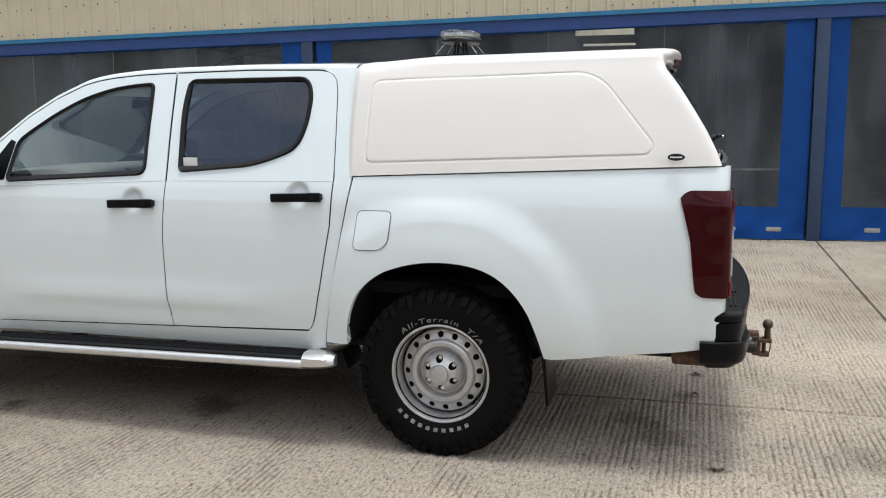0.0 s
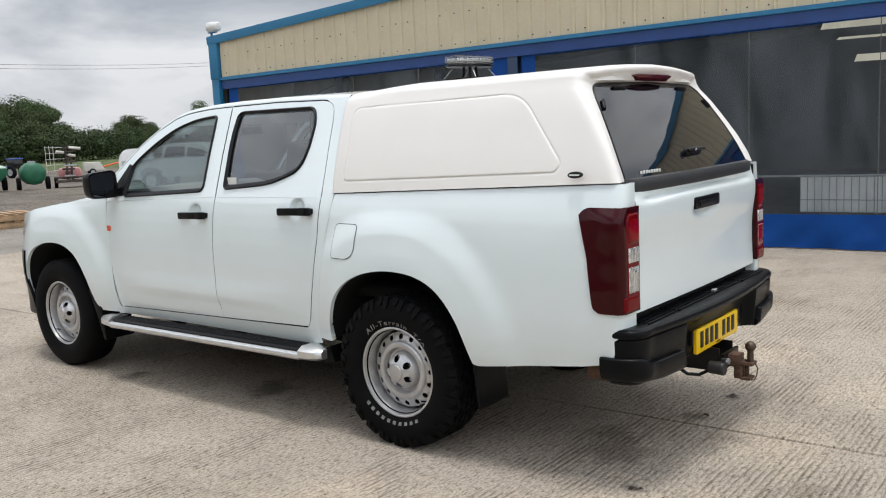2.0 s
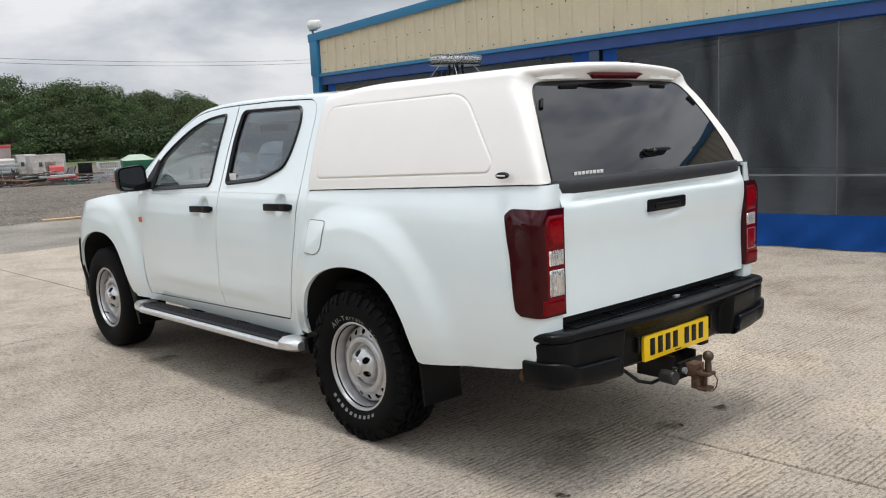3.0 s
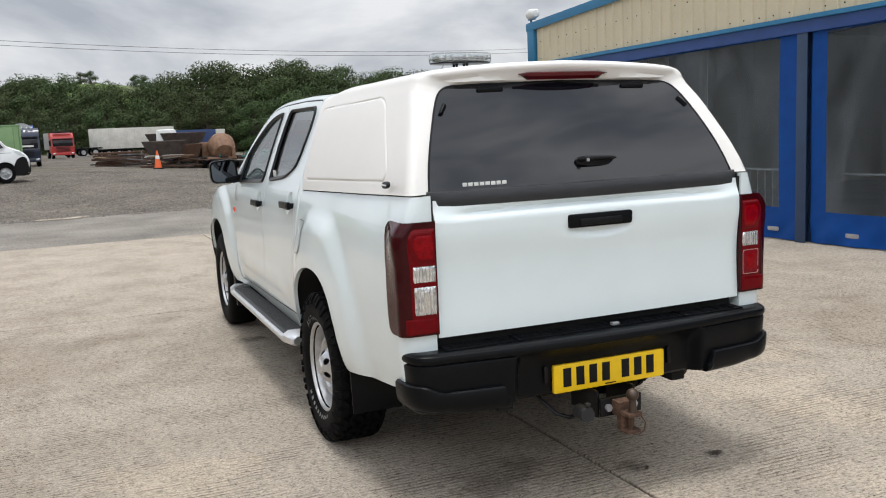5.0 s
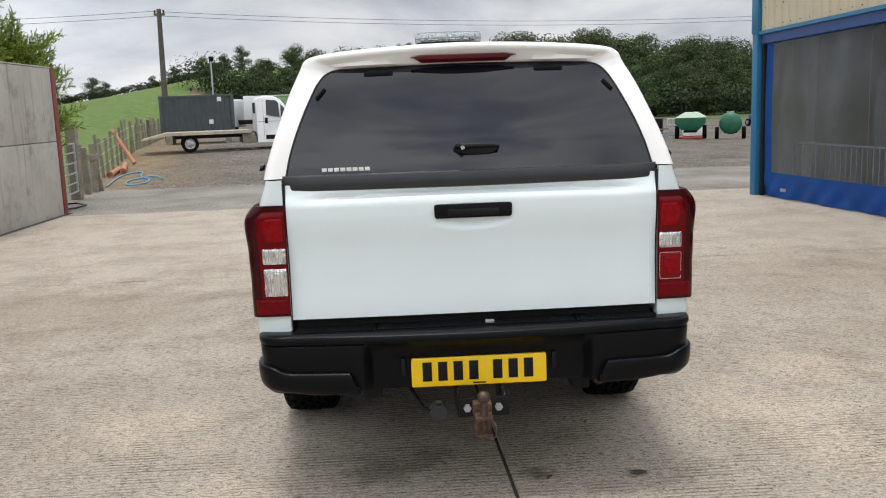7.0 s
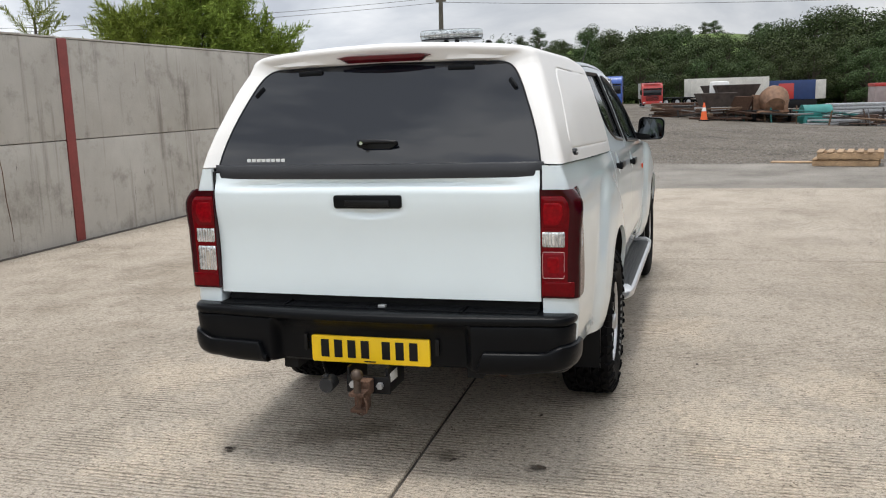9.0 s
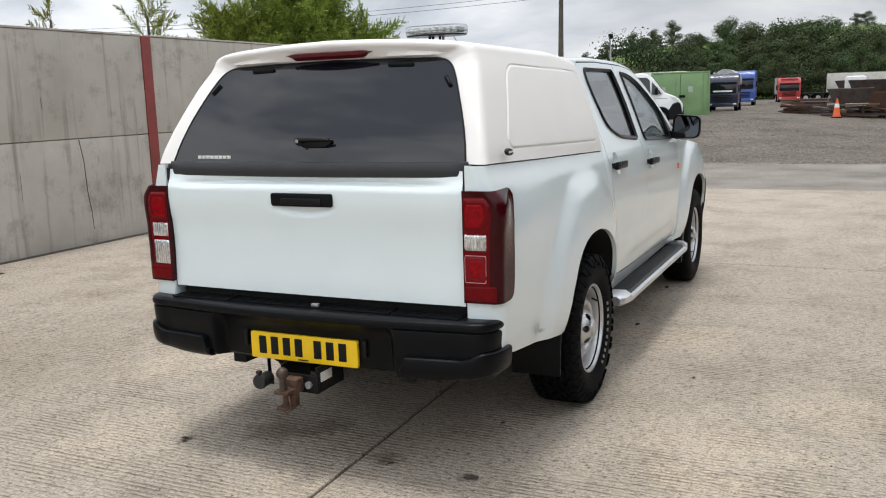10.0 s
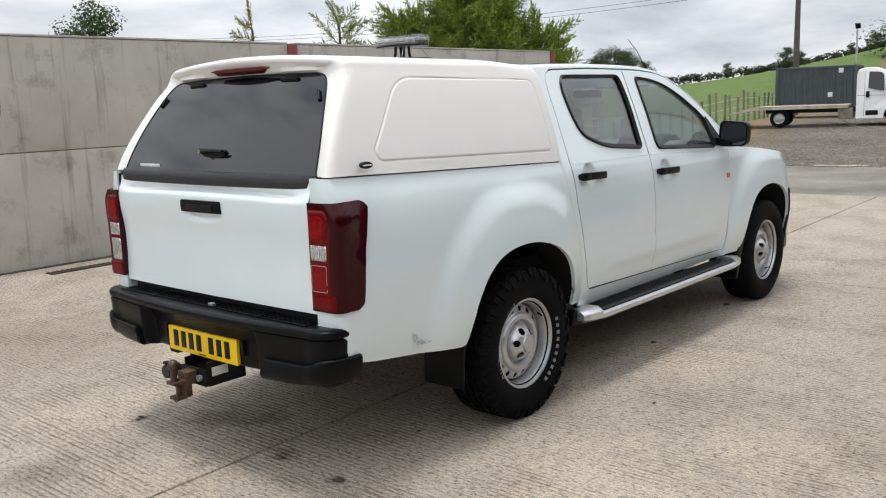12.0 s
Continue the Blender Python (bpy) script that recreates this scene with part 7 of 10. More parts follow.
def curtain(u0, u1, left, right, seed):
    """A sliding curtain: blue reinforced border with slack folds, clear film between, weld seams."""
    c = thing("pvc_curtain", "blue PVC strip curtain with clear film windows in a workshop bay", "curtain", B_AT, "workshop curtains")
    rnd = random.Random(seed)
    ph = [rnd.uniform(0, 6.28) for _ in range(6)]
    zw0, zw1 = 0.385, None
    def wob(u, z):
        k = sstep(0.45, 0.0, z)
        return 0.018 * k * math.sin(5.0 * u + ph[0] + 6 * z) + 0.012 * k * math.sin(13.0 * u + ph[1] - 14 * z) + 0.012 * math.sin(1.1 * u + ph[2]) + 0.008 * math.sin(2.3 * z + ph[3])
    def at(u, z, off=0.0):
        return (u, 0.11 + wob(u, z) - off, z)
    nu = int((u1 - u0) / 0.05)
    us = cols(u0, u1, nu)
    top = lambda u: f_low(u) - 0.02
    wt = lambda u: f_low(u) - 0.155
    def sheet(ua, ub, z0f, z1f, nz, nm, mt, lab="", off=0.0):
        bb = bm_new()
        n = max(2, int((ub - ua) / 0.05))
        grid(bb, [[at(x, z0f(x) + (z1f(x) - z0f(x)) * k / nz, off) for x in cols(ua, ub, n)] for k in range(nz + 1)])
        return part(nm, bb, mt, c, lab, angle=80)
    sag = lambda u: zw0 + 0.012 * math.sin(0.9 * u + ph[4])
    sheet(u0, u1, lambda u: 0.012, sag, 10, "bottom_band", M_BLUEPVC, "slack blue bottom band")
    sheet(u0, u1, wt, top, 3, "top_band", M_BLUEPVC)
    sheet(u0, u0 + left, sag, wt, 22, "side_band", M_BLUEPVC)
    sheet(u1 - right, u1, sag, wt, 22, "side_band", M_BLUEPVC)
    f = sheet(u0 + left, u1 - right, sag, wt, 14, "clear_film", M_FILM, "cloudy clear plastic film")
    f.visible_shadow = False
    k = 1
    ua, ub = u0 + left, u1 - right
    m_ = max(1, round((ub - ua) / 1.25))
    for k in range(1, m_):
        x = ua + (ub - ua) * k / m_
        sheet(x - 0.005, x + 0.005, sag, wt, 14, "weld_seam", M_SEAMFILM, "", 0.003)
    for x in (u0 + left + 0.35, u1 - right - 0.55, u1 - 0.35):
        bb = bm_new(); p = at(x, 0.13, 0.006)
        prism(bb, rounded([(x - 0.085, 0.105), (x + 0.085, 0.105), (x + 0.085, 0.155), (x - 0.085, 0.155)], 0.02, 4), "y", p[1] - 0.004, p[1], bevel=0.001)
        prism(bb, rounded([(x - 0.05, 0.12), (x + 0.05, 0.12), (x + 0.05, 0.14), (x - 0.05, 0.14)], 0.008, 4), "y", p[1] - 0.010, p[1] - 0.003, bevel=0.001)
        part("buckle_plate", bb, M_GALV, c, "pale metal buckle plate")
    return c


M_SEAMFILM = mat("weld_seam_film", (0.13, 0.13, 0.13), 0.35, var=0.1, scale=10)
curtain(0.27, 5.395, 0.20, 0.26, 1)
curtain(5.585, 11.46, 0.20, 0.31, 2)
curtain(11.63, 17.42, 0.21, 0.24, 3)
curtain(17.58, 22.34, 0.21, 0.24, 4)

# floodlight on the corner
fl = thing("floodlight", "small white floodlight on the building corner", "floodlight", B_AT @ pose(0.02, 0.06, 3.17))
b = bm_new(); cyl(b, (0, 0, 0), (0, 0, 0.05), 0.02); box(b, (0.02, 0, 0.055), (0.16, 0.05, 0.015), 0.003); part("bracket", b, M_TEAL, fl)
b = bm_new()
lathe(b, [(0.001, -0.14), (0.05, -0.135), (0.075, -0.10), (0.085, 0.0), (0.09, 0.10), (0.082, 0.105), (0.001, 0.095)], 20)
part("lamp_head", b, mat("weathered_white", (0.62, 0.62, 0.60), 0.5, var=0.15, scale=20), fl, m=pose(0.06, 0, 0.14, 0, 0, 80))
b = bm_new(); box(b, (-0.03, 0.05, -0.35), (0.05, 0.08, 0.13), 0.01); part("junction_box", b, M_GALV, fl)
b = bm_new(); tube(b, [(-0.01, 0.02, 0.02), (-0.05, 0.02, -0.02), (-0.055, 0.02, -0.10), (-0.03, 0.03, -0.28)], 0.006, 6); part("cable", b, M_TRIM, fl)

# steel crowd barriers standing just inside the first bay
def barrier(u0, u1):
    t = thing("crowd_barrier", "galvanised steel crowd barrier behind the clear curtain", "barrier", B_AT, "crowd barriers")
    b = bm_new()
    o = rounded([(u0, 0.12), (u1, 0.12), (u1, 0.82), (u0, 0.82)], 0.14, 6)
    tube(b, [(p.x, 0.42, p.y) for p in o] + [(o[0].x, 0.42, o[0].y)], 0.017, 8)
    part("outer_frame", b, M_GALV, t)
    n = int((u1 - u0) / 0.12)
    for k in range(1, n):
        u = u0 + (u1 - u0) * k / n
        b = bm_new(); cyl(b, (u, 0.42, 0.125), (u, 0.42, 0.815), 0.007, seg=6); part("upright_bar", b, M_GALV, t)
    for u in (u0 + 0.35, u1 - 0.35):
        b = bm_new(); tube(b, [(u, 0.20, 0.026), (u, 0.42, 0.12), (u, 0.64, 0.026)], 0.012, 6); part("foot", b, M_GALV, t)
barrier(0.55, 2.85); barrier(2.95, 5.25)

# ---- parked vehicles and yard clutter ----
def g(x, y):
    return ground_z(x, y) - 0.03


M_VANWHITE = mat("van_white", (0.74, 0.75, 0.75), 0.35, var=0.06, scale=2, coat=0.3)
M_GREYBOX = mat("grey_container_paint", (0.055, 0.068, 0.075), 0.55, var=0.15, scale=2.5)
M_GREENBOX = mat("green_container_paint", (0.19, 0.31, 0.14), 0.55, var=0.12, scale=1.5)
M_NAVY = mat("navy_lorry_paint", (0.012, 0.018, 0.045), 0.35, coat=0.4, var=0.1, scale=2)
M_BLUELORRY = mat("blue_lorry_paint", (0.03, 0.085, 0.33), 0.35, coat=0.3, var=0.1, scale=2)
M_REDLORRY = mat("red_lorry_paint", (0.42, 0.03, 0.025), 0.4, coat=0.3, var=0.1, scale=2)
M_OLDWHITE = mat("dirty_white_sheet", (0.55, 0.53, 0.48), 0.7, var=0.15, scale=0.8, fine=0.08, fscale=6)
M_TIMBER = mat("raw_timber", (0.40, 0.27, 0.16), 0.8, var=0.25, scale=6, fine=0.15, fscale=50, rand=0.15)
M_OLDTIMBER = mat("weathered_timber", (0.21, 0.18, 0.14), 0.85, var=0.3, scale=5, fine=0.2, fscale=40, rand=0.2)
M_BEDTIMBER = mat("pale_bed_timber", (0.42, 0.37, 0.29), 0.85, var=0.25, scale=4, rand=0.12)
M_POLE = mat("pole_timber", (0.10, 0.085, 0.07), 0.85, var=0.25, scale=3)
M_DKGREEN = mat("dark_green_paint", (0.012, 0.11, 0.055), 0.45, var=0.15, scale=3)
M_PALEGREEN = mat("pale_green_cover", (0.36, 0.44, 0.34), 0.7, var=0.12, scale=3)
M_ORANGE = mat("orange_cone_plastic", (0.75, 0.12, 0.025), 0.5)
M_MIXER = mat("worn_orange_paint", (0.20, 0.11, 0.065), 0.7, var=0.35, scale=5)
M_SCRAP = mat("dark_scrap_iron", (0.06, 0.045, 0.038), 0.8, var=0.4, scale=4)
M_SILVER = mat("silver_car_paint", (0.48, 0.48, 0.47), 0.3, metal=0.4, coat=0.5)
M_TEALM = mat("teal_machine_paint", (0.03, 0.20, 0.18), 0.5, var=0.2, scale=4)
M_CLAY = mat("terracotta_pipe", (0.42, 0.17, 0.09), 0.6, var=0.15, scale=6)
M_HOSE = mat("blue_hose", (0.10, 0.30, 0.46), 0.5)
M_WHITEBAG = mat("white_bag", (0.70, 0.70, 0.68), 0.8, var=0.1, scale=4)


def road_wheel(parent, x, y, r, w, face=1, rim=0.6, rim_mat=None):
    """A plain wheel at (x, y) standing on z = 0, its face towards y * face."""
    a = new("wheel"); a.parent = parent
    b = bm_new()
    lathe(b, [(r * rim, -w / 2), (r * 0.93, -w / 2), (r, -w * 0.36), (r, w * 0.36), (r * 0.93, w / 2), (r * rim, w / 2)], 28)
    part("tyre", b, M_RUBBER, a)
    b = bm_new()
    lathe(b, [(r * rim, -w * 0.46), (r * rim * 0.92, -w * 0.40), (r * rim * 0.75, -w * 0.30), (r * rim * 0.35, -w * 0.36), (r * rim * 0.30, -w * 0.44), (0.005, -w * 0.45)], 24)
    for k in range(5):
        t = 2 * math.pi * k / 5
        cyl(b, (r * rim * 0.86 * math.cos(t), -w * 0.40, r * rim * 0.86 * math.sin(t)), (r * rim * 0.25 * math.cos(t), -w * 0.44, r * rim * 0.25 * math.sin(t)), r * 0.07, r * 0.06, 6)
    part("rim", b, rim_mat or M_GALV, a)
    a.matrix_basis = pose(x, y, r, 0, 0, 0 if face < 0 else 180)
    return a


def ribbed_box(name, parent, x0, x1, y0, y1, z0, z1, mt, pitch=0.28, depth=0.036):
    """A container shell with corrugated walls."""
    b = bm_new()
    def run(a, c, n):
        out = []
        for k in range(n):
            for f, d in ((0.05, 0), (0.40, 0), (0.50, 1), (0.92, 1)):
                t = a + (c - a) * (k + f) / n
                out.append((t, d))
        return [(a, 0)] + out + [(c, 0)]
    loop = []
    nx, ny = max(2, int((x1 - x0) / pitch)), max(2, int((y1 - y0) / pitch))
    loop += [(t, y0 + d * depth) for t, d in run(x0, x1, nx)]
    loop += [(x1 - d * depth, t) for t, d in run(y0, y1, ny)][1:]
    loop += [(t, y1 - d * depth) for t, d in run(x1, x0, nx)][1:]
    loop += [(x0 + d * depth, t) for t, d in run(y1, y0, ny)][1:-1]
    grid(b, [[(p[0], p[1], z) for p in loop] for z in (z0 + 0.08, z1 - 0.08)], close_u=True)
    sh = part(name, b, mt, parent, angle=20)
    for z, nm in ((z0 + 0.045, "floor_frame"), (z1 - 0.045, "roof_panel")):
        b = bm_new(); box(b, ((x0 + x1) / 2, (y0 + y1) / 2, z), (x1 - x0 + 0.03, y1 - y0 + 0.03, 0.09), 0.008); part(nm, b, mt, parent)
    for x in (x0, x1):
        for y in (y0, y1):
            b = bm_new(); box(b, (x, y, (z0 + z1) / 2), (0.10, 0.10, z1 - z0 + 0.006), 0.008); part("corner_post", b, mt, parent)
    return sh


# white beavertail lorry with a grey box on its bed (its length runs along local x, nose at +x)
V = pose(-26.67, -6.01, g(-26.7, -6.0), 0, 0, 104) @ pose(1.8 * (0.93 - 0.865), 0, 0) @ Matrix.Scale(0.865, 4)
van = thing("beavertail_van", "white cab flatbed van with a sloping timber tail bed", "van", V)
for sgn in (-1, 1):
    road_wheel(van, 2.05, sgn * 0.90, 0.35, 0.22, sgn)
    road_wheel(van, -1.85, sgn * 0.90, 0.33, 0.24, sgn)
b = bm_new()
side = rounded([(0.74, 0.27), (1.62, 0.27), (1.66, 0.48), (1.80, 0.70), (2.06, 0.78), (2.30, 0.70), (2.45, 0.48), (2.48, 0.30), (2.86, 0.30), (2.90, 0.78), (2.84, 0.94), (2.64, 1.13), (2.36, 1.24), (2.14, 1.34), (1.70, 1.93), (1.46, 2.06), (1.10, 2.08), (0.80, 2.02), (0.74, 1.84)],
               [0.03, 0.02, 0.1, 0.12, 0.12, 0.12, 0.1, 0.02, 0.08, 0.1, 0.1, 0.12, 0.1, 0.08, 0.15, 0.15, 0.1, 0.1, 0.1], 4)
rows_ = []
for y, inn in ((-0.99, 0.05), (-0.965, 0.015), (-0.93, 0.0), (0.93, 0.0), (0.965, 0.015), (0.99, 0.05)):
    rows_.append([(p.x - (inn * 2.0 if p.x > 2.6 else 0), y * (1 - 0.13 * sstep(1.15, 2.08, p.y)), p.y - (inn if p.y > 1 else 0)) for p in side])
vs_ = grid(b, rows_, close_u=True)
b.faces.new(vs_[0]); b.faces.new(vs_[-1][::-1])
cabv = part("cab", b, M_VANWHITE, van, angle=35)
b = bm_new(); prism(b, [(1.60, 0.32), (2.52, 0.32), (2.52, 0.80), (1.60, 0.80)], "y", -0.84, 0.84); part("wheel_well", b, M_DARK, van)
def van_side(z):
    return 0.99 * (1 - 0.13 * sstep(1.15, 2.08, z))
for sgn in (-1, 1):
    for pol, nm in (([(1.12, 1.34), (1.60, 1.24), (1.64, 1.24), (1.62, 1.80), (1.50, 1.90), (1.14, 1.92)], "side_window"), ([(1.68, 1.24), (2.08, 1.26), (1.70, 1.75)], "quarter_window")):
        q = rounded(pol, 0.035, 3)
        b = bm_new(); rows_ = [[(p.x, sgn * (van_side(p.y) + o), p.y) for p in q] for o in (-0.03, 0.008)]
        vs_ = grid(b, rows_, close_u=True); b.faces.new(vs_[1])
        part(nm, b, M_BACKGLASS, cabv, "dark side window")
    # surface strips, dark for the shaded door gaps, grey for the waist crease's shade
    for x, z0, z1 in ((1.00, 0.34, 1.92), (1.70, 0.86, 1.22)):
        b = bm_new(); rows_ = [[(x + dx, sgn * (van_side(z) + 0.004), z) for z in cols(z0, z1, 8)] for dx in (0.0, 0.008)]; grid(b, rows_); part("door_gap", b, M_DARK, cabv)
    b = bm_new(); rows_ = [[(x, sgn * (van_side(0.3) + 0.004), 1.075 + dz) for x in (0.76, 1.4, 2.3)] for dz in (0.0, 0.012)]; grid(b, rows_); part("waist_crease", b, M_GREYBOX, cabv)
    b = bm_new(); box(b, (1.11, sgn * 0.995, 1.12), (0.12, 0.03, 0.22), 0.02); part("door_handle", b, M_TRIM, cabv)
    b = bm_new(); box(b, (1.26, sgn * 0.995, 0.47), (0.40, 0.03, 0.17), 0.01); part("side_moulding", b, M_TRIM, cabv)
    b = bm_new(); box(b, (1.86, sgn * 1.12, 1.37), (0.12, 0.20, 0.30), 0.05); cyl(b, (1.92, sgn * 0.93, 1.28), (1.88, sgn * 1.10, 1.28), 0.03); part("door_mirror", b, M_TRIM, van)
    b = bm_new(); prism(b, rounded([(2.34, 1.19), (2.60, 1.10), (2.76, 0.94), (2.62, 0.95), (2.44, 1.05)], 0.03, 3), "y", sgn * 0.72, sgn * 0.996); part("headlight", b, M_CLEAR, van, "clear headlight")
    b = bm_new()
    arc_ = [(2.06 + 0.44 * math.cos(a_), 0.36 + 0.44 * math.sin(a_)) for a_ in cols(0.05, math.pi - 0.05, 16)]
    grid(b, [[(p[0] + (0 if k == 0 else 0.04 * math.cos(a2)), sgn * (1.0 - 0.01 * k), p[1] + (0 if k == 0 else 0.04 * math.sin(a2))) for p, a2 in zip(arc_, cols(0.05, math.pi - 0.05, 16))] for k in (0, 1)])
    part("arch_lip", b, M_VANWHITE, van)
b = bm_new()
nose_ = rounded([(2.46, 0.26), (2.84, 0.24), (2.95, 0.36), (2.95, 0.70), (2.90, 0.90), (2.80, 0.93), (2.62, 0.86), (2.50, 0.66)], [0.03, 0.05, 0.08, 0.1, 0.05, 0.05, 0.06, 0.06], 4)
rows_ = [[(p.x - i_, y, p.y) for p in nose_] for y, i_ in ((-1.0, 0.14), (-0.90, 0.03), (-0.6, 0.0), (0.6, 0.0), (0.90, 0.03), (1.0, 0.14))]
vs_ = grid(b, rows_, close_u=True); b.faces.new(vs_[0]); b.faces.new(vs_[-1][::-1])
part("front_bumper", b, M_TRIM, van, "dark grey plastic bumper")
b = bm_new(); grid(b, [[(2.15, y, 1.352) for y in cols(-0.80, 0.80, 4)], [(1.72, y * 0.92, 1.93) for y in cols(-0.80, 0.80, 4)]]); thicken(b, -0.01); part("windscreen", b, M_BACKGLASS, van)
b = bm_new(); box(b, (0.738, 0, 1.62), (0.02, 1.1, 0.42), 0.005); part("rear_window", b, M_BACKGLASS, cabv)
b = bm_new(); box(b, (-0.3, -0.42, 0.60), (4.2, 0.08, 0.18), 0.01); box(b, (-0.3, 0.42, 0.60), (4.2, 0.08, 0.18), 0.01); part("chassis", b, M_TRIM, van)
for k in range(22):
    b = bm_new(); x = 0.42 - 0.145 * k; box(b, (x, 0, 0.75), (0.135, 2.05, 0.05), 0.006); part("deck_board", b, M_BEDTIMBER, van)
for k in range(6):
    b = bm_new(); x = -2.80 - 0.145 * k; box(b, (x, 0, 0.72 - 0.035 * k), (0.14, 2.05, 0.05), 0.006, m=None); part("deck_board", b, M_BEDTIMBER, van)
for sgn in (-1, 1):
    b = bm_new(); prism(b, [(0.5, 0.66), (0.5, 0.78), (-2.72, 0.78), (-3.62, 0.56), (-3.62, 0.50), (-2.70, 0.66)], "y", sgn * 1.03, sgn * 1.08); part("bed_rail", b, M_BEDTIMBER, van, "weathered timber bed rail")
    b = bm_new(); box(b, (0.40, sgn * 0.80, 0.46), (0.50, 0.40, 0.40), 0.03); part("locker", b, M_OLDTIMBER, van)
gbox = thing("grey_container", "dark grey corrugated steel container standing behind the van", "container", pose(-33.0, -8.6, g(-33.0, -8.6), 0, 0, 100))
ribbed_box("corrugated_wall", gbox, -1.45, 1.45, 0.0, 2.3, 0.46, 2.40 - g(-33.0, -8.6), M_GREYBOX, 0.20, 0.03)
for x in (-1.2, 1.2):
    b = bm_new(); box(b, (x, 1.15, 0.23), (0.25, 2.2, 0.46), 0.01); part("bearer_block", b, M_OLDTIMBER, gbox)
for x, z in ((0.92, 1.82), (0.55, 0.90)):
    b = bm_new(); box(b, (x, -0.008, z), (0.17, 0.012, 0.18), 0.002); part("white_label", b, M_STICKER, gbox)

# white tipper lorry half hidden behind
T2 = pose(-43.2, -8.3, g(-43, -8), 0, 0, -97)
lorry = thing("white_lorry", "white lorry with a grey box body parked behind the van", "lorry", T2)
for sgn in (-1, 1):
    for x in (1.2, -1.7): road_wheel(lorry, x, sgn * 0.95, 0.42, 0.26, sgn)
b = bm_new(); prism(b, rounded([(0.3, 0.5), (2.1, 0.5), (2.15, 1.3), (1.85, 1.90), (0.35, 1.95)], 0.1, 4), "y", -1.0, 1.0, bevel=0.04); part("cab", b, M_VANWHITE, lorry)
for sgn in (-1, 1):
    b = bm_new(); prism(b, rounded([(0.9, 1.35), (1.95, 1.35), (1.80, 1.78), (0.95, 1.78)], 0.06, 3), "y", sgn * 0.98, sgn * 1.012); part("side_window", b, M_BACKGLASS, lorry)
b = bm_new(); box(b, (-1.35, 0, 1.47), (2.3, 2.1, 1.22), 0.03); part("box_body", b, M_VANWHITE, lorry)
b = bm_new(); box(b, (-0.35, 0, 0.75), (4.4, 0.9, 0.22), 0.02); part("chassis", b, M_TRIM, lorry)

# green store container
GC = pose(-37.15, -5.25, g(-37, -5.2), 0, 0, 9) @ Matrix.Diagonal((0.74, 0.755, 0.755, 1))
gcont = thing("green_store_container", "light green steel store container with double doors", "container", GC)
ribbed_box("corrugated_wall", gcont, -6.0, 0.0, -1.66, 1.66, 0.0, 2.60, M_GREENBOX)
for y0, y1 in ((-1.58, -0.02), (0.02, 1.58)):
    b = bm_new(); box(b, (0.03, (y0 + y1) / 2, 1.28), (0.05, y1 - y0, 2.38), 0.01); d_ = part("door", b, M_GREENBOX, gcont)
    b = bm_new(); cyl(b, (0.075, y1 - 0.25, 0.15), (0.075, y1 - 0.25, 2.42), 0.02, seg=8); part("lock_bar", b, M_GREENBOX, d_)
    b = bm_new(); box(b, (0.062, (y0 + y1) / 2 - 0.2, 1.55), (0.01, 0.28, 0.34), 0.002); part("notice", b, M_PALEGREEN, d_)
b = bm_new(); box(b, (0.08, 0.12, 1.15), (0.06, 0.34, 0.16), 0.01); part("lock_box", b, M_TRIM, gcont)


def tractor_unit(name, label, m, mt, h=3.3, wide=2.4, cream=False):
    """A cab-over lorry seen from its front quarter; nose at +x."""
    t = thing(name, label, "lorry", m)
    for sgn in (-1, 1):
        for x in (-0.55, -4.2): road_wheel(t, x, sgn * (wide / 2 - 0.16), 0.50, 0.30, sgn)
    b = bm_new(); prism(b, rounded([(-2.0, 0.75), (0.0, 0.45), (0.05, 1.3), (-0.10, h - 0.45), (-0.5, h), (-2.0, h + 0.02)], [0.05, 0.06, 0.1, 0.3, 0.3, 0.05], 5), "y", -wide / 2, wide / 2, bevel=0.06)
    c = part("cab", b, mt, t)
    b = bm_new(); box(b, (0.02, 0, h * 0.60), (0.10, wide * 0.88, h * 0.24), 0.03); part("windscreen", b, M_BACKGLASS, c)
    b = bm_new(); box(b, (0.10, 0, h * 0.76), (0.16, wide * 0.9, 0.16), 0.03); part("sun_visor", b, M_TRIM, c)
    for k in range(4):
        b = bm_new(); box(b, (0.06, 0, 0.85 + 0.14 * k), (0.05, wide * 0.62, 0.07), 0.01); part("grille_bar", b, M_TRIM, c)
    b = bm_new(); box(b, (0.06, 0, 0.52), (0.22, wide * 0.98, 0.30), 0.05); part("bumper", b, mt if not cream else M_TRIM, t)
    for sgn in (-1, 1):
        b = bm_new(); box(b, (0.15, sgn * wide * 0.40, 0.56), (0.06, 0.30, 0.16), 0.02); part("headlight", b, M_REFLECT, t)
        b = bm_new(); box(b, (-0.15, sgn * (wide / 2 + 0.16), h * 0.62), (0.12, 0.14, 0.55), 0.04); part("door_mirror", b, M_TRIM, t)
        b = bm_new(); prism(b, rounded([(-1.0, h * 0.5), (-0.12, h * 0.5), (-0.22, h * 0.74), (-1.0, h * 0.74)], 0.06, 3), "y", sgn * (wide / 2 - 0.02), sgn * (wide / 2 + 0.012)); part("side_window", b, M_BACKGLASS, c)
    b = bm_new(); box(b, (-3.4, 0, 0.85), (5.5, 0.9, 0.25), 0.02); part("chassis", b, M_TRIM, t)
    return t


def far(x, y):
    return g(x, y)


nl = tractor_unit("navy_lorry", "dark navy lorry cab with a row of roof lamps", pose(-86.5, -10.6, far(-87, -10), 0, 0, 12), M_NAVY, 3.0)
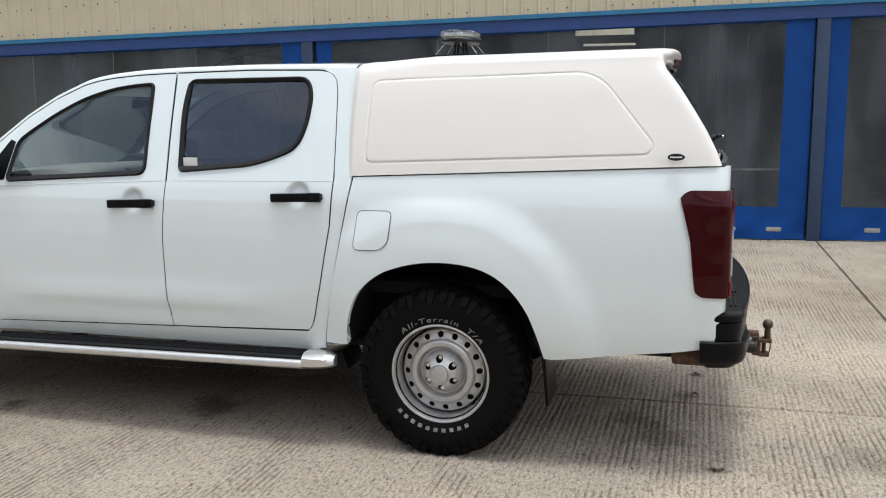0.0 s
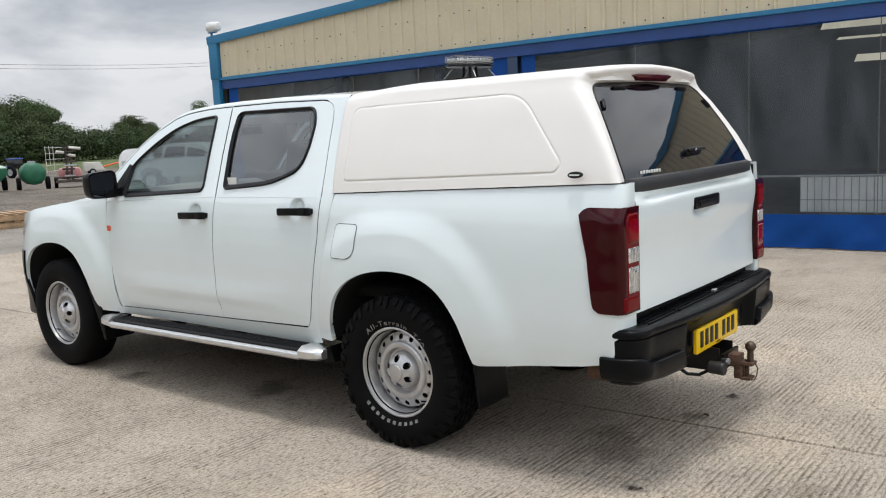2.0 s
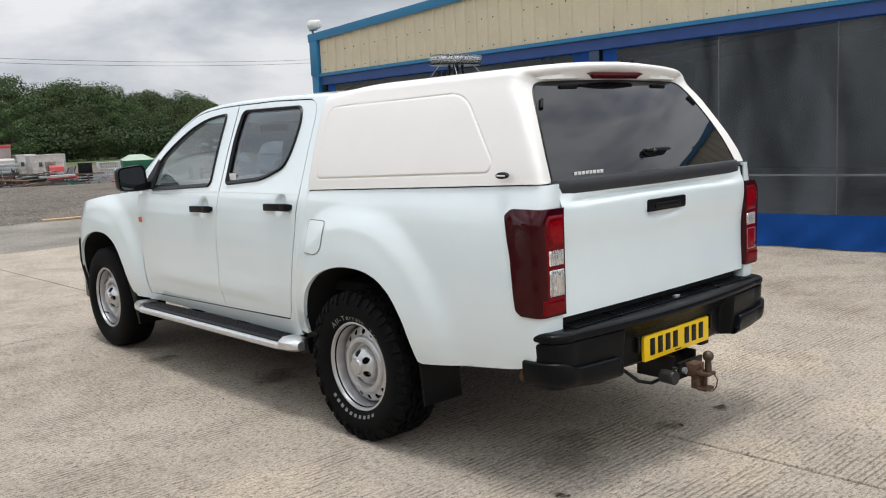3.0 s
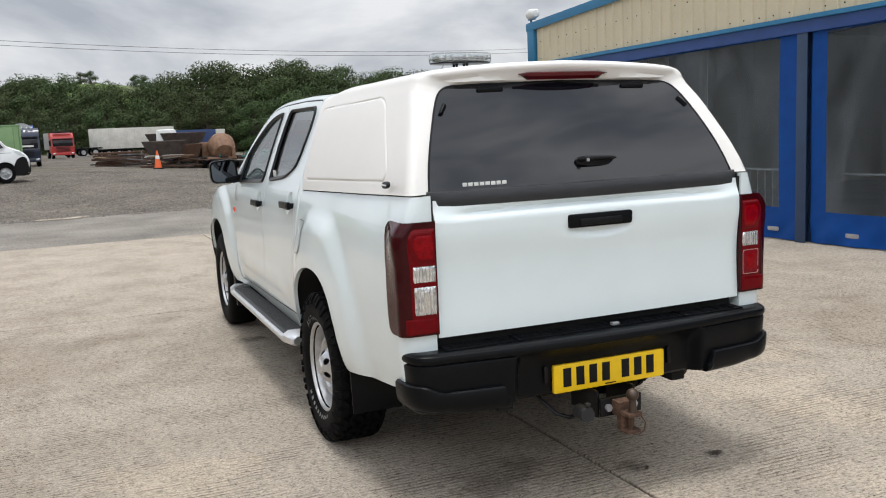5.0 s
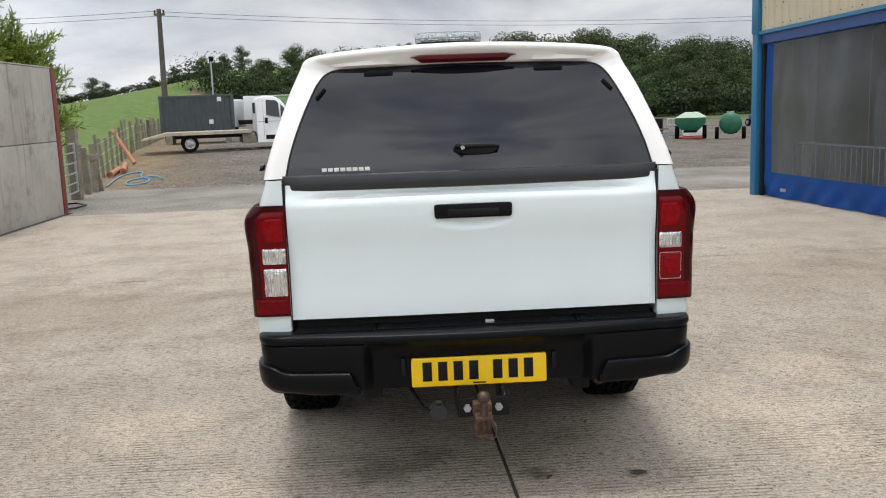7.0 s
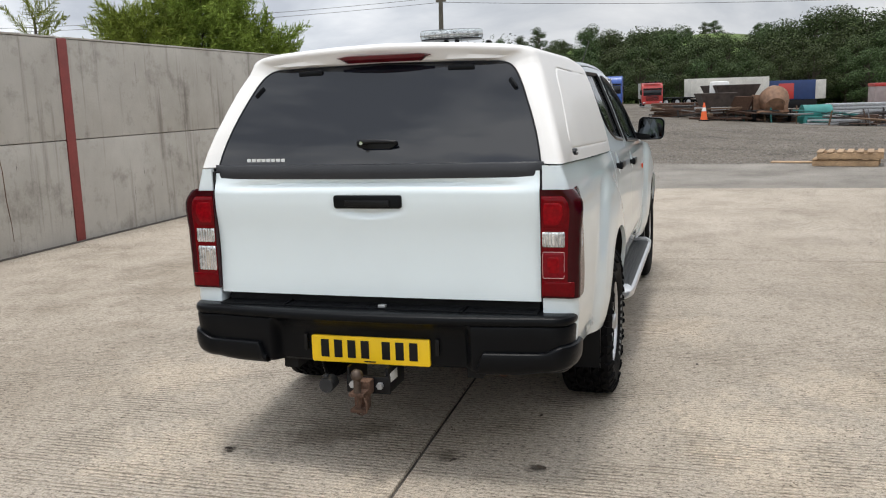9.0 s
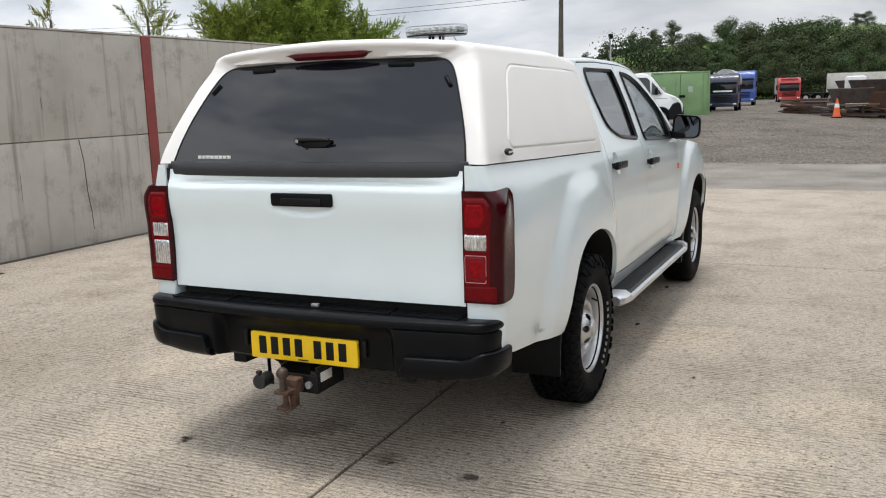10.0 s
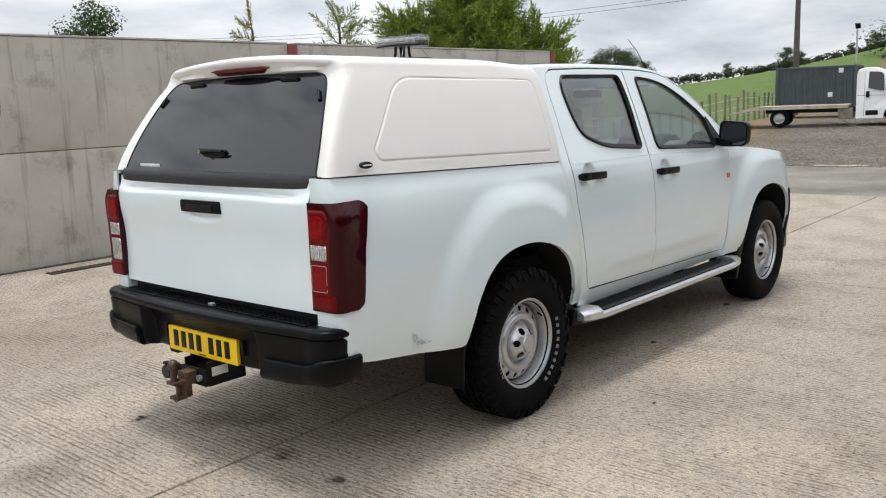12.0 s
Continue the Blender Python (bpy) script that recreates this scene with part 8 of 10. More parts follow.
for k in range(5):
    b = bm_new(); cyl(b, (-0.35, -0.7 + 0.35 * k, 3.08), (-0.25, -0.7 + 0.35 * k, 3.08), 0.09, seg=12); part("roof_lamp", b, M_REFLECT, nl)
b = bm_new(); cyl(b, (-2.2, 0, 2.45), (-8.5, 0, 2.45), 1.0, seg=24); part("silver_tank", b, M_GALV, nl, "long silver tank body")
b = bm_new(); box(b, (0.115, 0, 1.62), (0.02, 1.5, 0.13)); part("name_bar", b, M_STICKER, nl)
bl = tractor_unit("blue_lorry", "blue lorry with a high box body", pose(-94.5, -8.4, far(-95, -8), 0, 0, 6), M_BLUELORRY, 3.35)
b = bm_new(); box(b, (-5.0, 0, 2.05), (5.8, 2.4, 2.7), 0.03); part("box_body", b, M_BLUELORRY, bl)
rl = tractor_unit("red_lorry", "red lorry with a grey tipper body", pose(-109.5, -4.6, far(-110, -4), 0, 0, 8), M_REDLORRY, 2.85)
b = bm_new(); box(b, (-4.6, 0, 1.95), (4.8, 2.35, 1.9), 0.03); part("tipper_body", b, M_GALV, rl)
b = bm_new(); box(b, (-0.3, 0, 2.96), (0.35, 1.9, 0.14), 0.04); part("beacon_bar", b, M_TRIM, rl)


def trailer(name, label, m, length, h, mt, wheels=True, zb=1.05):
    t = thing(name, label, "trailer", m)
    b = bm_new(); box(b, (0, 0, zb + h / 2), (length, 2.5, h), 0.03); part("box_body", b, mt, t)
    b = bm_new(); box(b, (0, 0, zb - 0.12), (length, 1.0, 0.2), 0.02); part("chassis", b, M_TRIM, t)
    for sgn in (-1, 1):
        for x in (-length / 2 + 1.4, -length / 2 + 2.7, -length / 2 + 4.0): road_wheel(t, x, sgn * 1.08, 0.48, 0.32, sgn)
        b = bm_new(); box(b, (length / 2 - 2.6, sgn * 0.8, zb / 2), (0.12, 0.12, zb), 0.01); part("landing_leg", b, M_TRIM, t)
    for k in range(int(length / 1.1)):
        b = bm_new(); box(b, (-length / 2 + 0.5 + 1.1 * k, -1.262, zb + h / 2), (0.05, 0.03, h * 0.96), 0.006); part("side_rib", b, mt, t)
    return t


trailer("box_trailer", "long dirty white box trailer", pose(-116.2, 4.0, far(-116, 4), 0, 0, 110 + 180 - 180), 10.2, 2.55, M_OLDWHITE)
tl2 = thing("flat_trailer", "low black flat trailer chassis", "trailer", pose(-113.8, -2.2, far(-113, -2), 0, 0, 100))
b = bm_new(); box(b, (0, 0, 0.95), (4.5, 2.4, 0.14), 0.02); part("deck", b, M_TRIM, tl2)
for sgn in (-1, 1):
    for x in (-1.4, 0.0, 1.4): road_wheel(tl2, x, sgn * 1.05, 0.46, 0.3, sgn)
bc = thing("blue_container", "blue and red container with a white end", "container", pose(-121.5, 12.0, far(-121, 12), 0, 0, 108))
b = bm_new(); box(b, (0, 0, 2.35), (6.0, 2.4, 2.5), 0.03); part("box_body", b, mat("dark_blue_container_paint", (0.012, 0.035, 0.12), 0.5, var=0.15, scale=1.5), bc)
b = bm_new(); box(b, (-0.9, -1.25, 2.2), (2.0, 0.12, 2.0), 0.03); part("red_panel", b, M_REDLORRY, bc)
b = bm_new(); box(b, (3.7, 0, 2.35), (1.4, 2.3, 2.45), 0.03); part("white_end", b, M_OLDWHITE, bc)
b = bm_new(); box(b, (0, 0, 0.55), (6.6, 2.0, 1.1), 0.03); part("base", b, M_TRIM, bc)


def draw_near(names, k, size=0.0, eye=(4.55, 1.3)):
    """Brings things nearer to a spot in the yard, and their size with them unless one is given."""
    for ob in [o for o in scene.collection.objects if o.parent is None and o.name.split(".")[0] in names]:
        m = ob.matrix_basis.copy()
        x, y = eye[0] + (m.translation.x - eye[0]) * k, eye[1] + (m.translation.y - eye[1]) * k
        ob.matrix_basis = Matrix.Translation((x, y, g(x, y))) @ m.to_3x3().to_4x4() @ Matrix.Scale(size or k, 4)


def cone(x, y, h=0.75):
    c = thing("traffic_cone", "orange traffic cone standing on gravel", "traffic cone", pose(x, y, g(x, y)), "traffic cones")
    b = bm_new(); box(b, (0, 0, 0.025), (0.42 * h / 0.75, 0.42 * h / 0.75, 0.05), 0.01); part("base", b, M_TRIM, c)
    b = bm_new(); cyl(b, (0, 0, 0.05), (0, 0, h), 0.15 * h / 0.75, 0.03, 16); part("cone_body", b, M_ORANGE, c)
    b = bm_new(); cyl(b, (0, 0, 0.40 * h / 0.75), (0, 0, 0.55 * h / 0.75), 0.094 * h / 0.75, 0.070 * h / 0.75, 16); part("white_sleeve", b, M_STICKER, c)
    return c


cone(-35.6, 1.31, 0.78)

# scrap: hoppers, frames, timber stacks, mixer, machine parts
rnd = random.Random(21)
def hopper(x, y, s, mt, rz):
    t = thing("steel_hopper", "rusty dark steel hopper among scrap", "hopper", pose(x, y, g(x, y), 0, 0, rz), "scrap hoppers")
    b = bm_new()
    w0, w1 = 0.55 * s, 0.95 * s
    rw = [[(-w0, -w0, 0.45 * s), (w0, -w0, 0.45 * s), (w0, w0, 0.45 * s), (-w0, w0, 0.45 * s)], [(-w1, -w1, 1.45 * s), (w1, -w1, 1.45 * s), (w1, w1, 1.45 * s), (-w1, w1, 1.45 * s)]]
    grid(b, rw, close_u=True)
    thicken(b, 0.04)
    part("bin", b, mt, t)
    for sx in (-1, 1):
        for sy in (-1, 1):
            b = bm_new(); box(b, (sx * w0, sy * w0, 0.36 * s), (0.10, 0.10, 0.72 * s), 0.01); part("leg", b, mt, t)
    return t
hopper(-58.6, 2.0, 0.95, M_SCRAP, 12); hopper(-58.8, 3.5, 0.85, M_RUST, -8); hopper(-60.5, 3.0, 1.25, M_SCRAP, 20)
bag = thing("bulk_bag", "white bulk bag among scrap", "bag", pose(-59.8, 2.3, g(-59.8, 2.3) + 0.02))
b = bm_new(); box(b, (0, 0, 1.0), (1.0, 1.0, 2.0), 0.18); part("sack", b, M_WHITEBAG, bag)
def timber_stack(x, y, n, ln, rz, mt=M_OLDTIMBER):
    t = thing("timber_stack", "stack of weathered timber lengths on gravel", "timber stack", pose(x, y, g(x, y), 0, 0, rz), "timber stacks")
    for k in range(n):
        for j in range(4):
            b = bm_new(); box(b, (rnd.uniform(-0.15, 0.15), -0.6 + 0.4 * j, 0.08 + 0.16 * k), (ln * rnd.uniform(0.85, 1.0), 0.24, 0.12), 0.01, m=pose(0, 0, 0, 0, 0, rnd.uniform(-3, 3))); part("timber", b, mt, t)
    return t
timber_stack(-64, -0.6, 5, 2.8, 96, M_RUST); timber_stack(-60, 4.6, 4, 2.2, 80, M_SCRAP); timber_stack(-61, 7.6, 4, 3.0, 95, M_RUST); timber_stack(-60, 11.0, 7, 3.2, 88, M_GALV); timber_stack(-57.5, 9.4, 2, 3.0, 92, M_GALV)
mx_ = thing("concrete_mixer", "rusty orange towable concrete mixer", "mixer", pose(-58.4, 5.6, g(-58.4, 5.6), 0, 0, 5))
for sgn in (-1, 1): road_wheel(mx_, 0.0, sgn * 0.85, 0.32, 0.18, sgn)
for sgn in (-1, 1):
    b = bm_new(); cyl(b, (0.3, sgn * 0.3, 0.95), (0.75, sgn * 0.3 + 0.1, 1.0), 0.02); part("stay", b, M_SCRAP, mx_)
b = bm_new(); lathe(b, [(0.02, -0.65), (0.5, -0.6), (0.72, -0.15), (0.72, 0.15), (0.42, 0.62), (0.38, 0.62), (0.62, 0.1), (0.05, -0.5)], 24); part("drum", b, M_MIXER, mx_, m=pose(0.1, 0.1, 1.15, 35, 0, 90))
b = bm_new(); box(b, (-0.1, 0, 0.55), (1.5, 1.5, 0.12), 0.02); box(b, (-0.45, -0.65, 1.0), (0.5, 0.45, 0.8), 0.05); box(b, (0.55, 0.6, 0.8), (0.25, 0.2, 0.6), 0.03); part("frame", b, M_MIXER, mx_)
tm = thing("teal_machine", "teal green machine part on the gravel", "machine", pose(-58, 8.3, g(-58, 8.3), 0, 0, 15))
b = bm_new(); cyl(b, (0, -0.7, 0.55), (0, 0.7, 0.55), 0.42, seg=20); part("drum", b, M_TEALM, tm)
b = bm_new(); box(b, (0.1, 0, 0.20), (0.9, 1.6, 0.40), 0.05); part("base_frame", b, M_TEALM, tm)
# stacked bins and crates further along
def crate(x, y, w, h, mt, rz, lab="steel crate", base=0.0):
    t = thing("stillage_crate", lab, "crate", pose(x, y, g(x, y) + base, 0, 0, rz), "yard crates")
    b = bm_new(); box(b, (0, 0, h / 2 + 0.06), (w * 0.9, w, h), 0.03); part("crate_body", b, mt, t)
    for sx in (-1, 1):
        b = bm_new(); box(b, (0, sx * w * 0.42, 0.03), (w * 0.9, 0.12, 0.06), 0.005); part("runner", b, M_SCRAP, t)
    return t


def pallet(x, y, z, rz):
    p = thing("wooden_pallet", "raw timber pallet lying on the yard", "pallet", pose(x, y, z, 0, 0, rz), "wooden pallets")
    for k in range(7):
        b = bm_new(); box(b, (0, -0.55 + 0.183 * k, 0.133), (1.0, 0.11, 0.02), 0.003); part("deck_board", b, M_TIMBER, p)
    for k in (-1, 0, 1):
        b = bm_new(); box(b, (0.42 * k, 0, 0.068), (0.10, 1.2, 0.09), 0.004); part("stringer", b, M_TIMBER, p)
        b = bm_new(); box(b, (0.42 * k, 0, 0.011), (0.11, 1.2, 0.018), 0.003); part("base_board", b, M_TIMBER, p)
    return p
pallet(-14.85, 4.10, g(-14.85, 4.10) + 0.002, -12); pallet(-14.80, 4.16, g(-14.85, 4.10) + 0.148, -10)
b = bm_new(); box(b, (0, 0, 0.02), (0.25, 1.2, 0.03), 0.004)
plank = part("plank", b, M_TIMBER, None, m=pose(-15.35, 3.30, g(-15.35, 3.30), 0, 0, -12)); tagged(plank, "pale timber plank lying by the pallets", "plank")

draw_near({"box_trailer", "flat_trailer", "blue_container"}, 0.76)
for ob, x, y, rz, s in ((nl, -43.6, -4.25, 3, 0.63), (bl, -60.0, -5.15, 4, 0.70), (rl, -70.0, -2.75, 8, 0.68)):
    ob.matrix_basis = pose(x, y, g(x, y), 0, 0, rz) @ Matrix.Scale(s, 4)
draw_near({"steel_hopper", "bulk_bag", "timber_stack", "concrete_mixer", "teal_machine"}, 0.66, 0.86)

# bins, cages and bags in a row before the wood
rt_ = crate(-45.5, 10.25, 1.5, 1.75, mat("red_crate_paint", (0.30, 0.24, 0.23), 0.6, var=0.3, scale=2), 5, "dusty grey steel crate with a red top")
b = bm_new(); box(b, (0, 0, 1.86), (1.38, 1.54, 0.18), 0.03); part("top_cover", b, M_REDLORRY, rt_, "red steel cover")
dr = thing("bulk_drum", "dirty white drum on a rusty cradle", "drum", pose(-44.0, 10.45, g(-44.0, 10.45), 0, 0, 8))
b = bm_new(); lathe(b, [(0.02, -0.62), (0.40, -0.60), (0.47, -0.52), (0.47, 0.52), (0.40, 0.60), (0.02, 0.62)], 28); part("drum_shell", b, M_OLDWHITE, dr, m=pose(0, 0, 0.66, 90, 0, 0))
for y in (-0.35, 0.35):
    b = bm_new(); box(b, (0, y, 0.14), (0.9, 0.10, 0.28), 0.02); part("cradle", b, M_RUST, dr)
for y in (-0.3, 0.3):
    b = bm_new(); tube(b, [(0.475 * math.cos(2 * math.pi * k / 24), y, 0.66 + 0.475 * math.sin(2 * math.pi * k / 24)) for k in range(25)], 0.018, 6); part("hoop", b, M_RUST, dr)


def steel_bin(x, y, w, h, mt, rz, lab):
    """An open sheet-steel bin with corner posts, a folded rim and swages."""
    t = thing("steel_bin", lab, "bin", pose(x, y, g(x, y), 0, 0, rz), "steel bins")
    b = bm_new(); box(b, (0, 0, h / 2 + 0.10), (1.0, w - 0.06, h - 0.12), 0.02); part("bin_body", b, mt, t)
    for sx in (-1, 1):
        for sy in (-1, 1):
            b = bm_new(); box(b, (sx * 0.5, sy * (w / 2 - 0.03), h / 2), (0.07, 0.07, h), 0.01); part("corner_post", b, M_GALV, t)
    b = bm_new(); box(b, (0, 0, h + 0.03), (1.06, w + 0.02, 0.05), 0.01); part("rim", b, mt, t)
    for k in range(3):
        b = bm_new(); box(b, (0.505, 0, h * (0.28 + 0.24 * k)), (0.025, w - 0.2, 0.05), 0.008); part("swage", b, mt, t)
    for k in range(2):
        b = bm_new(); box(b, (0.515, -w * 0.22 + 0.3 * k, h * 0.70), (0.012, 0.16, 0.22), 0.004); part("patch_plate", b, M_GREYBOX, t)
    return t


def wire_cage(x, y, w, d, h, rz, lab, rails=3, bars=8):
    """A low galvanised cage: posts, rails and upright bars."""
    t = thing("wire_cage", lab, "cage", pose(x, y, g(x, y), 0, 0, rz), "wire cages")
    for sx in (-1, 1):
        for sy in (-1, 1):
            b = bm_new(); box(b, (sx * d / 2, sy * w / 2, h / 2), (0.06, 0.06, h), 0.008); part("post", b, M_GALV, t)
        for k in range(rails):
            b = bm_new(); box(b, (sx * d / 2, 0, 0.10 + (h - 0.13) * k / (rails - 1)), (0.045, w, 0.045), 0.006); part("rail", b, M_GALV, t)
        for k in range(bars):
            yk = -w / 2 + w * (k + 0.5) / bars
            b = bm_new(); tube(b, [(sx * d / 2, yk, 0.10), (sx * d / 2, yk, h - 0.03)], 0.012, 5); part("bar", b, M_GALV, t)
    b = bm_new(); box(b, (0, 0, 0.10), (d - 0.02, w - 0.02, 0.03), 0.0); part("base", b, M_SCRAP, t)
    return t


steel_bin(-44.95, 11.68, 0.92, 1.42, M_OLDWHITE, -6, "dirty white sheet-steel bin with dark patches")
steel_bin(-43.2, 12.15, 1.65, 1.40, mat("pale_crate", (0.50, 0.46, 0.42), 0.7, var=0.25, scale=3), -6, "pale worn sheet-steel bin")
rd = thing("machine_frame", "faded red machine frame lying behind a cage", "machine", pose(-40.9, 12.35, g(-40.9, 12.35), 0, 0, -15))
b = bm_new(); box(b, (0, 0, 0.30), (0.8, 1.9, 0.16), 0.02); part("beam", b, M_REDLORRY, rd)
b = bm_new(); prism(b, [(-0.35, 0.3), (0.35, 0.3), (0.2, 0.85), (-0.2, 0.95)], "y", -0.8, -0.15, bevel=0.03); part("guard", b, M_REDLORRY, rd)
for k in range(4):
    b = bm_new(); tube(b, [(0.1 * k - 0.2, -0.5 + 0.35 * k, 0.3), (0.15, -0.2 + 0.3 * k, 0.75 + 0.05 * k)], 0.03, 6); part("strut", b, M_SCRAP, rd)
for y in (-0.7, 0.7):
    b = bm_new(); box(b, (0, y, 0.11), (0.7, 0.12, 0.22), 0.01); part("foot", b, M_SCRAP, rd)
sb = thing("timber_stillage", "brown timber stillage standing on end", "stillage", pose(-41.6, 11.82, g(-41.6, 11.82), 0, 0, -10))
for k in range(5):
    b = bm_new(); box(b, (0.0, -0.18 + 0.09 * k, 0.56), (0.40, 0.07, 1.08 - 0.03 * (k % 2)), 0.008); part("board", b, M_OLDTIMBER, sb)
for z in (0.2, 0.85):
    b = bm_new(); box(b, (0.215, 0, z), (0.03, 0.48, 0.09), 0.006); part("batten", b, M_OLDTIMBER, sb)
wire_cage(-38.8, 12.15, 2.25, 0.9, 0.50, -17, "low galvanised cage trailer side", 4, 7)
bx = thing("black_box", "black plastic box in a cage", "box", pose(-39.1, 12.55, g(-39.1, 12.55) + 0.12, 0, 0, -17))
b = bm_new(); box(b, (0, 0, 0.42), (0.5, 0.62, 0.84), 0.04); part("body", b, M_BLACKPL, bx)
b = bm_new(); box(b, (0, 0, 0.86), (0.54, 0.66, 0.06), 0.02); part("lid", b, M_TRIM, bx)
wire_cage(-38.25, 13.35, 0.95, 0.9, 1.02, -17, "tall galvanised stillage cage on the gravel", 4, 6)
bg = thing("bulk_bag", "full white bulk bag on a red frame", "bag", pose(-37.6, 13.85, g(-37.6, 13.85), 0, 0, -17))
b = bm_new(); box(b, (0, 0, 0.42), (0.8, 0.95, 0.56), 0.16); part("bag", b, M_WHITEBAG, bg)
b = bm_new(); box(b, (0, 0, 0.07), (0.9, 1.25, 0.14), 0.02); part("frame", b, M_REDLORRY, bg)

# a tangle of scrap among the hoppers and stacks
def scrap_mat():
    m = bpy.data.materials.new("mixed_scrap")
    m.use_nodes = True
    n, l = m.node_tree.nodes, m.node_tree.links
    geo, r = n.new("ShaderNodeNewGeometry"), n.new("ShaderNodeValToRGB")
    el = r.color_ramp.elements
    r.color_ramp.interpolation = "CONSTANT"
    el[0].position, el[0].color = 0.0, (0.075, 0.040, 0.026, 1)
    el[1].position, el[1].color = 0.93, (0.03, 0.16, 0.15, 1)
    for q, c in ((0.30, (0.030, 0.026, 0.024)), (0.55, (0.14, 0.085, 0.05)), (0.70, (0.20, 0.20, 0.20)), (0.84, (0.45, 0.45, 0.44)), (0.97, (0.32, 0.05, 0.04))):
        e_ = el.new(q); e_.color = (*c, 1)
    l.new(geo.outputs["Random Per Island"], r.inputs[0])
    l.new(r.outputs[0], n["Principled BSDF"].inputs["Base Color"])
    n["Principled BSDF"].inputs["Roughness"].default_value = 0.75
    return m


rnd = random.Random(91)
b = bm_new()
for cx, cy, n_, wd in ((-44.8, 1.9, 26, 0.9), (-45.2, 3.2, 26, 1.0), (-46.4, 4.6, 22, 1.1), (-45.0, 7.0, 34, 1.2), (-44.2, 8.6, 40, 1.3), (-44.8, 10.4, 30, 1.2), (-45.4, 12.6, 24, 1.1), (-47.5, 0.2, 20, 1.2)):
    cx, cy = 4.55 + (cx - 4.55) * 0.84, 1.3 + (cy - 1.3) * 0.84
    for k in range(n_):
        x, y = cx + rnd.gauss(0, wd * 0.6), cy + rnd.gauss(0, wd * 0.7)
        up_ = rnd.random() < 0.14
        ln = rnd.uniform(0.4, 1.5) if not up_ else rnd.uniform(0.35, 0.85)
        th = rnd.choice((0.03, 0.04, 0.05, 0.06, 0.08))
        z = g(x, y)
        m_ = pose(x, y, z + (ln / 2 if up_ else rnd.uniform(0.06, 0.55)), rnd.uniform(-14, 14), (90 + rnd.uniform(-12, 12)) if up_ else rnd.uniform(-7, 7), rnd.gauss(80, 22))
        box(b, (0, 0, 0), (ln * (1 if up_ else 1.35), th * rnd.uniform(0.8, 2.6), th), 0.0, m=m_)
heap = part("scrap_metal", b, scrap_mat(), None)
tagged(heap, "tangle of rusty steel bars, plates and offcuts on the gravel", "scrap metal", kind="stuff")

# farm trailers
def tank_trailer(x, y, rz, kind):
    t = thing("slurry_tanker" if kind else "hopper_trailer", "dark green round slurry tanker trailer" if kind else "dark green hopper trailer with a pale cover", "farm trailer", pose(x, y, g(x, y), 0, 0, rz))
    for sgn in (-1, 1): road_wheel(t, -0.1, sgn * 0.72, 0.36, 0.22, sgn)
    b = bm_new(); box(b, (0, 0, 0.42), (2.4, 0.7, 0.12), 0.02); part("chassis", b, M_TRIM, t)
    if kind:
        b = bm_new()
        rows = []
        for xx, s in ((-1.45, 0.05), (-1.42, 0.55), (-1.25, 0.93), (-1.0, 1.0), (1.0, 1.0), (1.25, 0.93), (1.42, 0.55), (1.45, 0.05)):
            rows.append([(xx, 0.62 * s * math.cos(2 * math.pi * k / 28), 0.92 + 0.62 * s * math.sin(2 * math.pi * k / 28)) for k in range(28)])
        grid(b, rows, close_u=True)
        part("tank", b, M_DKGREEN, t, angle=50)
        b = bm_new(); cyl(b, (0, 0, 1.5), (0, 0, 1.62), 0.2, seg=16); part("filler_cap", b, M_GALV, t)
    else:
        b = bm_new(); grid(b, [[(-1.3, -0.45, 0.5), (1.3, -0.45, 0.5), (1.3, 0.45, 0.5), (-1.3, 0.45, 0.5)], [(-1.45, -0.78, 0.85), (1.45, -0.78, 0.85), (1.45, 0.78, 0.85), (-1.45, 0.78, 0.85)], [(-1.45, -0.78, 1.15), (1.45, -0.78, 1.15), (1.45, 0.78, 1.15), (-1.45, 0.78, 1.15)]], close_u=True); part("hopper", b, M_DKGREEN, t)
        b = bm_new(); grid(b, [[(-1.45, -0.78, 1.155), (1.45, -0.78, 1.155), (1.45, 0.78, 1.155), (-1.45, 0.78, 1.155)], [(-0.9, -0.35, 1.42), (0.9, -0.35, 1.42), (0.9, 0.35, 1.42), (-0.9, 0.35, 1.42)]], close_u=True); fan(b, [(-0.9, -0.35, 1.42), (0.9, -0.35, 1.42), (0.9, 0.35, 1.42), (-0.9, 0.35, 1.42)]); part("cover", b, M_PALEGREEN, t)
    b = bm_new(); tube(b, [(1.4, 0, 0.45), (2.3, 0, 0.42)], 0.05, 8); part("drawbar", b, M_TRIM, t)
    return t
ht = tank_trailer(-30.9, 11.55, 160, False)
ht.matrix_basis = ht.matrix_basis @ Matrix.Scale(0.74, 4)
tk = tank_trailer(-30.3, 12.95, 160, True)
tk.matrix_basis = tk.matrix_basis @ Matrix.Diagonal((0.42, 0.71, 0.68, 1))
bt = thing("blue_tractor", "small blue tractor behind the farm trailers", "tractor", pose(-55.0, 24.3, g(-55, 24.3), 0, 0, 195) @ Matrix.Scale(0.62, 4))
for sgn in (-1, 1):
    road_wheel(bt, -0.7, sgn * 0.75, 0.62, 0.35, sgn); road_wheel(bt, 1.0, sgn * 0.65, 0.40, 0.25, sgn)
b = bm_new(); box(b, (0.75, 0, 0.95), (1.3, 0.65, 0.6), 0.08); part("bonnet", b, M_BLUELORRY, bt)
b = bm_new(); box(b, (-0.45, 0, 1.45), (1.1, 1.1, 1.0), 0.08); part("cab", b, M_BACKGLASS, bt)
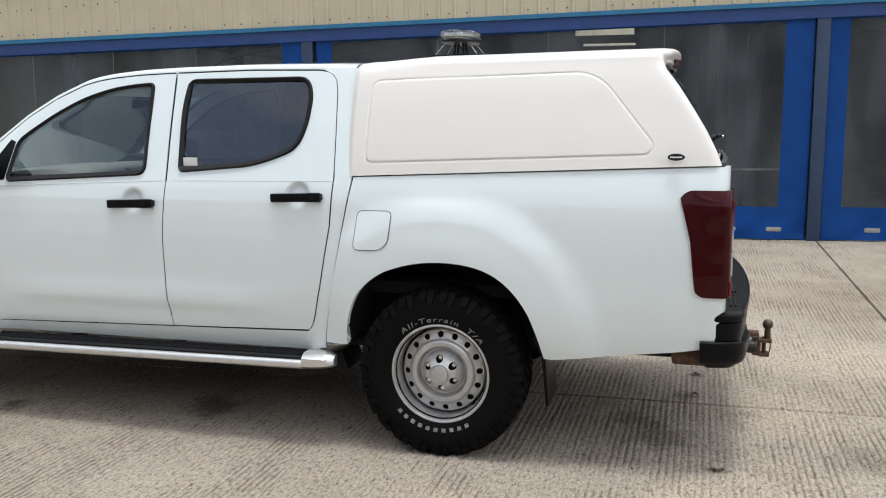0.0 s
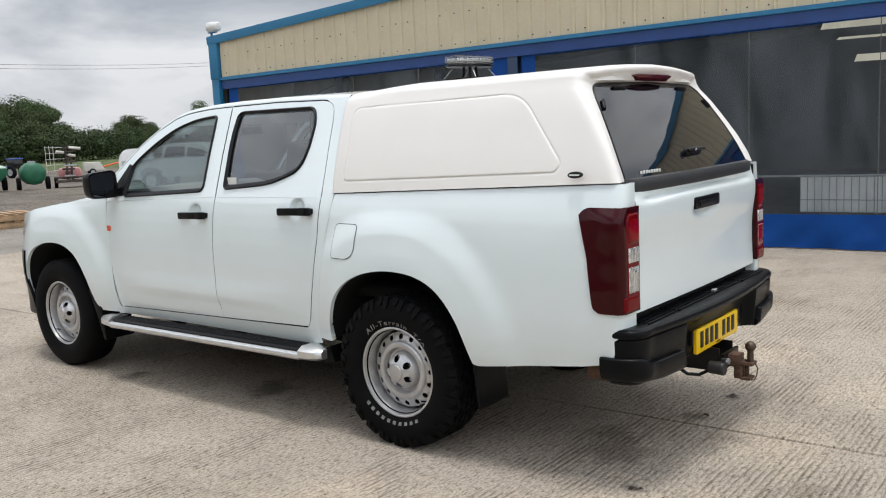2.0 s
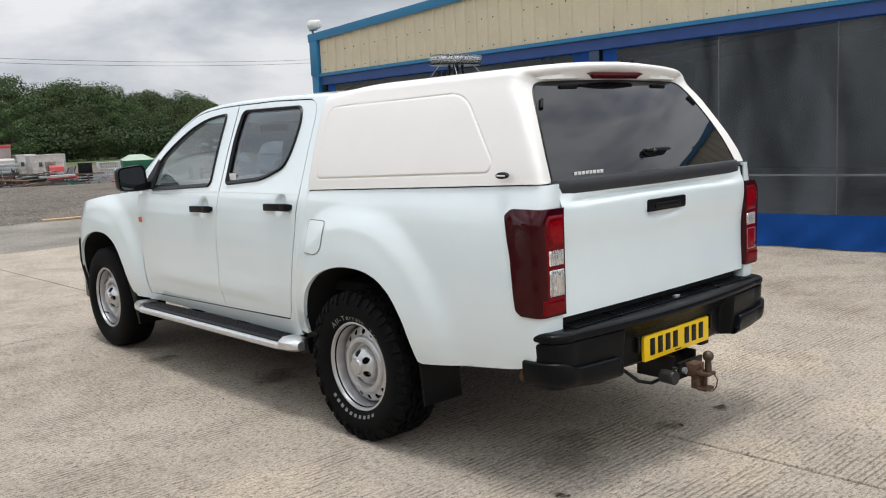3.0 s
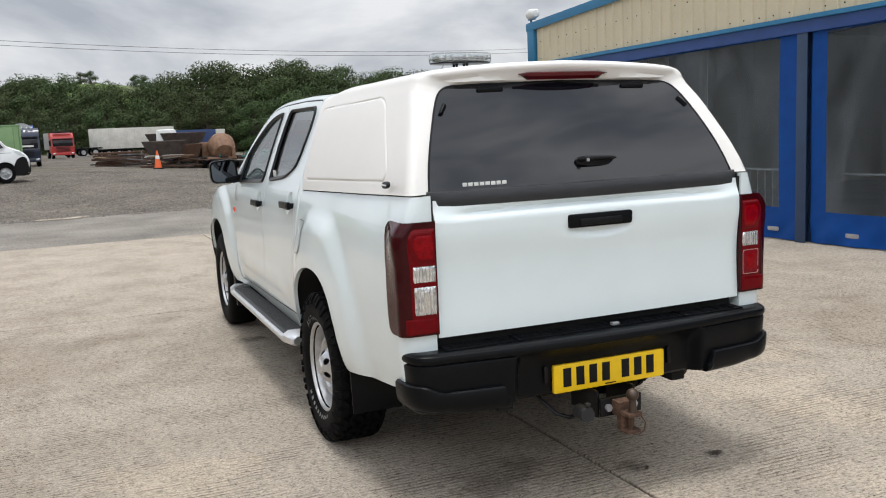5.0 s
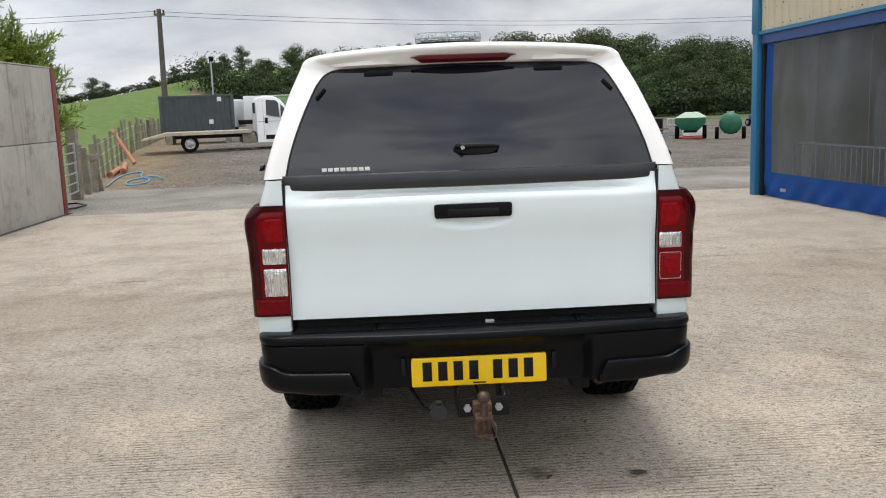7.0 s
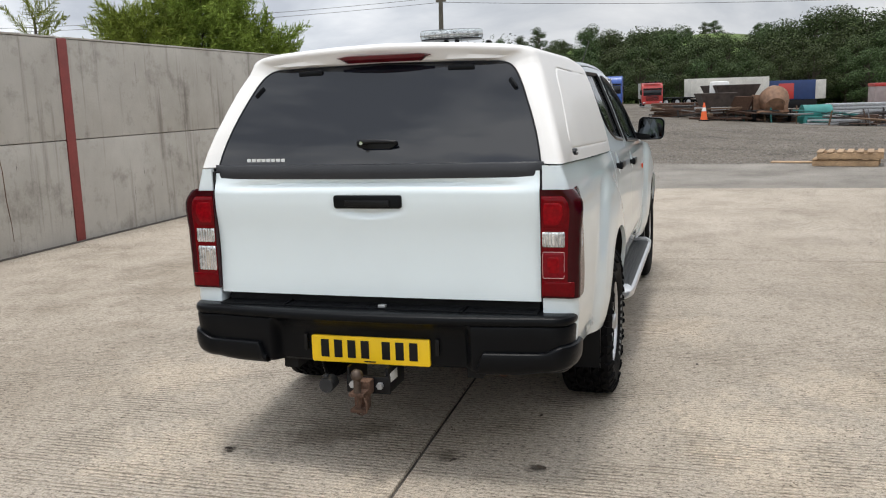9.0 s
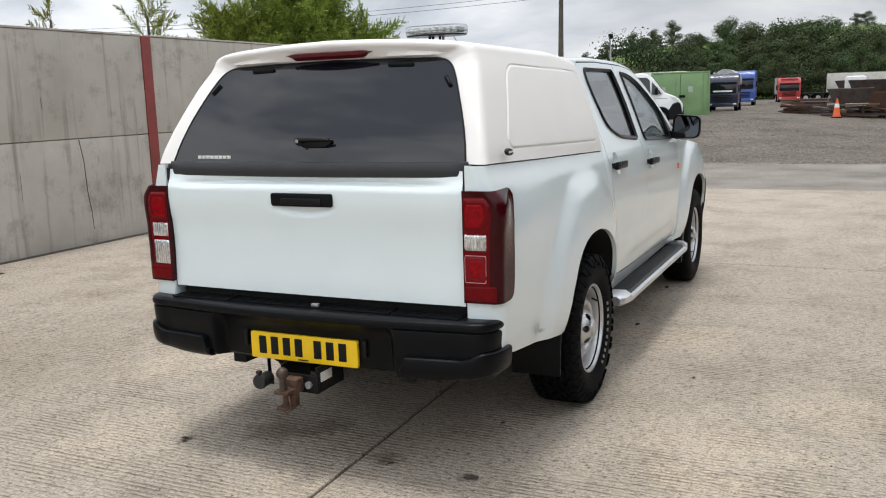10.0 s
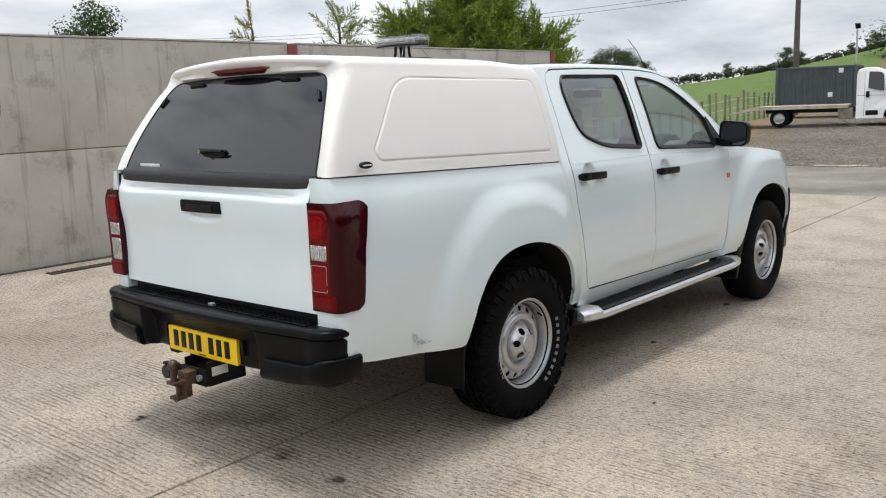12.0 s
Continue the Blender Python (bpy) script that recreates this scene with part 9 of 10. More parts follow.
b = bm_new(); box(b, (-0.45, 0, 2.0), (1.2, 1.2, 0.12), 0.04); part("cab_roof", b, M_BLUELORRY, bt)
sp = thing("field_sprayer", "pink and red field sprayer with tall folded booms", "sprayer", pose(-36.25, 17.78, g(-36.2, 17.8), 0, 0, 151))
M_PINK = mat("faded_pink_plastic", (0.50, 0.22, 0.22), 0.6, var=0.15, scale=4)
for sgn in (-1, 1): road_wheel(sp, 0, sgn * 0.62, 0.26, 0.16, sgn)
b = bm_new(); box(b, (0.1, 0, 0.66), (0.8, 1.0, 0.52), 0.2); part("tank", b, M_PINK, sp)
b = bm_new(); box(b, (0, 0, 0.30), (1.2, 1.25, 0.10), 0.01); box(b, (-0.45, 0, 0.48), (0.06, 1.3, 0.07), 0.01); part("frame", b, M_SCRAP, sp)
for y in (-0.10, 0.10):
    b = bm_new(); tube(b, [(-0.45, y, 0.3), (-0.45, y * 0.9, 1.95)], 0.045, 8); part("mast", b, M_SCRAP, sp)
rnd = random.Random(64)
for k in range(9):
    z = 0.55 + 0.16 * k
    b = bm_new(); box(b, (-0.48, rnd.uniform(-0.08, 0.08), z), (0.12, rnd.uniform(0.25, 0.62), rnd.uniform(0.04, 0.10)), 0.01, m=None); part("cross_bar", b, M_SCRAP if k % 3 else M_GALV, sp)
for y, z, w_ in ((-0.30, 1.78, 0.5), (0.34, 1.62, 0.35), (-0.16, 1.45, 0.3)):
    b = bm_new(); cyl(b, (-0.50, y - w_ / 2, z), (-0.50, y + w_ / 2, z + 0.06), 0.07, seg=10); part("hose_reel", b, M_OLDWHITE, sp)
for x0_, z0_ in ((0.62, 0.0), (0.95, 0.0), (0.78, 0.35)):
    b = bm_new(); tube(b, [(-0.45, x0_, 0.75 + z0_), (-0.45, x0_, 1.95)], 0.014, 6); part("boom", b, M_OLDWHITE, sp)
for k in range(5):
    b = bm_new(); tube(b, [(-0.45, 0.12, 0.85 + 0.25 * k), (-0.45, 0.98, 0.80 + 0.27 * k)], 0.012, 6); part("boom_brace", b, M_OLDWHITE, sp)
cv = thing("white_box_trailer", "small rounded white box trailer", "trailer", pose(-37.2, 22.0, g(-37, 22.0), 0, 0, 146))
for sgn in (-1, 1): road_wheel(cv, 0, sgn * 0.78, 0.30, 0.2, sgn)
b = bm_new(); prism(b, rounded([(-0.85, 0.35), (0.85, 0.35), (0.85, 1.20), (0.60, 1.62), (-0.60, 1.62), (-0.85, 1.20)], [0.15, 0.15, 0.3, 0.4, 0.4, 0.3], 6), "x", -1.5, 1.5, bevel=0.05); part("box_body", b, M_VANWHITE, cv)
b = bm_new(); tube(b, [(1.5, 0, 0.42), (2.5, 0, 0.45)], 0.05, 8); part("drawbar", b, M_TRIM, cv)
cr = thing("white_crusher_trailer", "white and orange trailer with a crane arm", "trailer", pose(-49.6, 26.9, g(-50, 26.9), 0, 0, 65) @ Matrix.Scale(0.7, 4))
b = bm_new(); prism(b, [(-0.9, 0.4), (0.9, 0.4), (0.5, 1.15), (-0.9, 1.15)], "y", -0.7, 0.7, bevel=0.03); part("body", b, M_OLDWHITE, cr)
b = bm_new(); tube(b, [(0.8, 0, 0.7), (2.2, 0.2, 1.0), (3.2, 0.2, 0.7)], 0.07, 8); part("arm", b, M_ORANGE, cr)
for sgn in (-1, 1): road_wheel(cr, -0.2, sgn * 0.75, 0.3, 0.2, sgn)

# silver pickup behind the workshop's corner
sv = thing("silver_pickup", "silver double cab pickup parked beyond the workshop", "pickup truck", pose(-26.9, 16.3, g(-26.9, 16.3), 0, 0, 30))
for sgn in (-1, 1):
    for x in (0.0, 3.0): road_wheel(sv, x, sgn * 0.78, 0.37, 0.24, sgn)
low_ = rounded([(-1.15, 0.50), (-0.46, 0.50), (-0.40, 0.75), (-0.2, 0.86), (0.2, 0.86), (0.40, 0.75), (0.46, 0.50), (2.54, 0.50), (2.60, 0.75), (2.8, 0.86), (3.2, 0.86), (3.40, 0.75), (3.46, 0.50), (3.92, 0.50), (3.95, 0.88), (3.7, 1.04), (2.7, 1.14), (2.62, 1.16), (-1.15, 1.16)], 0.05, 3)
b = bm_new(); rows_ = [[(p.x, y * (1 if p.y < 1.0 else 0.97), p.y) for p in low_] for y in (-0.88, -0.84, 0.84, 0.88)]; vs_ = grid(b, rows_, close_u=True); b.faces.new(vs_[0]); b.faces.new(vs_[-1][::-1])
part("body", b, M_SILVER, sv, angle=35)
b = bm_new()
up_ = rounded([(0.42, 1.15), (2.68, 1.15), (1.95, 1.70), (1.6, 1.75), (0.6, 1.74), (0.46, 1.68)], 0.06, 3)
rows_ = [[(p.x, y * (1 - 0.24 * sstep(1.15, 1.75, p.y)), p.y) for p in up_] for y in (-0.82, 0.82)]; vs_ = grid(b, rows_, close_u=True); b.faces.new(vs_[0]); b.faces.new(vs_[-1][::-1])
part("cab", b, M_SILVER, sv, angle=35)
for sgn in (-1, 1):
    for pol in ([(0.55, 1.20), (1.35, 1.20), (1.35, 1.62), (0.62, 1.62)], [(1.45, 1.20), (2.42, 1.20), (1.92, 1.60), (1.45, 1.62)]):
        b = bm_new(); fan(b, [(p.x, sgn * (0.825 * (1 - 0.24 * sstep(1.15, 1.75, p.y)) + 0.008), p.y) for p in rounded(pol, 0.04, 3)]); part("side_window", b, M_BACKGLASS, sv)
    b = bm_new(); box(b, (2.30, sgn * 0.98, 1.25), (0.12, 0.18, 0.16), 0.05); part("door_mirror", b, M_SILVER, sv)
rc = thing("red_car", "red car parked far across the yard", "car", pose(-34.0, 29.5, g(-34, 29.5), 0, 0, 30))
for sgn in (-1, 1):
    for x in (0.0, 2.5): road_wheel(rc, x, sgn * 0.72, 0.31, 0.2, sgn)
b = bm_new(); prism(b, rounded([(-0.7, 0.3), (3.3, 0.3), (3.3, 0.75), (2.3, 0.92), (1.6, 1.38), (0.1, 1.42), (-0.6, 0.95)], 0.12, 4), "y", -0.8, 0.8, bevel=0.06); part("body", b, M_REDLORRY, rc)
for sgn in (-1, 1):
    b = bm_new(); prism(b, rounded([(0.1, 0.95), (2.0, 0.95), (1.5, 1.30), (0.2, 1.33)], 0.05, 3), "y", sgn * 0.79, sgn * 0.806); part("side_window", b, M_BACKGLASS, rc)

# ---- fence, gate, pipes, hoses ----
fence = thing("post_fence", "weathered timber post and wire fence beside the field", "fence")
x = -15.6
k = 0
rnd = random.Random(8)
posts = []
while x > -45:
    y = fence_y(x) - 0.40
    h = rnd.uniform(0.95, 1.25)
    b = bm_new()
    tp = (rnd.uniform(-0.05, 0.05), rnd.uniform(-0.05, 0.05))
    cyl(b, (0, 0, -0.1), (tp[0], tp[1], h), 0.045, 0.04, 10)
    part("fence_post", b, M_OLDTIMBER, fence, m=pose(x, y, g(x, y)))
    posts.append((x, y, g(x, y)))
    x -= rnd.uniform(0.85, 1.25)
for z in (0.3, 0.6, 0.9):
    b = bm_new(); tube(b, [(p[0], p[1], p[2] + z) for p in posts], 0.006, 5); part("fence_wire", b, M_GALV, fence)
gp = thing("gate_post", "tall weathered timber gate post", "post", pose(-13.5, -6.78, g(-13.5, -6.8)))
b = bm_new(); box(b, (0, 0, 0.75), (0.20, 0.20, 1.5), 0.02); part("post", b, M_OLDTIMBER, gp)
strut = thing("strainer_posts", "pair of old timber strainer posts leaning by the gate", "post", pose(-14.6, -6.95, g(-14.6, -7.0)))
for dx, h, tl in ((0.0, 1.0, 4), (-0.45, 1.05, -3), (-0.8, 0.8, 25)):
    b = bm_new(); cyl(b, (0, 0, 0), (0, 0, h), 0.08, 0.07, 10); part("post", b, M_OLDTIMBER, strut, m=pose(dx, 0, 0, 0, tl, 0))
b = bm_new(); box(b, (-0.35, 0.05, 0.78), (0.8, 0.04, 0.12), 0.005); part("rail", b, M_OLDTIMBER, strut)
gate = thing("field_gate", "galvanised tubular steel field gate", "gate", pose(-10.75, -6.25, g(-11, -6.3), 0, 0, 190))
b = bm_new(); tube(b, [(0.0, 0, 0.18), (0.0, 0, 1.12)], 0.025, 8); part("stile", b, M_GALV, gate)
b = bm_new(); tube(b, [(2.65, 0, 0.18), (2.65, 0, 1.12)], 0.025, 8); part("stile", b, M_GALV, gate)
for z in (0.18, 0.36, 0.55, 0.75, 0.95, 1.12):
    b = bm_new(); tube(b, [(0, 0, z), (2.65, 0, z)], 0.018, 8); part("rail", b, M_GALV, gate)
for xx in (0.9, 1.8):
    b = bm_new(); tube(b, [(xx, 0, 0.18), (xx, 0, 1.12)], 0.014, 8); part("brace", b, M_GALV, gate)
def pipe(a, c, r, lab):
    t = thing("clay_pipe", lab, "pipe", None, "clay pipes")
    b = bm_new(); cyl(b, a, c, r, seg=16); cyl(b, Vector(a), Vector(a) + (Vector(c) - Vector(a)).normalized() * 0.10, r * 1.25, seg=16); part("barrel", b, M_CLAY, t)
gz = g(-22, -8.2)
pipe((-22.6, -8.85, gz + 1.02), (-22.05, -8.12, gz + 0.05), 0.06, "terracotta drain pipe leaning on the fence")
pipe((-18.6, -7.75, g(-18.6, -7.75) + 0.07), (-20.2, -8.0, g(-20.2, -8.0) + 0.07), 0.07, "terracotta drain pipe lying on the verge")
pipe((-19.4, -7.65, g(-19.4, -7.65) + 0.07), (-21.6, -8.25, g(-21.6, -8.25) + 0.07), 0.07, "terracotta drain pipe lying on the verge")
hose = thing("blue_hose", "loose blue hose lying on the gravel", "hose")
loop = smooth_line([(-16.1, -7.05), (-17.6, -7.35), (-19.2, -7.57), (-19.8, -7.2), (-18.4, -6.95), (-17.5, -6.4), (-16.6, -6.3), (-16.1, -6.6), (-17.4, -7.0), (-18.6, -6.6), (-17.6, -6.15)])
b = bm_new(); tube(b, [(x, y, g(x, y) + 0.022) for x, y in loop], 0.018, 8); part("hose_run", b, M_HOSE, hose)
bh = thing("black_hose", "black hose end lying by the wall", "hose")
b = bm_new(); tube(b, [(-10.9, -6.5, -0.005), (-11.5, -6.1, -0.005), (-12.0, -6.1, -0.005), (-12.4, -6.4, -0.005), (-12.3, -6.7, -0.005), (-11.8, -6.75, -0.005)], 0.016, 8); part("hose_run", b, M_TRIM, bh)

# ---- utility pole, yard lamp, wires ----
PX, PY = -38.2, -11.2
up = thing("utility_pole", "tall timber utility pole with overhead wires", "utility pole", pose(PX, PY, g(PX, PY)))
b = bm_new(); tube(b, [(0, 0, -0.2), (0.05, 0.03, 3.0), (0.22, 0.12, 6.1)], [0.15, 0.13, 0.10], 12); part("pole_shaft", b, M_POLE, up)
b = bm_new(); box(b, (0.2, 0.12, 5.85), (0.10, 0.5, 0.10), 0.01); part("cross_arm", b, M_POLE, up)
for dy in (-0.2, 0.2):
    b = bm_new(); cyl(b, (0.2, 0.12 + dy, 5.9), (0.2, 0.12 + dy, 6.05), 0.04, seg=10); part("insulator", b, M_SCRAP, up)
def wire(a, c, sag, nm="overhead_wire"):
    t = thing(nm, "thin overhead power wire", "wire", None, "overhead wires")
    b = bm_new()
    A, C = Vector(a), Vector(c)
    tube(b, [A.lerp(C, k / 24) - Vector((0, 0, sag * 4 * (k / 24) * (1 - k / 24))) for k in range(25)], 0.010, 5)
    part("wire_run", b, M_SCRAP, t)
ztop = g(PX, PY) + 6.0
for dz, dy in ((0.0, -0.2), (-0.22, 0.2)):
    wire((PX + 0.2, PY + dy, ztop + dz), (-52, 45, 7.6 + dz), 1.1)
    wire((PX + 0.2, PY + dy, ztop + dz), (-30, -70, 8.2 + dz), 1.2)
lp = thing("yard_lamp", "slim galvanised yard lamp post with a floodlight", "lamp post", pose(-42.2, -9.75, g(-42, -9.7)))
b = bm_new(); cyl(b, (0, 0, 0), (0, 0, 3.9), 0.05, 0.04, 10); part("column", b, M_GALV, lp)
b = bm_new(); box(b, (0, 0, 0), (0.10, 0.24, 0.26), 0.03, m=pose(0.06, 0.04, 4.02, 0, 30, 0)); part("floodlight_head", b, M_TRIM, lp)

# ---- trees, hedges ----
def leaf_mat(name, c, var=0.35):
    m = bpy.data.materials.new(name)
    m.use_nodes = True
    n, l = m.node_tree.nodes, m.node_tree.links
    b = n["Principled BSDF"]
    b.inputs["Roughness"].default_value = 0.75
    b.inputs["Specular IOR Level"].default_value = 0.25
    geo, oi = n.new("ShaderNodeNewGeometry"), n.new("ShaderNodeObjectInfo")
    r1, r2 = n.new("ShaderNodeMapRange"), n.new("ShaderNodeMapRange")
    r1.inputs["To Min"].default_value, r1.inputs["To Max"].default_value = 1 - var, 1 + var
    r2.inputs["To Min"].default_value, r2.inputs["To Max"].default_value = 0.78, 1.22
    l.new(geo.outputs["Random Per Island"], r1.inputs["Value"]); l.new(oi.outputs["Random"], r2.inputs["Value"])
    mu = n.new("ShaderNodeMath"); mu.operation = "MULTIPLY"
    l.new(r1.outputs[0], mu.inputs[0]); l.new(r2.outputs[0], mu.inputs[1])
    hs = n.new("ShaderNodeHueSaturation")
    hs.inputs["Color"].default_value = (*c, 1)
    r3 = n.new("ShaderNodeMapRange"); r3.inputs["To Min"].default_value, r3.inputs["To Max"].default_value = 0.475, 0.52
    l.new(oi.outputs["Random"], r3.inputs["Value"]); l.new(r3.outputs[0], hs.inputs["Hue"]); l.new(mu.outputs[0], hs.inputs["Value"])
    l.new(hs.outputs[0], b.inputs["Base Color"])
    return m


M_LEAF = leaf_mat("broad_leaves", (0.050, 0.074, 0.025), 0.5)
M_HEDGE = leaf_mat("hedge_leaves", (0.034, 0.050, 0.019), 0.5)
M_CONIF = leaf_mat("conifer_sprays", (0.20, 0.24, 0.042), 0.5)
M_FIR = leaf_mat("dark_fir_needles", (0.025, 0.045, 0.022))
M_BARK = mat("tree_bark", (0.075, 0.06, 0.045), 0.9, var=0.3, scale=4, bump=0.4, bscale=20)


def leaf_blob(bm, c, rad, n, size, rnd, shell=0.55):
    """Small bent leaf clumps, thick near the outside of a lumpy ball."""
    for _ in range(n):
        while True:
            d = Vector((rnd.uniform(-1, 1), rnd.uniform(-1, 1), rnd.uniform(-1, 1)))
            if 0.05 < d.length <= 1: break
        d.normalize()
        r = (shell + (1 - shell) * rnd.random() ** 0.6)
        p = Vector((c[0] + d.x * rad[0] * r, c[1] + d.y * rad[1] * r, c[2] + d.z * rad[2] * r))
        nrm = (d + Vector((rnd.uniform(-0.7, 0.7), rnd.uniform(-0.7, 0.7), rnd.uniform(-0.5, 0.9)))).normalized()
        t = nrm.orthogonal().normalized()
        t = (t * math.cos(a_ := rnd.uniform(0, 6.28)) + nrm.cross(t) * math.sin(a_)).normalized()
        s2 = nrm.cross(t)
        s = size * rnd.uniform(0.6, 1.3)
        v = [bm.verts.new(p + t * s), bm.verts.new(p + s2 * s * 0.7 + nrm * s * 0.25), bm.verts.new(p - t * s * 0.8), bm.verts.new(p - s2 * s * 0.7 + nrm * s * 0.2)]
        bm.faces.new((v[0], v[1], v[2])); bm.faces.new((v[0], v[2], v[3]))


def make_tree(seed, spread_, trunk_h, blobs, leaves, size, mt=None):
    """A tree one unit high: tapered trunk, limbs, an uneven crown with gaps."""
    rnd = random.Random(seed)
    t = thing("broadleaf_tree", "dark green broadleaf tree in the wood behind the yard", "tree", None, "trees in the wood")
    bt_ = bm_new()
    bl_ = bm_new()
    top = Vector((rnd.uniform(-0.03, 0.03), rnd.uniform(-0.03, 0.03), 0.62))
    tube(bt_, [(0, 0, -0.03), Vector((0, 0, trunk_h)), top.lerp(Vector((0, 0, trunk_h)), 0.4), top], [0.030, 0.022, 0.014, 0.006], 8)
    for k in range(blobs):
        a = 2 * math.pi * (k / blobs * 2.6) + rnd.uniform(-0.4, 0.4)
        f = k / max(1, blobs - 1)
        z = trunk_h + 0.06 + (0.90 - trunk_h - 0.06) * f
        rr = spread_ * math.sin(math.pi * (0.18 + 0.74 * f)) * rnd.uniform(0.45, 0.85)
        c = (rr * math.cos(a), rr * math.sin(a), z)
        q = rnd.uniform(0.11, 0.19)
        tube(bt_, [(0, 0, trunk_h * 0.8 + 0.35 * f * (1 - trunk_h)), ((c[0]) * 0.5, c[1] * 0.5, z - 0.06), (c[0], c[1], z)], [0.011, 0.007, 0.003], 5)
        leaf_blob(bl_, c, (q * rnd.uniform(0.9, 1.3), q * rnd.uniform(0.9, 1.3), q * rnd.uniform(0.6, 0.95)), leaves, size, rnd)
    part("trunk", bt_, M_BARK, t)
    part("crown", bl_, mt or M_LEAF, t, turn_normals=False)
    return t


TREES = [make_tree(31, 0.34, 0.07, 30, 240, 0.0135), make_tree(32, 0.30, 0.09, 28, 240, 0.013), make_tree(33, 0.38, 0.06, 34, 230, 0.0140), make_tree(34, 0.27, 0.08, 26, 240, 0.013)]
used = [False] * len(TREES)


def plant(x, y, h, kind, rz, wide=1.0):
    m = pose(x, y, g(x, y), 0, 0, rz) @ Matrix.Diagonal((h * wide, h * wide, h, 1))
    src = TREES[kind]
    if not used[kind]:
        used[kind] = True
        src.matrix_basis = m
        return src
    made = copy_thing(src, pose(x, y, g(x, y), 0, 0, rz))
    made.scale = (h * wide, h * wide, h)
    return made


# the wood's skyline: bearing from the yard (sideways per metre ahead) and rise of its tops
SKY_B = (-0.30, -0.25, -0.22, -0.198, -0.174, -0.144, -0.135, -0.115, -0.092, -0.063, -0.04, 0.00, 0.045, 0.08, 0.10, 0.13, 0.155, 0.18, 0.218, 0.246, 0.27, 0.29, 0.317, 0.36, 0.40, 0.44, 0.494, 0.513, 0.53, 0.574, 0.60, 0.63, 0.645, 0.668, 0.72)
SKY_R = (0.022, 0.028, 0.048, 0.064, 0.072, 0.060, 0.058, 0.075, 0.068, 0.067, 0.064, 0.058, 0.054, 0.060, 0.068, 0.082, 0.069, 0.072, 0.083, 0.074, 0.070, 0.065, 0.067, 0.060, 0.064, 0.056, 0.053, 0.038, 0.011, 0.0185, 0.031, 0.034, 0.02, 0.003, 0.003)
rnd = random.Random(77)
for d, f, step in ((116, 0.55, 0.028), (124, 0.76, 0.027), (134, 0.95, 0.023), (146, 1.03, 0.024)):
    bb = -0.275 if d > 125 else -0.225
    while bb < 0.665:
        s = bb + rnd.uniform(-0.008, 0.008)
        dd = d + rnd.uniform(-4, 4)
        x, y = 4.0 - dd, s * dd
        top = 1.54 + dd * float(np.interp(s, SKY_B, SKY_R)) * f * rnd.uniform(0.95, 1.08)
        h = top - g(x, y)
        if h > 2.0:
            plant(x, y, h, rnd.randrange(4), rnd.uniform(0, 360), rnd.uniform(0.95, 1.35))
        bb += step * rnd.uniform(0.85, 1.2)
# single trees on the far slopes
for s, r, d in ((-0.336, 0.0468, 150), (-0.322, 0.041, 152), (-0.57, 0.058, 150), (-0.548, 0.060, 150), (-0.53, 0.058, 152), (-0.27, 0.030, 160), (-0.245, 0.036, 150), (-0.215, 0.050, 140), (0.004, 0.0715, 255), (0.014, 0.0725, 258), (-0.012, 0.066, 250), (-0.03, 0.066, 250), (0.058, 0.067, 255), (0.066, 0.067, 258), (0.72, 0.050, 130), (0.80, 0.042, 140), (-0.507, 0.041, 155), (-0.403, 0.0285, 150)):
    x, y = 4.0 - d, s * d
    top = 1.54 + d * r
    plant(x, y, max(3.0, top - g(x, y)), rnd.randrange(4), rnd.uniform(0, 360), 1.2)
plant(-42.0, -82.0, 12.5, 1, 40, 1.0)


def hedge(name, pts, h, w, n, size, label):
    """A clipped-back hedge along a line: one mass of leaf clumps."""
    r_ = random.Random(len(name) + n)
    b = bm_new()
    for k in range(n):
        t = r_.random() * (len(pts) - 1)
        i = int(t)
        a, c = Vector(pts[i]), Vector(pts[i + 1])
        p = a.lerp(c, t - i)
        z = g(p.x, p.y) + h * r_.uniform(0.3, 0.75)
        leaf_blob(b, (p.x + r_.uniform(-w, w) * 0.5, p.y + r_.uniform(-w, w) * 0.5, z), (w * 0.5, w * 0.5, h * r_.uniform(0.25, 0.5)), 14, size, r_)
    ob = part(name, b, M_HEDGE, None, turn_normals=False)
    return tagged(ob, label, "hedge", kind="stuff")


hedge("field_hedge", [(-128, -75), (-140, -55), (-150, -40), (-146, -28)], 1.5, 1.6, 600, 0.20, "dark hedge along the top of the field")
hedge("wood_edge_bushes", [(-113, -26), (-114, -10), (-124, 8), (-120, 22), (-112, 38), (-110, 54), (-110, 66)], 4.2, 5.0, 4200, 0.17, "dense dark green bushes along the wood's edge")
hedge("far_hedge", [(-108, 72), (-100, 84), (-84, 96), (-62, 104)], 3.0, 3.0, 900, 0.22, "dark hedge beyond the yard")
hedge("hill_hedge", [(-230, -34), (-234, -20), (-236, -8)], 3.0, 3.0, 260, 0.5, "dark hedge across the hill")

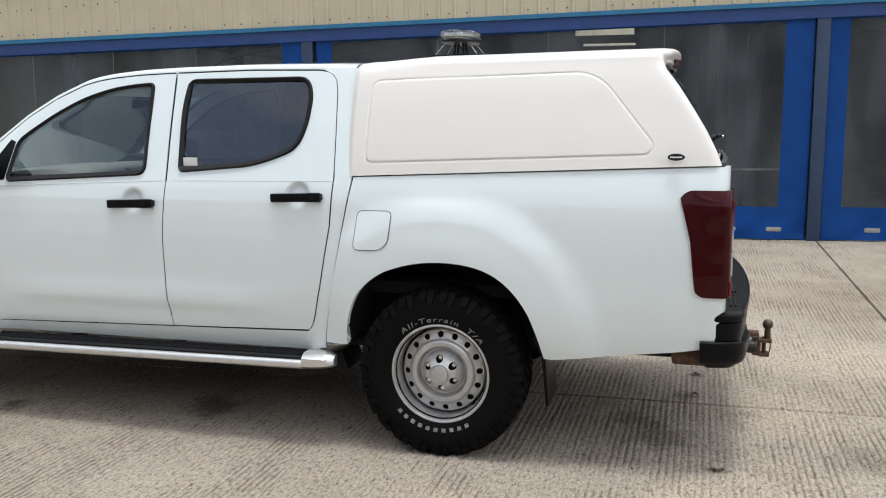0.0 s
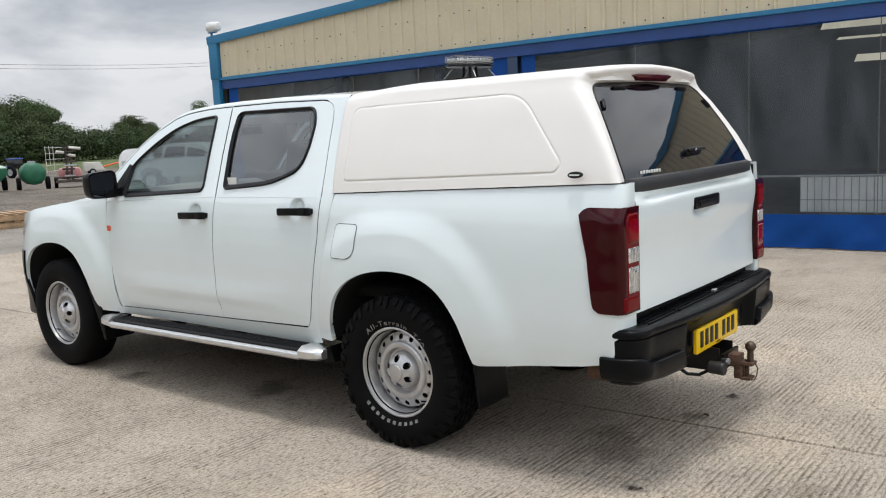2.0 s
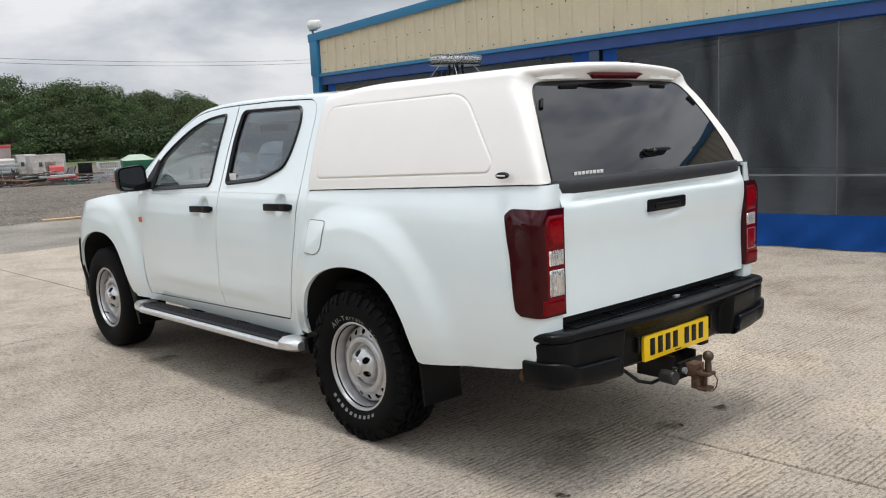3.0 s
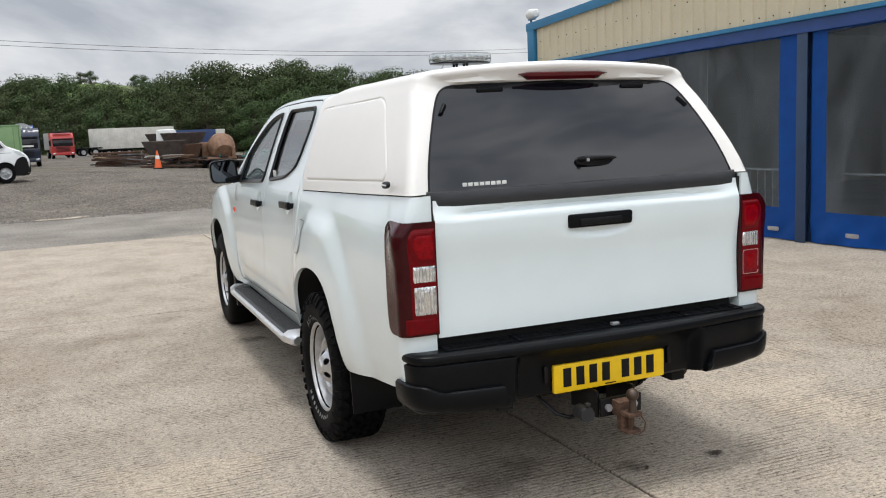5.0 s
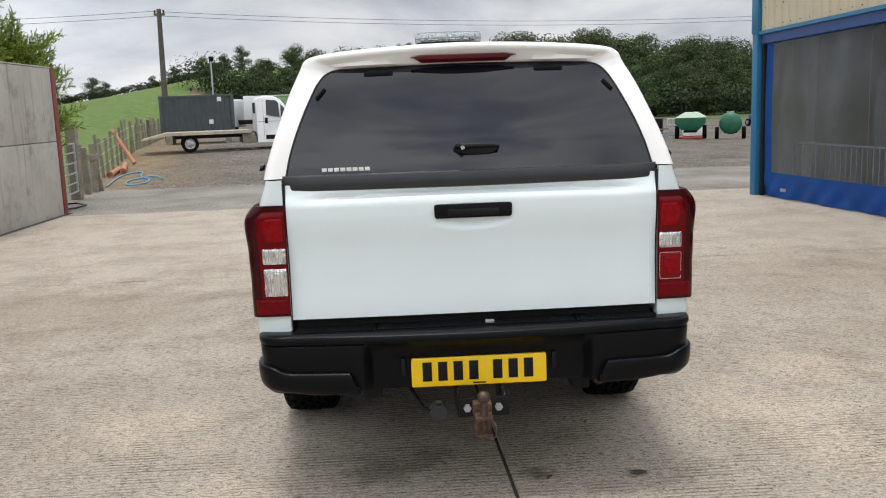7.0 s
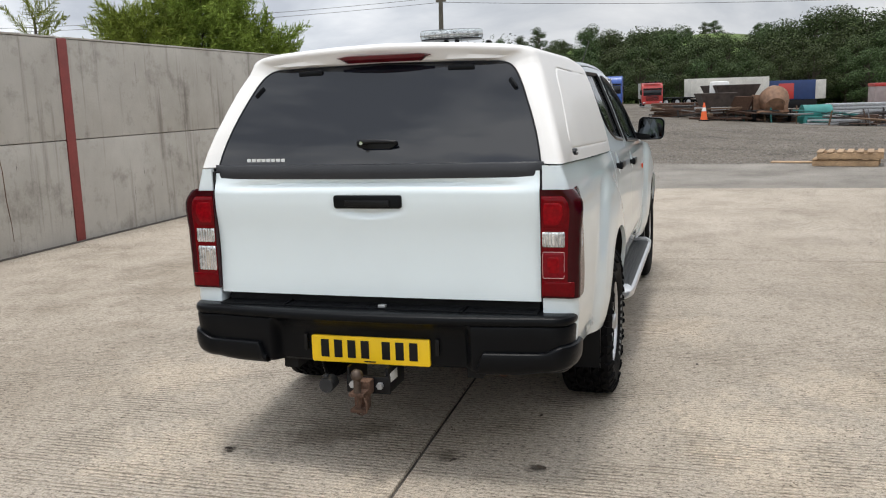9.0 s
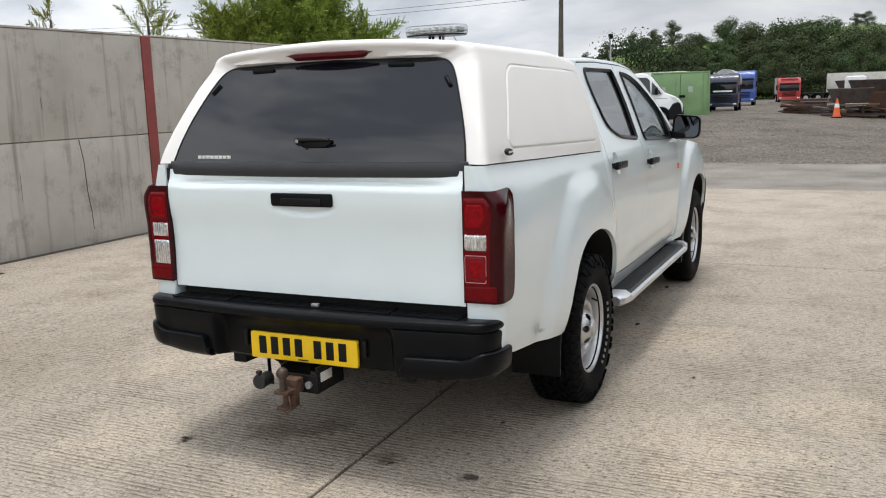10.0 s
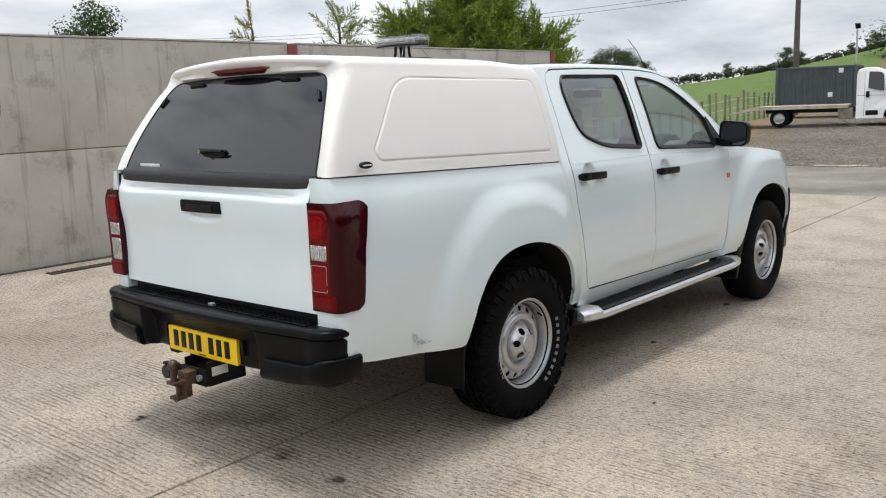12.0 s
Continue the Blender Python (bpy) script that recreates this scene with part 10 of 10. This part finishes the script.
# two dark firs beyond the workshop's corner
def fir(x, y, h, seed):
    r_ = random.Random(seed)
    t = thing("fir_tree", "tall dark fir tree beyond the yard", "tree", pose(x, y, g(x, y)), "fir trees")
    b = bm_new(); tube(b, [(0, 0, -0.2), (0, 0, h * 0.95)], [h * 0.02, h * 0.004], 8); part("trunk", b, M_BARK, t)
    b = bm_new()
    for k in range(150):
        f = r_.uniform(0.10, 1.0)
        a = r_.uniform(0, 6.28)
        ln = h * 0.24 * (1.05 - f) * r_.uniform(0.6, 1.2) + 0.2
        for j in range(7):
            q = (j + 0.5) / 7
            leaf_blob(b, (ln * q * math.cos(a), ln * q * math.sin(a), h * f - 0.25 * ln * q + 0.1 * ln * q * q), (0.16, 0.16, 0.08), 5, 0.085, r_)
    part("bough_mass", b, M_FIR, t, turn_normals=False)
fir(-92, 73.6, 6.6, 1); fir(-90, 76.2, 5.6, 2); fir(-94, 78, 5.2, 3)


# evergreen cypresses behind the concrete wall: feathery upswept sprays
def cypress(x, y, h, rad, seed, n=150, bare=0.25):
    r_ = random.Random(seed)
    t = thing("cypress_tree", "yellow-green feathery cypress showing above the concrete wall", "tree", pose(x, y, g(x, y)), "cypresses behind the wall")
    b = bm_new(); tube(b, [(0, 0, -0.1), (0, 0, h * 0.9)], [0.10, 0.02], 8); part("trunk", b, M_BARK, t)
    b = bm_new()
    def blade(p, d, ln, w):
        s_ = d.cross(Vector((r_.uniform(-1, 1), r_.uniform(-1, 1), r_.uniform(-1, 1)))).normalized()
        v = (b.verts.new(p - s_ * w), b.verts.new(p + s_ * w), b.verts.new(p + d * ln))
        b.faces.new(v)
    def spray(p, d, ln, depth):
        steps = 7
        for k in range(steps):
            q = p + d * ln * k / steps
            for sgn in (-1, 1):
                sd = (d + d.orthogonal().normalized() * sgn * 0.75 + Vector((r_.uniform(-0.45, 0.45), r_.uniform(-0.45, 0.45), r_.uniform(-0.2, 0.45)))).normalized()
                l2 = ln * (0.42 * (1 - k / steps) + 0.14)
                if depth > 0: spray(q, sd, l2, depth - 1)
                else: blade(q, sd, l2, 0.008)
        blade(p, d, ln, 0.008)
    for k in range(n):
        f = r_.random() ** 0.8
        a = r_.uniform(0, 6.28)
        z = h * (0.35 + 0.62 * f)
        out = rad * (1.05 - 0.75 * f) * r_.uniform(0.35, 1.0)
        p = Vector((out * math.cos(a) * 0.6, out * math.sin(a) * 0.6, z - 0.2))
        d = Vector((math.cos(a) * 0.75, math.sin(a) * 0.75, r_.uniform(0.10, 0.95))).normalized()
        spray(p, d, r_.uniform(0.45, 0.95), 1)
    part("spray_mass", b, M_CONIF, t, turn_normals=False)


cypress(-10.5, -7.75, 3.95, 1.6, 5, 420); cypress(-11.3, -6.85, 3.15, 0.7, 6, 150); cypress(-9.7, -8.5, 3.45, 1.1, 7, 200)
cypress(-9.9, -11.0, 3.75, 0.35, 8, 34); cypress(-8.2, -11.8, 3.6, 0.15, 10, 8)
